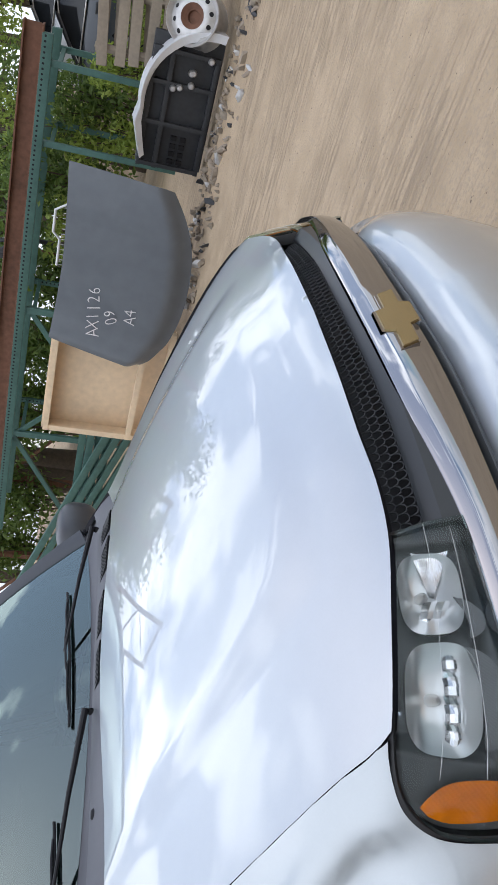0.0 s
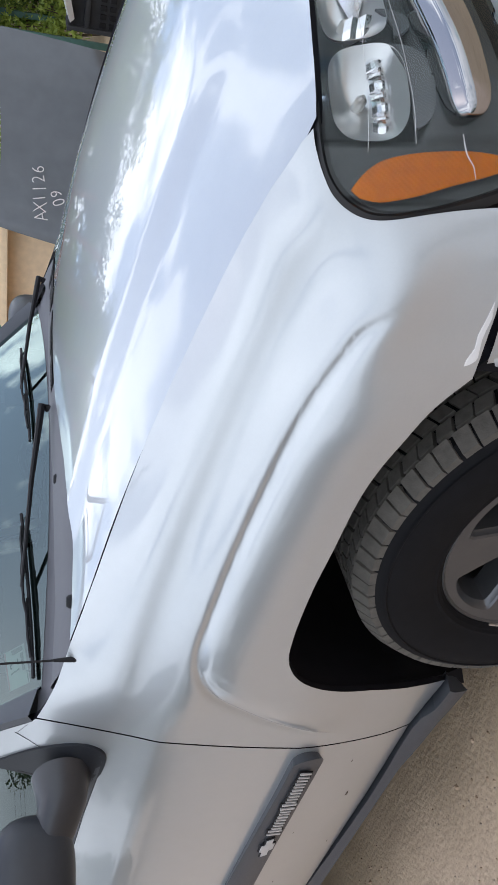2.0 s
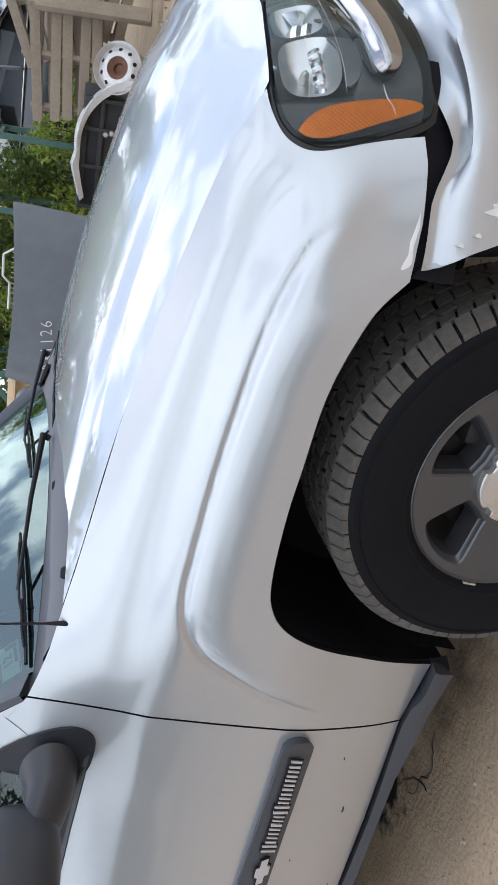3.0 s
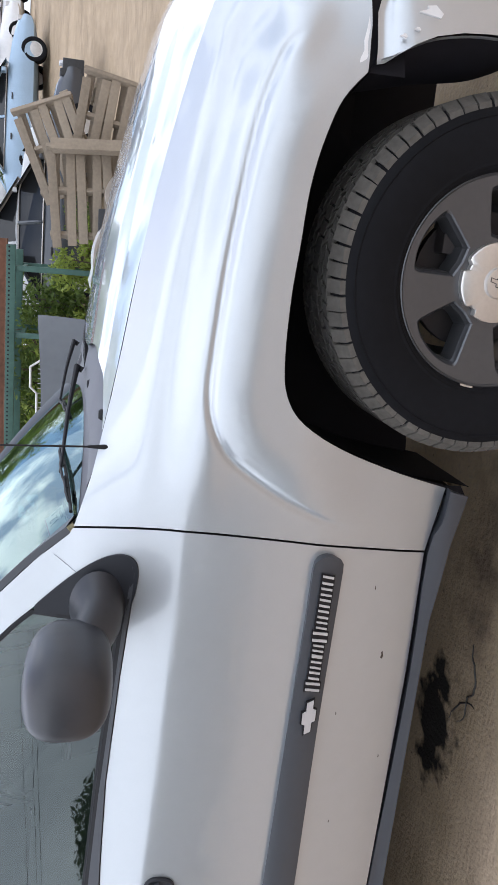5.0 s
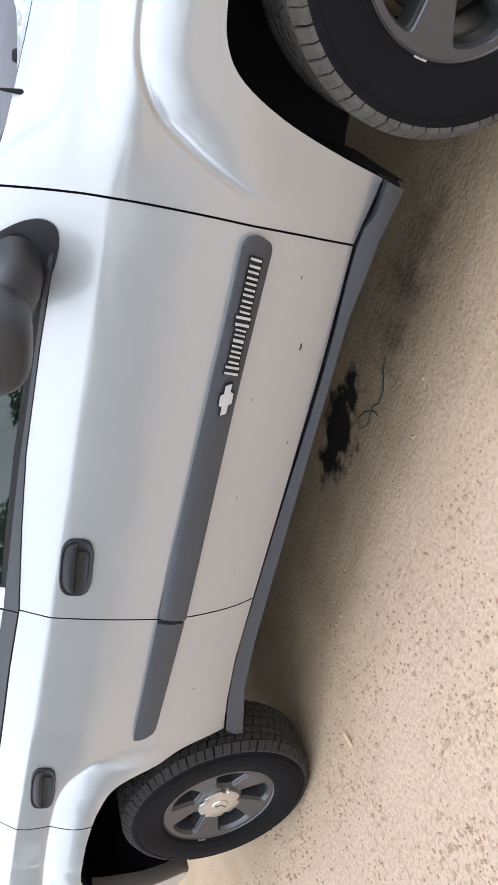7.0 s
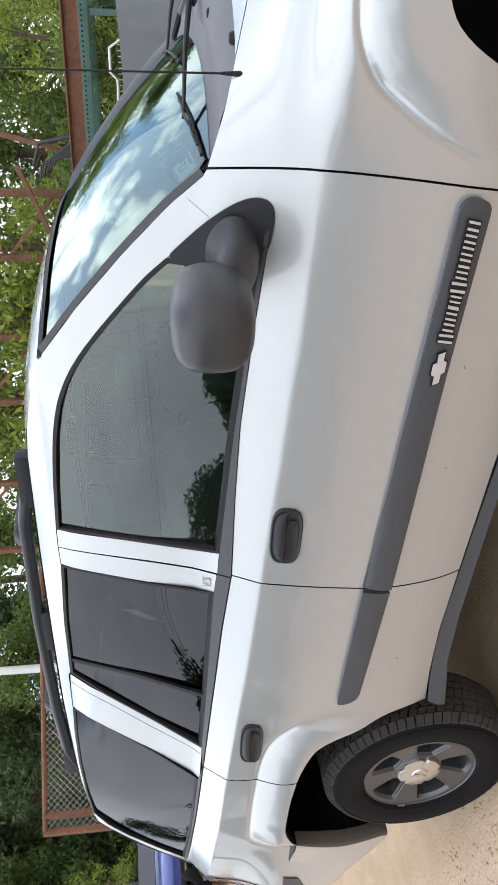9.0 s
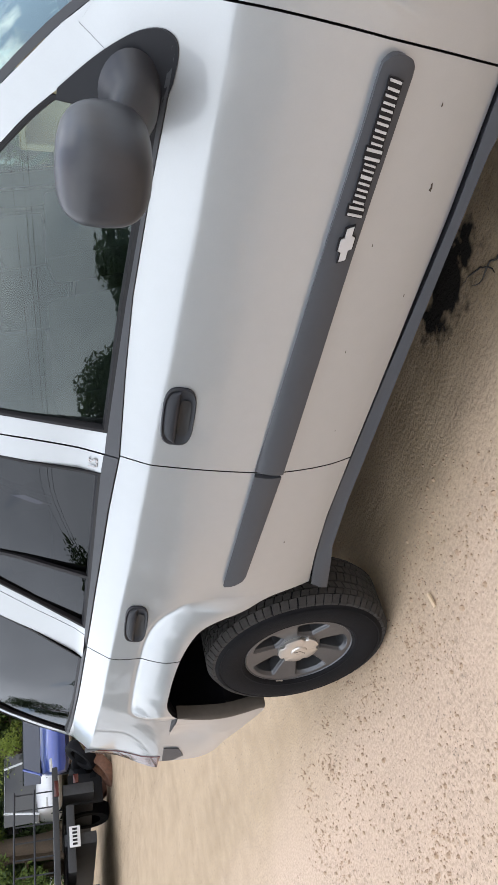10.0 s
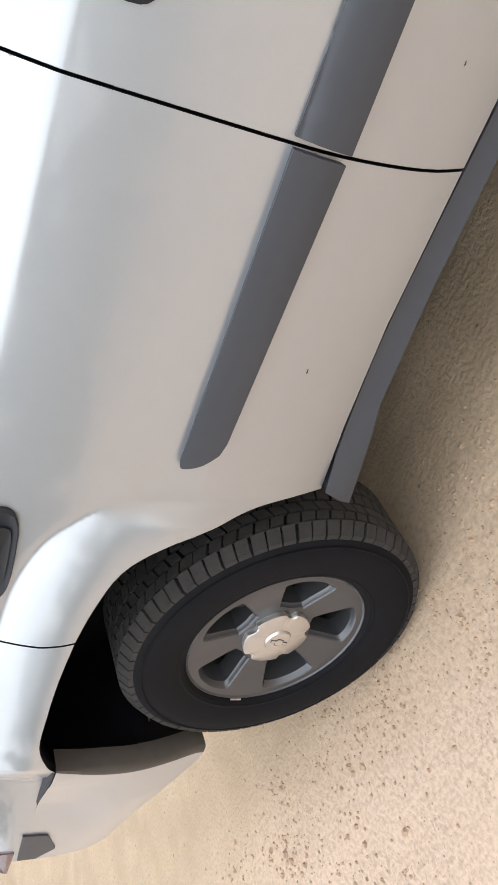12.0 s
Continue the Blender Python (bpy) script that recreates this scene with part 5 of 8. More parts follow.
for sg in (-1, 1):
    def at_lamp(a, z, h):
        return nose_at(sg * a, z, h)
    lp = [(sg * a, z) for a, z in LENS_LINE]
    lens = skin("headlamp", inset(lp, 0.002), lambda u, z: nose_at(u, z, 0.003 + 0.006 * math.sin(math.pi * min(1, max(0, (z - 0.72) / 0.24)))), (1, sg * 0.6, 0), LENS, car, "clear scratched headlamp with amber marker", step=0.02, flange=0.010)
    lens.visible_shadow = False
    # black seal, broad against the wing and thin under the hood
    away = [Vector(q) - Vector(p) for p, q in zip(lp, inset(lp, -0.01))]
    seal = []
    for k, (a, z) in enumerate(LENS_LINE):
        d = sum((away[(k + q) % len(away)].normalized() for q in range(-4, 5)), Vector((0, 0))).normalized()
        seal.append(tuple(Vector(lp[k]) + d * (0.0035 + 0.0085 * ramp(0.80, 0.92, a))))
    bm = bmesh.new()
    loft(bm, [[nose_at(u, z, h) for u, z in line] for line, h in ((seal, -0.030), (seal, -0.0075), (inset(lp, -0.0015), -0.004), (inset(lp, 0.002), -0.006), (inset(lp, 0.006), -0.030))], close=True)
    part("lamp_rim", bm, GASKET, lens, "black rubber lamp surround", smooth=40)

    def bezel(u, z):
        a = abs(u)
        deep = ramp(0.828, 0.846, z) * ramp(0.552, 0.566, a) * ramp(0.840, 0.826, a)
        return nose_at(u, z, -0.016 - 0.032 * deep - 0.006 * ramp(0.835, 0.845, a) * ramp(0.915, 0.90, a))
    skin("lamp_back", inset(lp, 0.004), bezel, (1, sg * 0.6, 0), LAMPBACK, lens, "grey lamp bezel", step=0.009, flange=0)
    # two bright bowls with a rolled rim, the outer one longer
    for ac, zc, ra, rz, dep in ((0.628, 0.893, 0.056, 0.038, 0.030), (0.766, 0.892, 0.072, 0.043, 0.034)):
        bm = bmesh.new()
        rows = []
        for k in range(10):
            t = k / 9
            row = []
            for q in range(40):
                w = 2 * math.pi * (q + 0.5) / 40
                c, d = math.copysign(abs(math.cos(w)) ** 0.62, math.cos(w)), math.copysign(abs(math.sin(w)) ** 0.62, math.sin(w))
                row.append(at_lamp(ac + ra * t * c, zc + rz * t * d, -0.014 - dep * (1 - t ** 2.2)))
            rows.append(row)
        loft(bm, rows, close=True)
        part("reflector", bm, BOWL, lens, "bright silver lamp reflector bowl", smooth=50)
        bm = bmesh.new()
        tube(bm, [at_lamp(ac, zc, -0.050), at_lamp(ac, zc, -0.034), at_lamp(ac, zc, -0.028)], [0.008, 0.007, 0.003], 14)
        part("bulb", bm, CAPM, lens)
    # ribbed fan at the inner end
    bm = bmesh.new()
    n = 30
    loft(bm, [[at_lamp(0.637 + (0.568 + 0.004 * math.cos(math.pi * (k / n - 0.5)) - 0.637) * f, 0.882 + (0.860 + 0.048 * k / n - 0.882) * f, -0.018 - 0.020 * (1 - f) + (0.0011 if k % 2 else 0)) for k in range(n + 1)] for f in (0.12, 0.5, 0.8, 1.0)])
    part("fluted_panel", bm, REFLECTOR, lens, "ribbed silver fan in the lamp", smooth=0)
    # upright strip of stepped mirrors in the outer bowl
    bm = bmesh.new()
    rows = []
    for k in range(11):
        a0, a1, tip = 0.704 + 0.0112 * k, 0.704 + 0.0112 * (k + 1), 0.0022 * math.sin(k * 2.1)
        for a, h in ((a0, -0.026 + tip), (a1, -0.022 - tip)):
            rows.append([at_lamp(a, z, h - 0.008 * ((z - 0.874) / 0.012) ** 2) for z in (0.864, 0.868, 0.872, 0.876, 0.880, 0.884)])
    loft(bm, rows)
    part("mirror_strip", bm, REFLECTOR, lens, "stepped mirror facets in the lamp", smooth=0)
    for a0, da in ((0.640, 0.045),):
        bm = bmesh.new()
        loft(bm, [[at_lamp(a0 + da * f, z, -0.020 - 0.018 * math.sin(math.pi * f) + 0.004 * (k % 2)) for k, z in enumerate((0.868, 0.876, 0.884, 0.892, 0.900))] for f in (0, 0.2, 0.4, 0.6, 0.8, 1.0)])
        part("mirror_strip", bm, REFLECTOR, lens, "stepped mirror facets in the lamp", smooth=0)
    # dark leaf-shaped ribbed panels below the bowls
    for line in (((0.635, 0.866), (0.655, 0.856), (0.675, 0.852), (0.690, 0.853), (0.680, 0.836), (0.660, 0.834), (0.643, 0.848)), ((0.700, 0.862), (0.735, 0.852), (0.775, 0.847), (0.822, 0.846), (0.812, 0.828), (0.775, 0.820), (0.735, 0.824), (0.710, 0.840))):
        skin("fluted_panel", [(sg * a, z) for a, z in curved(list(line) + [line[0]], 3)[:-1]], lambda u, z: nose_at(u, z, -0.0145 + 0.00025 * math.sin((abs(u) + z * 0.8) * 1500)), (1, sg, 0), FLUTE, lens, "dark finely ribbed lamp panel", step=0.0014, flange=0.004)
    # mould lines in the clear cover and a scratch
    for line in (((0.538, 0.899), (0.60, 0.8975), (0.649, 0.898), (0.755, 0.9035), (0.858, 0.9045)), ((0.545, 0.867), (0.60, 0.865), (0.681, 0.8625), (0.774, 0.8595), (0.849, 0.8535))):
        bm = bmesh.new()
        tube(bm, [at_lamp(a, z, 0.0095) for a, z in curved(list(line), 4)], 0.0004, 4)
        part("mould_line", bm, SCRATCH, lens)
    bm = bmesh.new()
    tube(bm, [at_lamp(a, z, 0.0090) for a, z in ((0.838, 0.804), (0.850, 0.802), (0.862, 0.799), (0.874, 0.792), (0.888, 0.789))], [0.0004, 0.0008, 0.0008, 0.0006, 0.0004], 4)
    part("scratch", bm, SCRATCH, lens, "pale scratch in the lamp cover")
    skin("amber_marker", [(sg * a, z) for a, z in AMBER_LINE], lambda u, z: nose_at(u, z, -0.005 + 0.0003 * math.sin(u * 900) * math.sin(z * 900)), (1, sg, 0), AMBER, lens, "amber turn-signal lens", step=0.002, flange=0)

# ---- front bumper ----
BUMP = [(0.352, 0.955), (0.42, 0.945), (0.50, 0.912), (0.575, 0.865), (0.655, 0.79), (0.742, 0.67), (0.820, 0.50), (0.882, 0.28), (0.902, 0.0)]
bline = curved([(x, -y) for x, y in BUMP] + [(x, y) for x, y in BUMP[-2::-1]], 5)


def bumper_at(i, h, z):
    i = min(max(i, 0), len(bline) - 1)
    a, b = Vector(bline[max(i - 1, 0)]), Vector(bline[min(i + 1, len(bline) - 1)])
    t = (b - a).normalized()
    p = Vector(bline[i]) + Vector((t.y, -t.x)) * h
    return (p.x, p.y, z)


EDGE_X = ((0.34, 0.440), (0.405, 0.450), (0.511, 0.449), (0.56, 0.443), (0.615, 0.430), (0.66, 0.410), (0.715, 0.382), (0.80, 0.375))


def bumper_line(z, h):
    """The bumper's plan line at a height, set out by h and cut off along the arch edge."""
    x0, n = spline(EDGE_X, z), 90
    half = curved([(x, -y) for x, y in BUMP], 6)
    pts = [p for p in half if p[0] > x0 + 0.002]
    k = len(half) - len(pts)
    if k > 0:
        (ax, ay), (bx, by) = half[k - 1], half[k]
        f = (x0 - ax) / (bx - ax)
        pts = [(x0, ay + (by - ay) * f)] + pts
    full = pts + [(x, -y) for x, y in pts[-2::-1]]
    run = [0.0]
    for a, b in zip(full, full[1:]):
        run.append(run[-1] + math.dist(a, b))
    out = []
    for q in range(n + 1):
        d = run[-1] * q / n
        i = min(max(1, next((i for i, r in enumerate(run) if r >= d - 1e-9), 1)), len(full) - 1)
        f = (d - run[i - 1]) / (run[i] - run[i - 1])
        a, b = full[i - 1], full[i]
        l = math.dist(a, b)
        x, y = a[0] + (b[0] - a[0]) * f, a[1] + (b[1] - a[1]) * f
        mid_ = ramp(0.88, 0.70, abs(y))
        lift = 0.018 * ramp(0.58, 0.40, abs(y)) * ramp(0.60, 0.72, z)
        hh = h if h > -0.02 or z < 0.7 else -0.020 - (abs(h) - 0.02) * mid_
        hh += 0.018 * ramp(0.80, 0.55, abs(y)) * ramp(0.71, 0.60, z)
        corner = 0.55 * ramp(0.84, 0.91, abs(y)) * max(0.0, z - 0.708)
        out.append((x + (b[1] - a[1]) / l * hh, y - (b[0] - a[0]) / l * hh, z - corner + lift - (0.008 * (1 - mid_) + (0.030 * ramp(0.45, 0.65, abs(y)) + 0.022 * ramp(0.66, 0.80, abs(y))) * ramp(0.93, 0.86, abs(y))) * ramp(0.66, 0.72, z)))
    return out


bm = bmesh.new()
loft(bm, [bumper_line(z, h) for h, z in ((-0.095, 0.752), (-0.07, 0.745), (-0.042, 0.732), (-0.024, 0.718), (-0.010, 0.702), (0.000, 0.683), (0.007, 0.655), (0.010, 0.615), (0.011, 0.56), (0.010, 0.50), (0.007, 0.44), (0.000, 0.39), (-0.010, 0.358), (-0.040, 0.342))])
bumper = part("front_bumper", bm, PAINT, car, "silver painted front bumper with scuffed loose corner", smooth=60)
# turned-in arch edge and the black liner hanging behind it
for sg in (-1, 1):
    zs = [0.362 + 0.0177 * k for k in range(21)]
    bm = bmesh.new()
    rows = []
    for dx, dy in ((0.000, 0.004), (-0.003, 0.012), (0.002, 0.020)):
        rows.append([(bumper_line(z, 0.004)[0][0] + dx, sg * -(bumper_line(z, 0.004)[0][1] + dy), z) for z in zs])
    loft(bm, rows)
    part("arch_lip", bm, PAINT, bumper, smooth=60)
    bm = bmesh.new()
    inner_x = ((0.30, 0.478), (0.348, 0.454), (0.463, 0.402), (0.591, 0.377), (0.713, 0.347))
    loft(bm, [[(spline(EDGE_X, max(z, 0.34)) + 0.012, sg * 0.925, z) for z in zs], [(spline(EDGE_X, max(z, 0.34)) * 0.6 + spline(inner_x, z) * 0.4, sg * 0.885, z) for z in zs], [(spline(inner_x, z), sg * 0.80, z) for z in zs], [(spline(inner_x, z) + 0.05, sg * 0.78, z) for z in zs]])
    part("arch_liner", bm, LINER, bumper, "black plastic arch liner", smooth=60)
mid = len(bline) // 2
bm = bmesh.new()
loft(bm, [[bumper_at(i, h, z) for i in range(mid - 14, mid + 15)] for h, z in ((-0.006, 0.532), (0.006, 0.528), (0.012, 0.50), (0.008, 0.42), (-0.03, 0.40))])
part("air_intake", bm, GRILLEBLACK, bumper, "black lower intake")
bm = bmesh.new()
loft(bm, [[bumper_at(i, h, z) for i in range(mid - 14, mid + 15)] for h, z in ((0.008, 0.545), (0.020, 0.543), (0.022, 0.530), (0.010, 0.527))])
part("intake_trim", bm, CHROME, bumper, "thin chrome strip")
# an added black sheet for the dark between the wing and the bumper's corner
for sg in (-1, 1):
    bm = bmesh.new()
    loft(bm, [[(x, sg * (y - d), z) for x, y in ((0.36, 0.930), (0.45, 0.905), (0.53, 0.850), (0.60, 0.790), (0.66, 0.730))] for d, z in ((0.0, 0.66), (0.006, 0.78), (0.08, 0.78))])
    part("gap_filler", bm, LINER, bumper, "added black sheet for the dark bumper gap")
# scuffs on the loose corner
SCUFF = mat("scuff", (0.66, 0.66, 0.66), 0.8, spread=0.1)
for i, z, l in ((1, 0.685, 0.008), (2, 0.625, 0.026), (1, 0.655, 0.007)):
    bm = bmesh.new()
    pts = [(-0.5, -0.4), (-0.1, -0.55), (0.5, -0.2), (0.35, 0.2), (0.1, 0.15), (-0.2, 0.6)]
    q = Vector(bumper_line(z, 0.0095)[i])
    t = (Vector(bumper_line(z, 0.0095)[i + 1]) - q).normalized()
    prism(bm, [(a * l, b * l * 1.6) for a, b in pts], lambda a, b, h: q + t * a + Vector((0, 0, b)) + Vector((t.y, -t.x, 0)) * (h - 0.002), 0.004)
    part("scuff", bm, SCUFF, bumper, "chipped bare plastic")

bm = bmesh.new()
prism(bm, curved([(0.456, 0.740), (0.428, 0.7445), (0.412, 0.748), (0.396, 0.747), (0.382, 0.753), (0.373, 0.754), (0.378, 0.745), (0.386, 0.740), (0.408, 0.7415), (0.436, 0.7375)], 2), lambda a, b, h: (a, side_y(a, b) - h, b), 0.0008)
part("scuff", bm, SCUFF, car, "worn pale patch on the wing", smooth=0)

# ---- mirrors, handles, badges ----
for sg in (-1, 1):
    bm = bmesh.new()
    rows = []
    for k in range(21):
        t = -math.cos(math.pi * k / 20)
        r = max(0.0, 1 - abs(t) ** 2.8) ** (1 / 2.8)
        row = []
        for q in range(36):
            a = 2 * math.pi * q / 36
            c, s = math.copysign(abs(math.cos(a)) ** 0.72, math.cos(a)), math.copysign(abs(math.sin(a)) ** 0.72, math.sin(a))
            bx = 0.092 * r * c * (1.0 if c > 0 else 0.75)
            row.append((-0.822 + bx - 0.012 * t, sg * (1.035 + 0.128 * t), 1.243 + 0.086 * r * s + 0.006 * t))
        rows.append(row)
    loft(bm, rows, close=True)
    mir = part("door_mirror", bm, MIRRORBLACK, doors[0 if sg < 0 else 1][0], "black plastic door mirror housing", smooth=60)
    bm = bmesh.new()
    loft(bm, [[(-0.762 + 0.066 * c * k - 0.25 * (y - 0.865), sg * y, 1.182 + 0.050 * s * k + dz) for c, s in [(math.cos(2 * math.pi * q / 28), math.sin(2 * math.pi * q / 28)) for q in range(28)]] for y, k, dz in ((0.845, 1.22, 0.0), (0.868, 1.10, 0.0), (0.90, 0.98, 0.0), (0.935, 0.9, 0.012), (0.98, 0.85, 0.03))], close=True)
    part("mirror_arm", bm, MIRRORBLACK, mir, smooth=60)
    bm = bmesh.new()
    box(bm, (-0.884, sg * 1.035, 1.243), (0.006, 0.15, 0.10), bevel=0.002)
    part("mirror_glass", bm, CHROME, mir, "mirror glass")


def handle(x0, x1, z0, z1, door, sg):
    xm, zm, a, b = (x0 + x1) / 2, (z0 + z1) / 2, abs(x1 - x0) / 2, abs(z1 - z0) / 2

    def oval(k):
        return [(xm + a * k * math.copysign(abs(math.cos(t)) ** 0.55, math.cos(t)), zm + b * k * math.copysign(abs(math.sin(t)) ** 0.65, math.sin(t))) for t in [2 * math.pi * q / 32 for q in range(32)]]

    def lay(line, h):
        return [(x, sg * -(side_y(x, z) - h), z) for x, z in line]
    bm = bmesh.new()
    loft(bm, [lay(oval(1.0), -0.004), lay(oval(1.0), 0.005), lay(oval(0.95), 0.0075), lay(oval(0.90), 0.005), lay(oval(0.6), 0.0025), lay(oval(0.01), 0.0025)], close=True)
    hd = part("door_handle", bm, HANDLEBLACK, door, "black plastic pull handle", smooth=50)
    bm = bmesh.new()
    def grip_pt(t, f, h):
        x, z = xm + a * 0.90 * t, zm + b * (0.04 + (f - 0.04) * max(0.0, 1 - abs(t) ** 3.2) ** 0.42)
        return (x, sg * -(side_y(x, z) - 0.002 - h * (1 - 0.45 * t * t)), z)
    loft(bm, [[grip_pt(-1 + q / 9, f, h) for q in range(19)] for f, h in ((0.04, -0.004), (0.05, 0.010), (0.14, 0.0145), (0.34, 0.016), (0.58, 0.0135), (0.76, 0.008), (0.88, 0.001))])
    part("grip", bm, HANDLEBLACK, hd, smooth=60)
    # a raised black plate stands in for the shade of the finger recess
    bm = bmesh.new()
    loft(bm, [lay([(xm + a * k * 0.62 * math.copysign(abs(math.cos(t)) ** 0.45, math.cos(t)), zm - b * 0.34 + b * k * 0.36 * math.copysign(abs(math.sin(t)) ** 0.6, math.sin(t))) for t in [2 * math.pi * q / 28 for q in range(28)]], h) for k, h in ((1.0, 0.0066), (0.9, 0.0058), (0.01, 0.0052))], close=True)
    part("recess", bm, GASKET, hd, "black plate for the shaded finger recess", smooth=50)


handle(-1.463, -1.668, 0.966, 1.052, doors[0][0], -1)
handle(-2.437, -2.664, 1.018, 1.096, doors[0][1], -1)
handle(-1.463, -1.668, 0.966, 1.052, doors[1][0], 1)
handle(-2.437, -2.664, 1.018, 1.096, doors[1][1], 1)

# name plate on the door moulding: a row of raised plain bars and a cross-shaped badge
plate = doors[0][0]
widths = (0.022, 0.020, 0.020, 0.021, 0.019, 0.025, 0.018, 0.009, 0.020, 0.021, 0.023)
xc = -0.652
for i, wd in enumerate(widths):
    hh = 0.036 if i in (5, 10) else 0.027
    zb = 0.680 + 0.0006 * i - (hh - 0.027) * 0.5
    x0, x1 = xc, xc - wd
    xc -= wd + 0.0068
    quad = [(x0 + 0.006, zb + hh), (x1 + 0.006, zb + hh), (x1, zb), (x0, zb)]
    bm = bmesh.new()
    prism(bm, inset(quad, -0.0025), lambda a, b, h: (a, side_y(a, b) - 0.0215 - h, b), 0.0025)
    bar_back = part("letter_bar", bm, BLACK, plate, "dark outline of a name-plate bar", smooth=0)
    for f0, f1 in (((0.0, 1.0),) if wd < 0.012 else ((0.0, 0.30), (0.70, 1.0))):
        stroke = [(x0 + 0.006 - wd * f0, zb + hh), (x0 + 0.006 - wd * f1, zb + hh), (x0 - wd * f1, zb), (x0 - wd * f0, zb)]
        bm = bmesh.new()
        prism(bm, inset(stroke, 0.0006), lambda a, b, h: (a, side_y(a, b) - 0.0235 - h, b), 0.0030)
        part("letter_face", bm, SILVERTXT, bar_back, "plain silver bar", smooth=0)
sh = [(-0.040, -0.0075), (-0.016, -0.0075), (-0.012, -0.016), (0.016, -0.016), (0.020, -0.0075), (0.042, -0.0075), (0.036, 0.0075), (0.014, 0.0075), (0.010, 0.016), (-0.018, 0.016), (-0.022, 0.0075), (-0.046, 0.0075)]
for d, mt, h0 in ((-0.003, BLACK, 0.0215), (0.0, SILVERTXT, 0.0235)):
    bm = bmesh.new()
    prism(bm, inset([(-1.000 + a, 0.700 + b) for a, b in sh], d) if d else [(-1.000 + a, 0.700 + b) for a, b in sh], lambda a, b, h: (a, side_y(a, b) - h0 - h, b), 0.004)
    part("side_badge", bm, mt, plate, "plain silver cross-shaped badge", smooth=0)


def lettering(name, text, size, m, material, parent=None, label="", depth=0.001):
    cu = bpy.data.curves.new(name, "FONT")
    cu.offset = -0.016 * size if size > 0.1 else 0.0
    cu.body, cu.size, cu.extrude, cu.align_x, cu.align_y = text, size, depth, "CENTER", "CENTER"
    tmp = bpy.data.objects.new(name, cu)
    scene.collection.objects.link(tmp)
    me = bpy.data.meshes.new_from_object(tmp)
    bpy.data.objects.remove(tmp)
    me.transform(m)
    me.materials.clear()
    return add_part(name, me, material, parent, label)


lean = math.atan2(0.07, 0.25)
lettering("trim_letters", "LS", 0.040, Matrix.Translation((-1.813, side_y(-1.813, 1.222) - 0.006, 1.219)) @ Matrix.Rotation(radians(90) - lean, 4, "X"), SILVERTXT, doors[0][1], "small silver trim letters", 0.0015)

# ---- cowl, wipers, antenna, roof rack ----
bm = bmesh.new()
ys = [k * 0.0565 for k in range(-14, 15)]


def cowl_row(f, dz):
    """A line across the cowl, f from the hood's rear edge to the foot of the glass."""
    row = []
    for y in ys:
        p, x0 = Vector(screen_point(0, y)), spline(BACK_LINE, abs(y))
        q = Vector((x0, y, hood_z(x0, y)))
        row.append(q.lerp(p, f) + Vector((0, 0, dz)))
    return row


loft(bm, [cowl_row(-0.12, -0.045), cowl_row(0.0, -0.018), cowl_row(0.06, -0.010), cowl_row(0.30, -0.002), cowl_row(0.52, 0.004), cowl_row(0.56, 0.002), cowl_row(0.585, -0.010), cowl_row(0.70, -0.014), cowl_row(0.97, -0.008), cowl_row(1.03, 0.004)])
cowl = part("cowl_panel", bm, COWL, car, "grey plastic cowl below the windscreen", smooth=35)
for y0 in (-0.02, 0.14, 0.34, 0.50):
    for k in range(7):
        y = y0 + k * 0.0175
        p, x0 = Vector(screen_point(0, y)), spline(BACK_LINE, abs(y))
        q = Vector((x0, y, hood_z(x0, y)))
        bm = bmesh.new()
        loft(bm, [[q.lerp(p, f) + Vector((0, dy, dz)) for dy, dz in ((-0.0045, -0.012), (-0.0040, 0.0015), (0.0040, 0.0015), (0.0045, -0.012))] for f in (0.10, 0.30, 0.50)], close=True)
        part("louvre", bm, BLACK, cowl, smooth=0)
for y, f in ((-0.70, 0.10), (-0.36, 0.42)):
    x0 = spline(BACK_LINE, abs(y))
    q = Vector((x0, y, hood_z(x0, y))).lerp(Vector(screen_point(0, y)), f)
    bm = bmesh.new()
    lathe(bm, [(0.0, 0.010), (0.009, 0.009), (0.013, 0.004), (0.014, -0.010)], 14, Matrix.Translation(q - Vector((0, 0, 0.004))))
    part("rubber_stop", bm, BLACK, cowl, "black rubber hood stop")


def wiper(pivot, s0, y0, s1, y1):
    """An arm from its pivot and a bladed squeegee that lies on the glass."""
    a, b = Vector(screen_point(s0, y0)), Vector(screen_point(s1, y1))
    up = Vector((0.55, 0, 0.80)).normalized()
    mid = a.lerp(b, 0.5)
    bm = bmesh.new()
    p = Vector(pivot)
    tube(bm, [p, p + up * 0.02, p.lerp(mid, 0.45) + up * 0.026, mid + up * 0.022], [0.010, 0.009, 0.006, 0.004], 8)
    w = part("wiper", bm, BLACK, car, "black windscreen wiper")
    bm = bmesh.new()
    line = [a.lerp(b, k / 10) for k in range(11)]
    tube(bm, [Vector(screen_point(s0 + (s1 - s0) * k / 10, y0 + (y1 - y0) * k / 10)) + up * 0.008 for k in range(11)], 0.0045, 6)
    for f0, f1 in ((0.1, 0.42), (0.58, 0.9), (0.26, 0.74)):
        h = 0.022 if f0 == 0.26 else 0.017
        q0, q1 = [Vector(screen_point(s0 + (s1 - s0) * f, y0 + (y1 - y0) * f)) for f in (f0, f1)]
        tube(bm, [q0 + up * 0.012, q0.lerp(q1, 0.3) + up * h, q0.lerp(q1, 0.7) + up * h, q1 + up * 0.012], 0.0035, 6)
    part("blade", bm, BLACK, w)


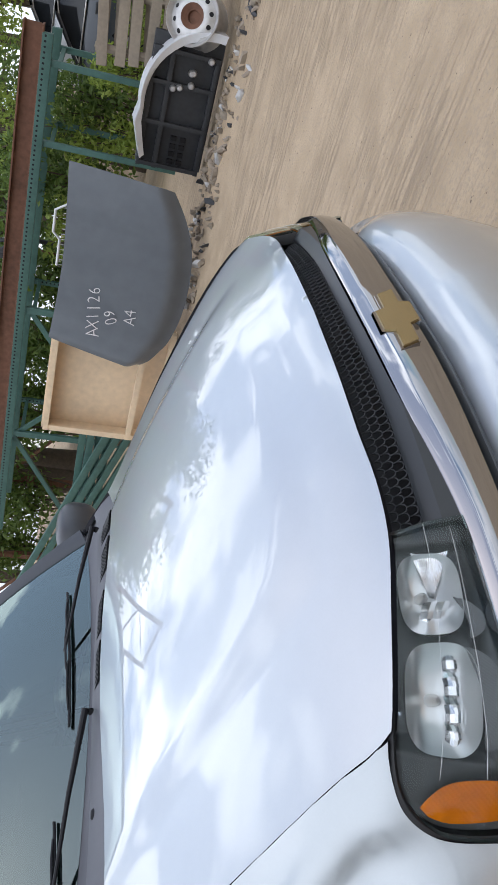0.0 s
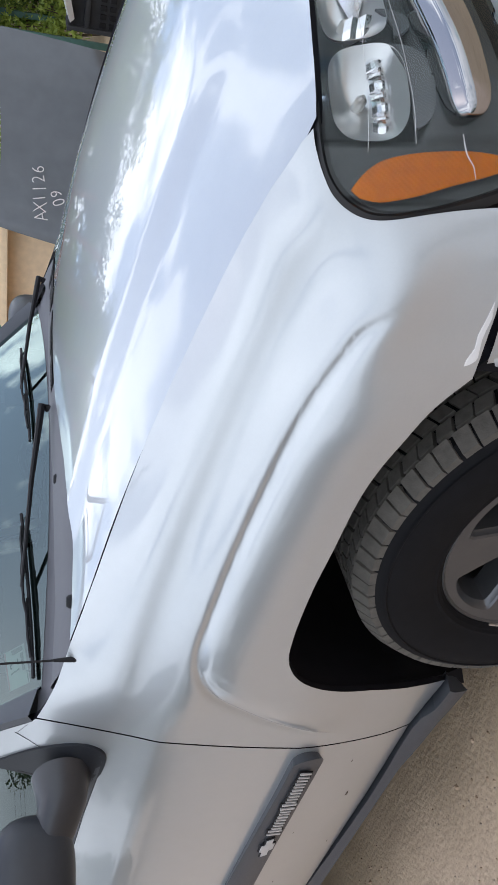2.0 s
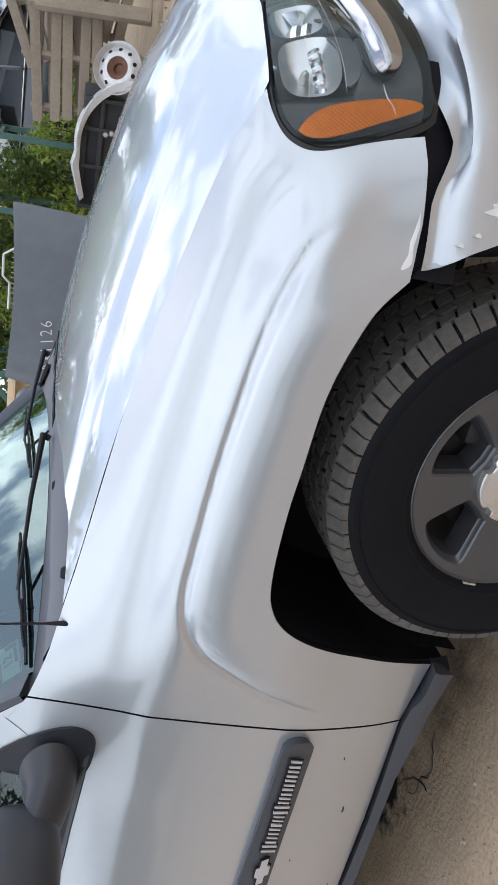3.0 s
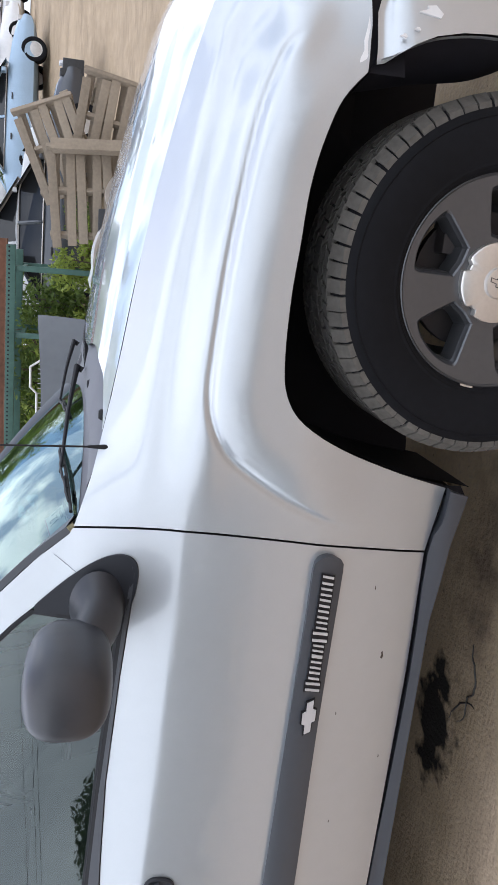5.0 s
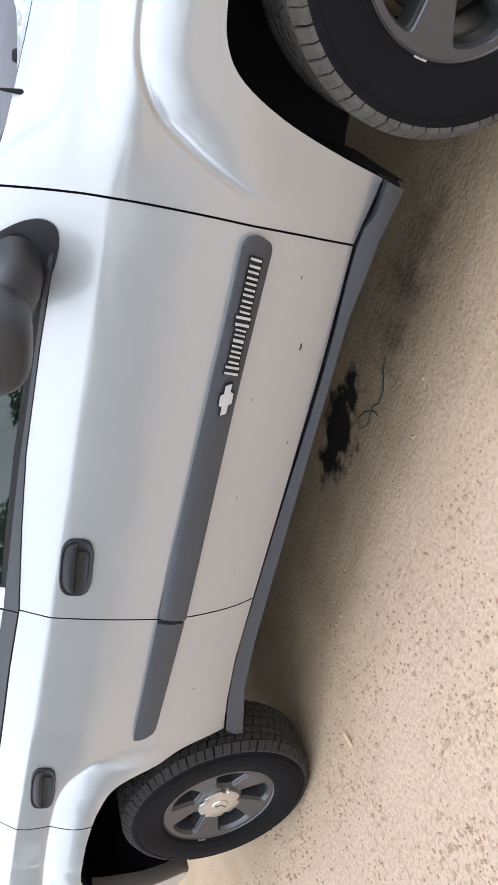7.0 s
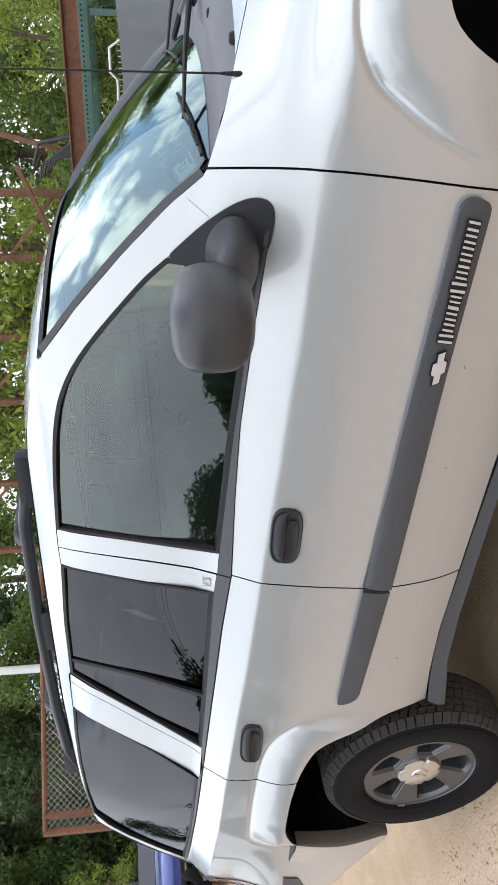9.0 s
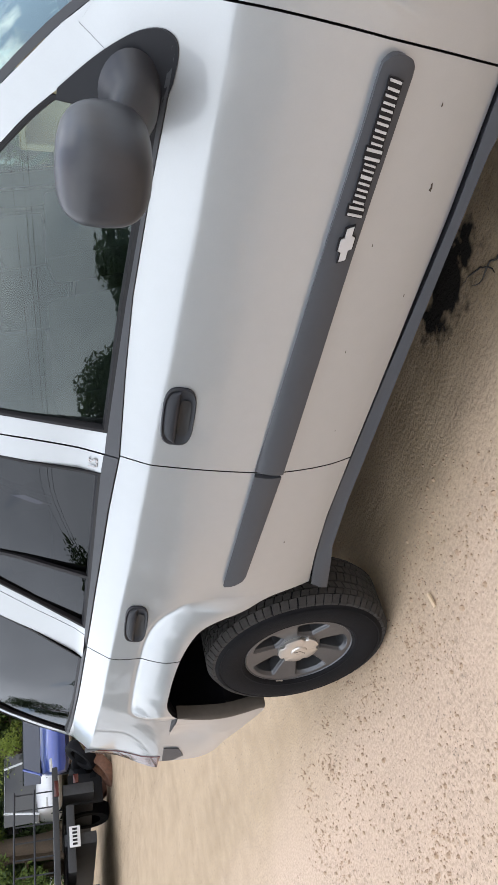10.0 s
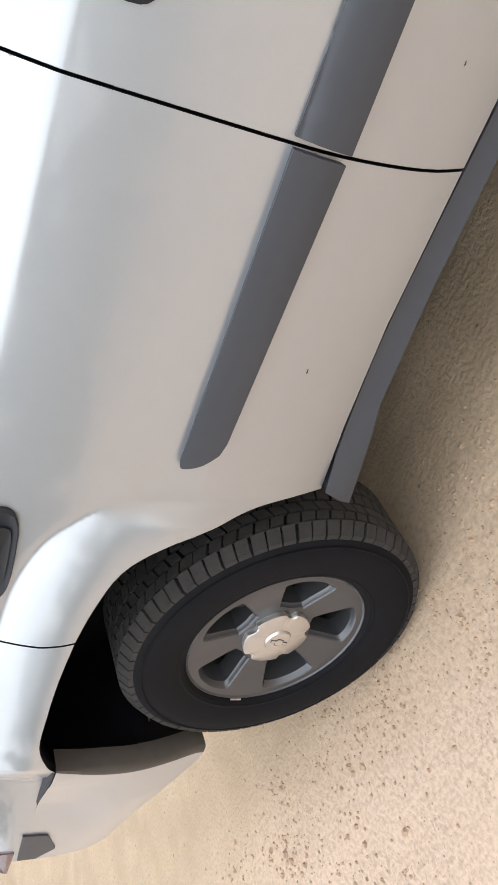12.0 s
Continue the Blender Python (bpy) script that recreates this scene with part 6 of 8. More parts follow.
wiper((-0.375, -0.09, 1.212), 0.105, -0.28, 0.02, -0.715)
wiper((-0.40, 0.60, 1.214), 0.11, 0.50, 0.075, -0.035)
bm = bmesh.new()
tube(bm, [(-0.411, -0.796, 1.165), (-0.411, -0.796, 1.185), (-0.411, -0.796, 1.212)], [0.0065, 0.005, 0.003], 10)
tube(bm, [(-0.411, -0.796, 1.21), (-0.413, -0.796, 1.6), (-0.42, -0.796, 2.02)], [0.0023, 0.0019, 0.0013], 6)
part("antenna", bm, BLACK, car, "thin black whip antenna")
for sg in (-1, 1):
    bm = bmesh.new()
    sec = [(0.026 * math.cos(a), 0.021 * math.sin(a)) for a in [2 * math.pi * k / 12 for k in range(12)]]
    loft(bm, [[(x, sg * 0.575 + a * k, z - 0.038 + b * k) for a, b in sec] for x, z, k in ((-1.46, 1.745, 0.5), (-1.52, 1.758, 0.9), (-1.62, 1.784, 1.0), (-1.75, 1.808, 1.0), (-2.2, 1.815, 1.0), (-2.7, 1.806, 1.0), (-3.0, 1.786, 1.1), (-3.14, 1.752, 1.0), (-3.2, 1.73, 0.5))], close=True)
    rack = part("roof_rail_bar", bm, HANDLEBLACK, car, "black roof-rack rail", smooth=60)
    for x in (-1.58, -2.25, -3.06):
        bm = bmesh.new()
        box(bm, (x, sg * 0.575, 1.740), (0.20, 0.05, 0.06), bevel=0.018)
        part("rail_foot", bm, HANDLEBLACK, rack)
for x in (-1.85, -2.75):
    bm = bmesh.new()
    loft(bm, [[(x + a, y, z - 0.03 + b) for a, b in ((-0.03, 0), (-0.02, 0.014), (0.02, 0.014), (0.03, 0), (0.0, -0.012))] for y, z in ((-0.57, 1.80), (-0.54, 1.835), (-0.3, 1.842), (0, 1.845), (0.3, 1.842), (0.54, 1.835), (0.57, 1.80))], close=True)
    part("cross_bar", bm, HANDLEBLACK, car, "black roof-rack cross bar", smooth=50)
# inspection sticker inside the screen
PAPER = mat("paper", (0.75, 0.80, 0.76), 0.7, spread=0.05)
GREENINK = mat("green_ink", (0.10, 0.20, 0.16), 0.6, spread=0.1)
PINKINK = mat("pink_ink", (0.62, 0.25, 0.27), 0.6, spread=0.1)


def on_sticker(a, b, h):
    """Across the sticker: a along its writing, b up the glass, both 0 to 1."""
    s, y = 0.052 + 0.080 * b + 0.034 * a, -0.712 + 0.092 * a
    return Vector(screen_point(s, y)) + Vector((0.55, 0, 0.8)) * (h - 0.005)


bm = bmesh.new()
prism(bm, [(0, 0), (1, 0), (1, 1), (0, 1)], on_sticker, 0.0008)
sticker = part("sticker", bm, PAPER, screen, "white inspection sticker with a number", smooth=0)
for name, material, quad in (("sticker_band", PINKINK, [(0.02, 0.92), (0.98, 0.92), (0.98, 0.98), (0.02, 0.98)]), ("sticker_band", GREENINK, [(0.02, 0.03), (0.30, 0.03), (0.30, 0.07), (0.02, 0.07)]), ("sticker_bar", GREENINK, [(0.35, 0.12), (0.80, 0.12), (0.80, 0.24), (0.35, 0.24)]), ("sticker_bar", GREENINK, [(0.84, 0.10), (0.96, 0.10), (0.96, 0.62), (0.84, 0.62)])):
    bm = bmesh.new()
    prism(bm, quad, lambda a, b, h: on_sticker(a, b, 0.0008 + h), 0.0006)
    part(name, bm, material, screen, smooth=0)
ex, ey = (on_sticker(1, 0.5, 0) - on_sticker(0, 0.5, 0)).normalized(), (on_sticker(0.5, 1, 0) - on_sticker(0.5, 0, 0)).normalized()
ez = ex.cross(ey).normalized()
lettering("sticker_number", "12", 0.036, Matrix.Translation(on_sticker(0.50, 0.55, 0.0016)) @ Matrix((ex, ez.cross(ex), ez)).transposed().to_4x4(), GREENINK, screen, "dark printed number", 0.0003)

# ---- the yard beyond the car ----
WOOD = mat("old_wood", (0.25, 0.205, 0.155), 0.85, spread=0.3, scale=30, bump=0.3, bscale=120, random_tint=0.5)
PINE = mat("pine", (0.68, 0.53, 0.36), 0.7, spread=0.20, scale=14, bump=0.1, bscale=100, random_tint=0.3)
GREEN = mat("green_steel", (0.055, 0.125, 0.105), 0.5, 0.1, spread=0.25, scale=12)
RUST = mat("rusty_steel", (0.16, 0.075, 0.045), 0.8, spread=0.4, scale=16, bump=0.2, bscale=90)
PANELGREY = mat("faded_grey_paint", (0.118, 0.132, 0.150), 0.42, 0.15, 0.2, spread=0.12, scale=8)
CHALK = mat("white_marker", (0.72, 0.72, 0.74), 0.8, spread=0.1, scale=200)
WHITECAR = mat("white_paint", (0.72, 0.73, 0.75), 0.35, 0.0, 0.6, spread=0.08, scale=10)
DARKPLASTIC = mat("dark_plastic", (0.030, 0.032, 0.036), 0.55, spread=0.3, scale=25)
EARTH = mat("grey_earth", (0.27, 0.22, 0.17), 0.95, spread=0.3, scale=30, bump=0.3, bscale=120)
STEEL = mat("dull_steel", (0.52, 0.51, 0.50), 0.42, 0.7, spread=0.2, scale=20)
BARK = mat("bark", (0.10, 0.075, 0.055), 0.9, spread=0.3, scale=20, bump=0.4, bscale=60)


def leaf_material(name, dark, light):
    m = bpy.data.materials.new(name)
    m.use_nodes = True
    n, l = m.node_tree.nodes, m.node_tree.links
    p = n["Principled BSDF"]
    geo, r = n.new("ShaderNodeNewGeometry"), n.new("ShaderNodeMix")
    r.data_type = "RGBA"
    r.inputs[6].default_value, r.inputs[7].default_value = (*dark, 1), (*light, 1)
    l.new(geo.outputs["Random Per Island"], r.inputs["Factor"])
    l.new(r.outputs[2], p.inputs["Base Color"])
    p.inputs["Roughness"].default_value = 0.6
    tr, ms = n.new("ShaderNodeBsdfTranslucent"), n.new("ShaderNodeMixShader")
    l.new(r.outputs[2], tr.inputs["Color"])
    ms.inputs[0].default_value = 0.4
    l.new(p.outputs[0], ms.inputs[1])
    l.new(tr.outputs[0], ms.inputs[2])
    l.new(ms.outputs[0], n["Material Output"].inputs["Surface"])
    return m


LEAF = leaf_material("leaves", (0.075, 0.125, 0.030), (0.165, 0.24, 0.052))
LEAF_Y = leaf_material("young_leaves", (0.18, 0.25, 0.040), (0.33, 0.41, 0.08))
LEAF_D = leaf_material("dark_leaves", (0.035, 0.065, 0.020), (0.085, 0.135, 0.045))


def leaves_mesh(name, clumps, per, size, seed):
    """Many small folded leaves round clump centres of (x, y, z, radius)."""
    rng = np.random.default_rng(seed)
    vs, fs = [], []
    for cx, cy, cz, r in clumps:
        n = int(per * r * r * 4)
        d = rng.normal(size=(n, 3))
        d /= np.linalg.norm(d, axis=1)[:, None]
        c = np.array((cx, cy, cz)) + d * (r * rng.uniform(0.35, 1.0, (n, 1)) ** 0.7) * np.array((1, 1, 0.8))
        a = rng.normal(size=(n, 3))
        a /= np.linalg.norm(a, axis=1)[:, None]
        b = np.cross(a, rng.normal(size=(n, 3)))
        b /= np.linalg.norm(b, axis=1)[:, None]
        s = size * rng.uniform(0.6, 1.3, (n, 1))
        nn = np.cross(a, b)
        for q in (c - a * s, c + b * s * 0.45 + nn * s * 0.15, c + a * s, c - b * s * 0.45 + nn * s * 0.15):
            vs.append(q)
    if not vs:
        return None
    blocks, base = [], 0
    out = []
    for i in range(0, len(vs), 4):
        q = np.stack(vs[i:i + 4], axis=1).reshape(-1, 3)
        out.append(q)
        n = len(q) // 4
        blocks += [(base + 4 * k, base + 4 * k + 1, base + 4 * k + 2, base + 4 * k + 3) for k in range(n)]
        base += len(q)
    me = bpy.data.meshes.new(name)
    me.from_pydata(np.concatenate(out).tolist(), [], blocks)
    return me


def tree(name, label, category, h, spread, seed, material, leaf=0.09, per=55, low=0.25, group=""):
    """A tapered trunk with limbs and a crown of leaf clumps."""
    rng = random.Random(seed)
    t = holder(name, label, category, group)
    bm = bmesh.new()
    lean = (rng.uniform(-0.3, 0.3), rng.uniform(-0.3, 0.3))
    tube(bm, [(lean[0] * k * k, lean[1] * k * k, -0.3 + (h * 0.8 + 0.3) * k) for k in (0, 0.25, 0.5, 0.75, 1)], [0.035 * h * (1 - 0.85 * k) for k in (0, 0.25, 0.5, 0.75, 1)], 8)
    clumps = []
    for i in range(int(9 + h * 1.6)):
        k = rng.uniform(low, 1.0)
        a, reach = rng.uniform(0, 6.28), spread * rng.uniform(0.4, 1.0) * (1.15 - 0.75 * k if k > 0.4 else 0.85)
        p = Vector((lean[0] * k * k, lean[1] * k * k, h * 0.78 * k))
        q = p + Vector((math.cos(a) * reach, math.sin(a) * reach, h * rng.uniform(0.04, 0.20)))
        tube(bm, [p, p.lerp(q, 0.5) + Vector((0, 0, 0.05 * h * rng.random())), q], [0.012 * h * (1.1 - k) + 0.01, 0.008 * h * (1.1 - k) + 0.007, 0.005], 5)
        for j in range(3):
            w = p.lerp(q, rng.uniform(0.45, 1.1))
            clumps.append((w.x + rng.uniform(-0.3, 0.3), w.y + rng.uniform(-0.3, 0.3), w.z + rng.uniform(-0.2, 0.3), spread * rng.uniform(0.16, 0.34)))
    part("trunk", bm, BARK, t, smooth=60)
    me = leaves_mesh("crown", clumps, per, leaf, seed)
    add_part("crown", me, material, t)
    return t


def bush(name, label, h, w, seed, material, leaf=0.06, per=120):
    rng = random.Random(seed)
    t = holder(name, label, "bush", "bushes behind the rack")
    bm = bmesh.new()
    clumps = []
    for i in range(9):
        a, r = rng.uniform(0, 6.28), w * rng.uniform(0.1, 0.9)
        q = Vector((math.cos(a) * r, math.sin(a) * r * 0.6, h * rng.uniform(0.35, 1.0)))
        tube(bm, [(0.1 * math.cos(a), 0.1 * math.sin(a), -0.1), q * 0.55, q], [0.022, 0.014, 0.006], 5)
        for j in range(3):
            s = rng.uniform(0.4, 1.0)
            clumps.append((q.x * s + rng.uniform(-0.2, 0.2), q.y * s, q.z * s, w * rng.uniform(0.22, 0.42)))
    part("stem", bm, BARK, t, smooth=60)
    add_part("crown", leaves_mesh("crown", clumps, per, leaf, seed), material, t)
    return t


def stand(ob, x, y, turn=0, s=1.0, dz=0.0):
    ob.matrix_world = pose(x, y, ground_z(x, y) + dz, 0, 0, turn) @ Matrix.Diagonal((s, s, s, 1))
    return ob


def again(ob, x, y, turn=0, s=1.0):
    return copy_thing(ob, pose(x, y, ground_z(x, y), 0, 0, turn) @ Matrix.Diagonal((s / ob.scale.x, s / ob.scale.y, s / ob.scale.z, 1)))


rowg = "trees round the yard"
ta = stand(tree("tree", "leafy green deciduous tree behind the steel rack", "tree", 7.5, 2.7, 3, LEAF, group=rowg), -2.6, 12.5, s=0.6)
tb = stand(tree("tree", "bright yellow-green young tree by the fence", "tree", 6.0, 2.2, 8, LEAF_Y, leaf=0.08, group=rowg), -5.6, 11.2, s=0.9)
td = stand(tree("tree", "dense dark green tree at the end of the yard", "tree", 8.0, 3.2, 41, LEAF_D, leaf=0.13, per=75, low=0.05, group=rowg), -29, 9.5)
tc = stand(tree("tree", "tall dark green tree with sky gaps", "tree", 11.0, 3.4, 15, LEAF_D, leaf=0.12, per=34, group=rowg), -22, 12, s=0.85)
for o, x, y, r, s in ((ta, 0.4, 31.0, 80, 0.9), (tb, -1.6, 19.0, 50, 0.95), (tb, -3.6, 16.5, 160, 0.95), (ta, -0.2, 22.5, 260, 0.8), (tb, -3.0, 21.5, 10, 1.1), (td, -5.5, 18.0, 100, 0.6), (ta, -7.5, 13.8, 140, 1.05), (tb, -8.8, 11.6, 60, 1.2), (tb, -2.2, 10.6, 200, 0.55), (ta, -11.5, 14.0, 250, 1.0), (ta, -4.6, 13.6, 30, 0.75), (ta, 6.5, 36, 300, 1.0), (ta, -9.8, 12.2, 10, 1.0), (tb, -6.8, 10.9, 110, 1.0),
                      (tc, -27, 6.5, 90, 0.9), (tc, -18.5, 15.5, 200, 0.8), (tc, -31, 15, 20, 1.0), (tc, -33, 1.5, 310, 0.9), (tc, -25, 20, 130, 0.95), (tc, -30, -6, 70, 0.8), (ta, -14.5, 13.5, 50, 0.9), (ta, -17.5, 11.5, 170, 0.8), (ta, -24, 3.5, 70, 0.8), (ta, -29, 10, 0, 1.0), (tc, -38, 16, 20, 1.25), (tc, -36, 9, 140, 1.2), (ta, -31, 12.5, 60, 1.1), (tc, -44, 22, 250, 1.4), (ta, -28, 6.5, 220, 0.95), (tc, -40, 5, 80, 1.25), (ta, -33, 7.5, 300, 1.1), (tb, -24.5, 8.4, 30, 0.6), (td, -7, -15.5, 40, 0.76), (td, -11, -15.8, 140, 0.92), (td, -4, -15.8, 220, 0.70), (td, -15.5, -15.5, 10, 1.0), (td, -0.5, -16.2, 330, 0.64), (td, 4, -16.8, 80, 0.68), (td, -20, -13.5, 190, 1.05), (td, -24.5, -9, 290, 0.74), (td, -31, 12.5, 60, 1.1), (td, -33, 6, 170, 1.0), (td, -36, 16, 250, 1.3), (td, -27, 14, 30, 1.0), (td, -38, 10, 100, 1.4), (td, -30, 3, 200, 0.9), (td, -24, 12.5, 300, 0.8), (td, -20.5, 11, 120, 0.7), (td, -44, 13, 20, 1.6),
                      (ta, -8.6, -15, 10, 0.50), (ta, -2, -16, 120, 0.46), (ta, -13, -15, 220, 0.60), (ta, 5, -16.5, 320, 0.45), (tc, -18, -11, 45, 0.62), (tc, 12, -17, 60, 0.45), (tc, -26, -14, 150, 0.79)):
    again(o, x, y, r, s)
ba = stand(bush("bush", "dense green bush with small leaves", 1.9, 1.2, 21, LEAF), -1.2, 9.2, s=0.85)
bb = stand(bush("bush", "low yellow-green leafy shrub", 1.5, 0.9, 34, LEAF_Y), 0.0, 8.5, s=0.5)
for o, x, y, r, s in ((ba, -2.2, 9.3, 60, 1.0), (ba, 0.1, 9.6, 140, 0.42), (ba, -3.6, 9.6, 220, 1.1), (ba, -5.0, 9.4, 300, 1.05), (bb, -0.5, 8.7, 100, 0.7), (bb, -1.4, 8.9, 30, 0.8), (bb, -3.0, 8.9, 200, 0.9), (ba, -6.6, 9.8, 20, 1.1), (ba, -8.4, 10.0, 170, 1.2), (ba, -10.5, 10.5, 80, 1.2)):
    again(o, x, y, r, s)

# green rack with a rusty beam on it
rack_thing = holder("steel_rack", "green perforated steel racking frame with struts", "rack")
RY = 8.0


def beam(name, a, b, w, h, material, parent, holes=False, label=""):
    a, b = Vector(a), Vector(b)
    d = b - a
    m = Matrix.Translation((a + b) / 2) @ d.to_track_quat("X", "Z").to_matrix().to_4x4()
    bm = bmesh.new()
    box(bm, (0, 0, 0), (d.length, w, h), m, 0.006)
    ob = part(name, bm, material, parent, label, smooth=30)
    if holes:
        bm = bmesh.new()
        n, out = int(d.length / 0.055), 1 if (m.to_3x3() @ Vector((0, 1, 0))).y < 0 else -1
        for k in range(n):
            r = bmesh.ops.create_circle(bm, cap_ends=True, segments=8, radius=0.013, matrix=m @ Matrix.Translation((-d.length / 2 + (k + 0.5) * 0.055, out * (w / 2 + 0.0015), h * 0.18)) @ Matrix.Rotation(radians(90), 4, "X"))
        tagged(part("perforation", bm, BLACK, ob, "row of small holes", smooth=0), "rows of dark punched holes", kind="stuff")
    return ob


beam("top_beam", (-0.27, RY, 1.945), (-7.5, RY, 1.99), 0.08, 0.115, GREEN, rack_thing, True)
beam("top_beam", (-0.35, RY + 0.9, 1.90), (-7.5, RY + 0.9, 1.96), 0.08, 0.115, GREEN, rack_thing)
for x in (-0.56, -1.42, -3.58, -5.6):
    g0 = ground_z(x, RY) - 0.05
    beam("strut", (x, RY + 0.02, 1.90), (x, RY + 0.02, g0), 0.05, 0.07 if x > -3 else 0.09, GREEN, rack_thing)
    beam("strut", (x, RY + 0.9, 1.90), (x, RY + 0.9, g0), 0.05, 0.07, GREEN, rack_thing, x < -3)
    beam("cross_tie", (x, RY, 1.80), (x, RY + 0.9, 1.80), 0.04, 0.05, GREEN, rack_thing)
for x0, z0, x1, z1 in ((-3.6, 1.85, -4.6, 1.10), (-5.6, 1.85, -4.75, 1.0), (-5.7, 1.9, -7.3, 0.9)):
    beam("brace", (x0, RY + 0.05, z0), (x1, RY + 0.05, z1), 0.04, 0.07, GREEN, rack_thing)
ib = holder("rusty_beam", "long rusty steel I-beam laid on the rack", "beam")
for dz, w, h in ((0.0, 0.16, 0.02), (0.10, 0.02, 0.20), (0.20, 0.16, 0.02)):
    beam("flange" if w > 0.1 else "web", (-0.2, RY + 0.05, 2.00 + dz), (-9.5, RY + 0.05, 2.08 + dz), w, h, RUST, ib)
# tall upright frames of the racking, posts laced with diagonals
for x, wide, top in ((-4.3, 1.1, 4.9), (-6.9, 1.4, 6.7), (-10.3, 1.9, 9.0)):
    up = holder("rack_upright", "tall steel racking upright laced with diagonals", "rack", "racking uprights")
    y = 10.2
    for d in (0.0, wide):
        g0 = ground_z(x - d, y) - 0.05
        beam("post", (x - d, y, g0), (x - d, y, top), 0.10, 0.11, RUST, up)
    z, k = g0 + 0.5, 0
    while z < top - 0.2:
        z1 = min(top - 0.05, z + wide * 0.8)
        beam("lacing", (x - wide * (k % 2), y, z), (x - wide * (1 - k % 2), y, z1), 0.045, 0.055, RUST, up)
        z, k = z1, k + 1
    beam("lacing", (x, y, top - 0.06), (x - wide, y, top - 0.06), 0.05, 0.07, RUST, up)
# stacked rack beams
pile = holder("beam_stack", "stack of green steel rack beams", "beam")
rng = random.Random(5)
for k in range(7):
    z = 0.62 + 0.105 * (k % 4) + 0.02
    y0 = 6.6 + 0.14 * (k // 4)
    beam("beam", (-4.35, y0 + rng.uniform(-0.03, 0.03), z + 0.05), (-6.9, y0 + rng.uniform(-0.03, 0.03), z + rng.uniform(0.0, 0.04)), 0.06, 0.085, GREEN, pile)
for k in range(4):
    beam("beam", (-4.3, 6.45, 0.72 - 0.13 * k), (-7.2, 6.5, 1.60 - 0.13 * k), 0.06, 0.085, GREEN, pile)
beam("bearer", (-4.5, 6.6, 0.45), (-4.5, 7.0, 0.45), 0.1, 0.40, WOOD, pile)
beam("bearer", (-6.6, 6.6, 0.45), (-6.6, 7.0, 0.45), 0.1, 0.40, WOOD, pile)

# loose bonnet panel with a marked stock number
panel = holder("loose_hood", "loose dark grey car hood with white marker writing", "car part")
bm = bmesh.new()


def panel_pt(u, v):
    """u across from -1 to 1, v down from 0 at the top edge to 1."""
    half = 0.915 + 0.065 * v**0.7 - 0.03 * ramp(0.85, 1.0, v)
    x = -1.815 - 0.10 * v + u * half
    z = 1.54 - 0.05 * (1 - abs(u) ** 1.6) * (1 - v) - 1.29 * v * (1 - 0.24 * abs(u) ** 2.5)
    y = 5.86 - 0.16 * v - 0.06 * (1 - u * u) + 0.10 * ramp(0.82, 1.0, v) + 0.05 * ramp(0.90, 1.0, abs(u)) - 0.02 * ramp(0.05, -0.05, abs(abs(u) - 0.62) - 0.08)
    return Vector((x, y, z))


vv = [0, 0.01, 0.03, 0.06] + [0.06 + 0.94 * k / 22 for k in range(1, 23)]
rows = [[panel_pt(-1 + 2 * k / 40, v) for k in range(41)] for v in vv]
loft(bm, [[p + Vector((0, 0.03, -0.012)) for p in rows[0]]] + rows + [[p + Vector((0, 0.03, 0.0)) for p in rows[-1]]])
part("skin", bm, PANELGREY, panel, smooth=60)
bm = bmesh.new()
for u in (-0.6, 0.0, 0.6):
    tube(bm, [panel_pt(u, 0.1) + Vector((0, 0.035, 0)), panel_pt(u, 0.5) + Vector((0, 0.035, 0)), panel_pt(u, 0.95) + Vector((0, 0.035, 0))], 0.03, 6)
part("rib", bm, DARKPLASTIC, panel)
TILTP = math.atan2(0.22, 1.36)
rng_mark = random.Random(5)
for text, x, z, size, skew in (("AX1126", -2.30, 1.14, 0.185, 5), ("09", -2.30, 0.96, 0.17, 12), ("A4", -2.23, 0.77, 0.17, 4)):
    v = (1.54 - z) / 1.29
    u = (x + 1.87) / 0.95
    slant = rng_mark.uniform(-3, 3)
    for k, ch in enumerate(text):
        along_x = (k - (len(text) - 1) / 2) * size * 0.51
        lettering("marking", ch, size * rng_mark.uniform(0.92, 1.08), Matrix.Translation(panel_pt(u, v) + Vector((0, -0.030, 0))) @ Matrix.Rotation(radians(90) + TILTP, 4, "X") @ Matrix.Rotation(radians(skew + slant), 4, "Z") @ Matrix.Translation((along_x, rng_mark.uniform(-0.006, 0.006), 0)) @ Matrix.Rotation(radians(rng_mark.uniform(-8, 8)), 4, "Z") @ Matrix.Diagonal((0.88, 1, 1, 1)), CHALK, panel, "white marker character", 0.0006)

# wooden crate behind it
crate = holder("wooden_crate", "open pale pine crate lying on its side", "crate")


def board(a, b, w, t, material, parent, name="board"):
    a, b = Vector(a), Vector(b)
    d = b - a
    bm = bmesh.new()
    box(bm, (0, 0, 0), (d.length, w, t), Matrix.Translation((a + b) / 2) @ d.to_track_quat("X", "Z").to_matrix().to_4x4(), 0.004)
    return part(name, bm, material, parent, smooth=30)


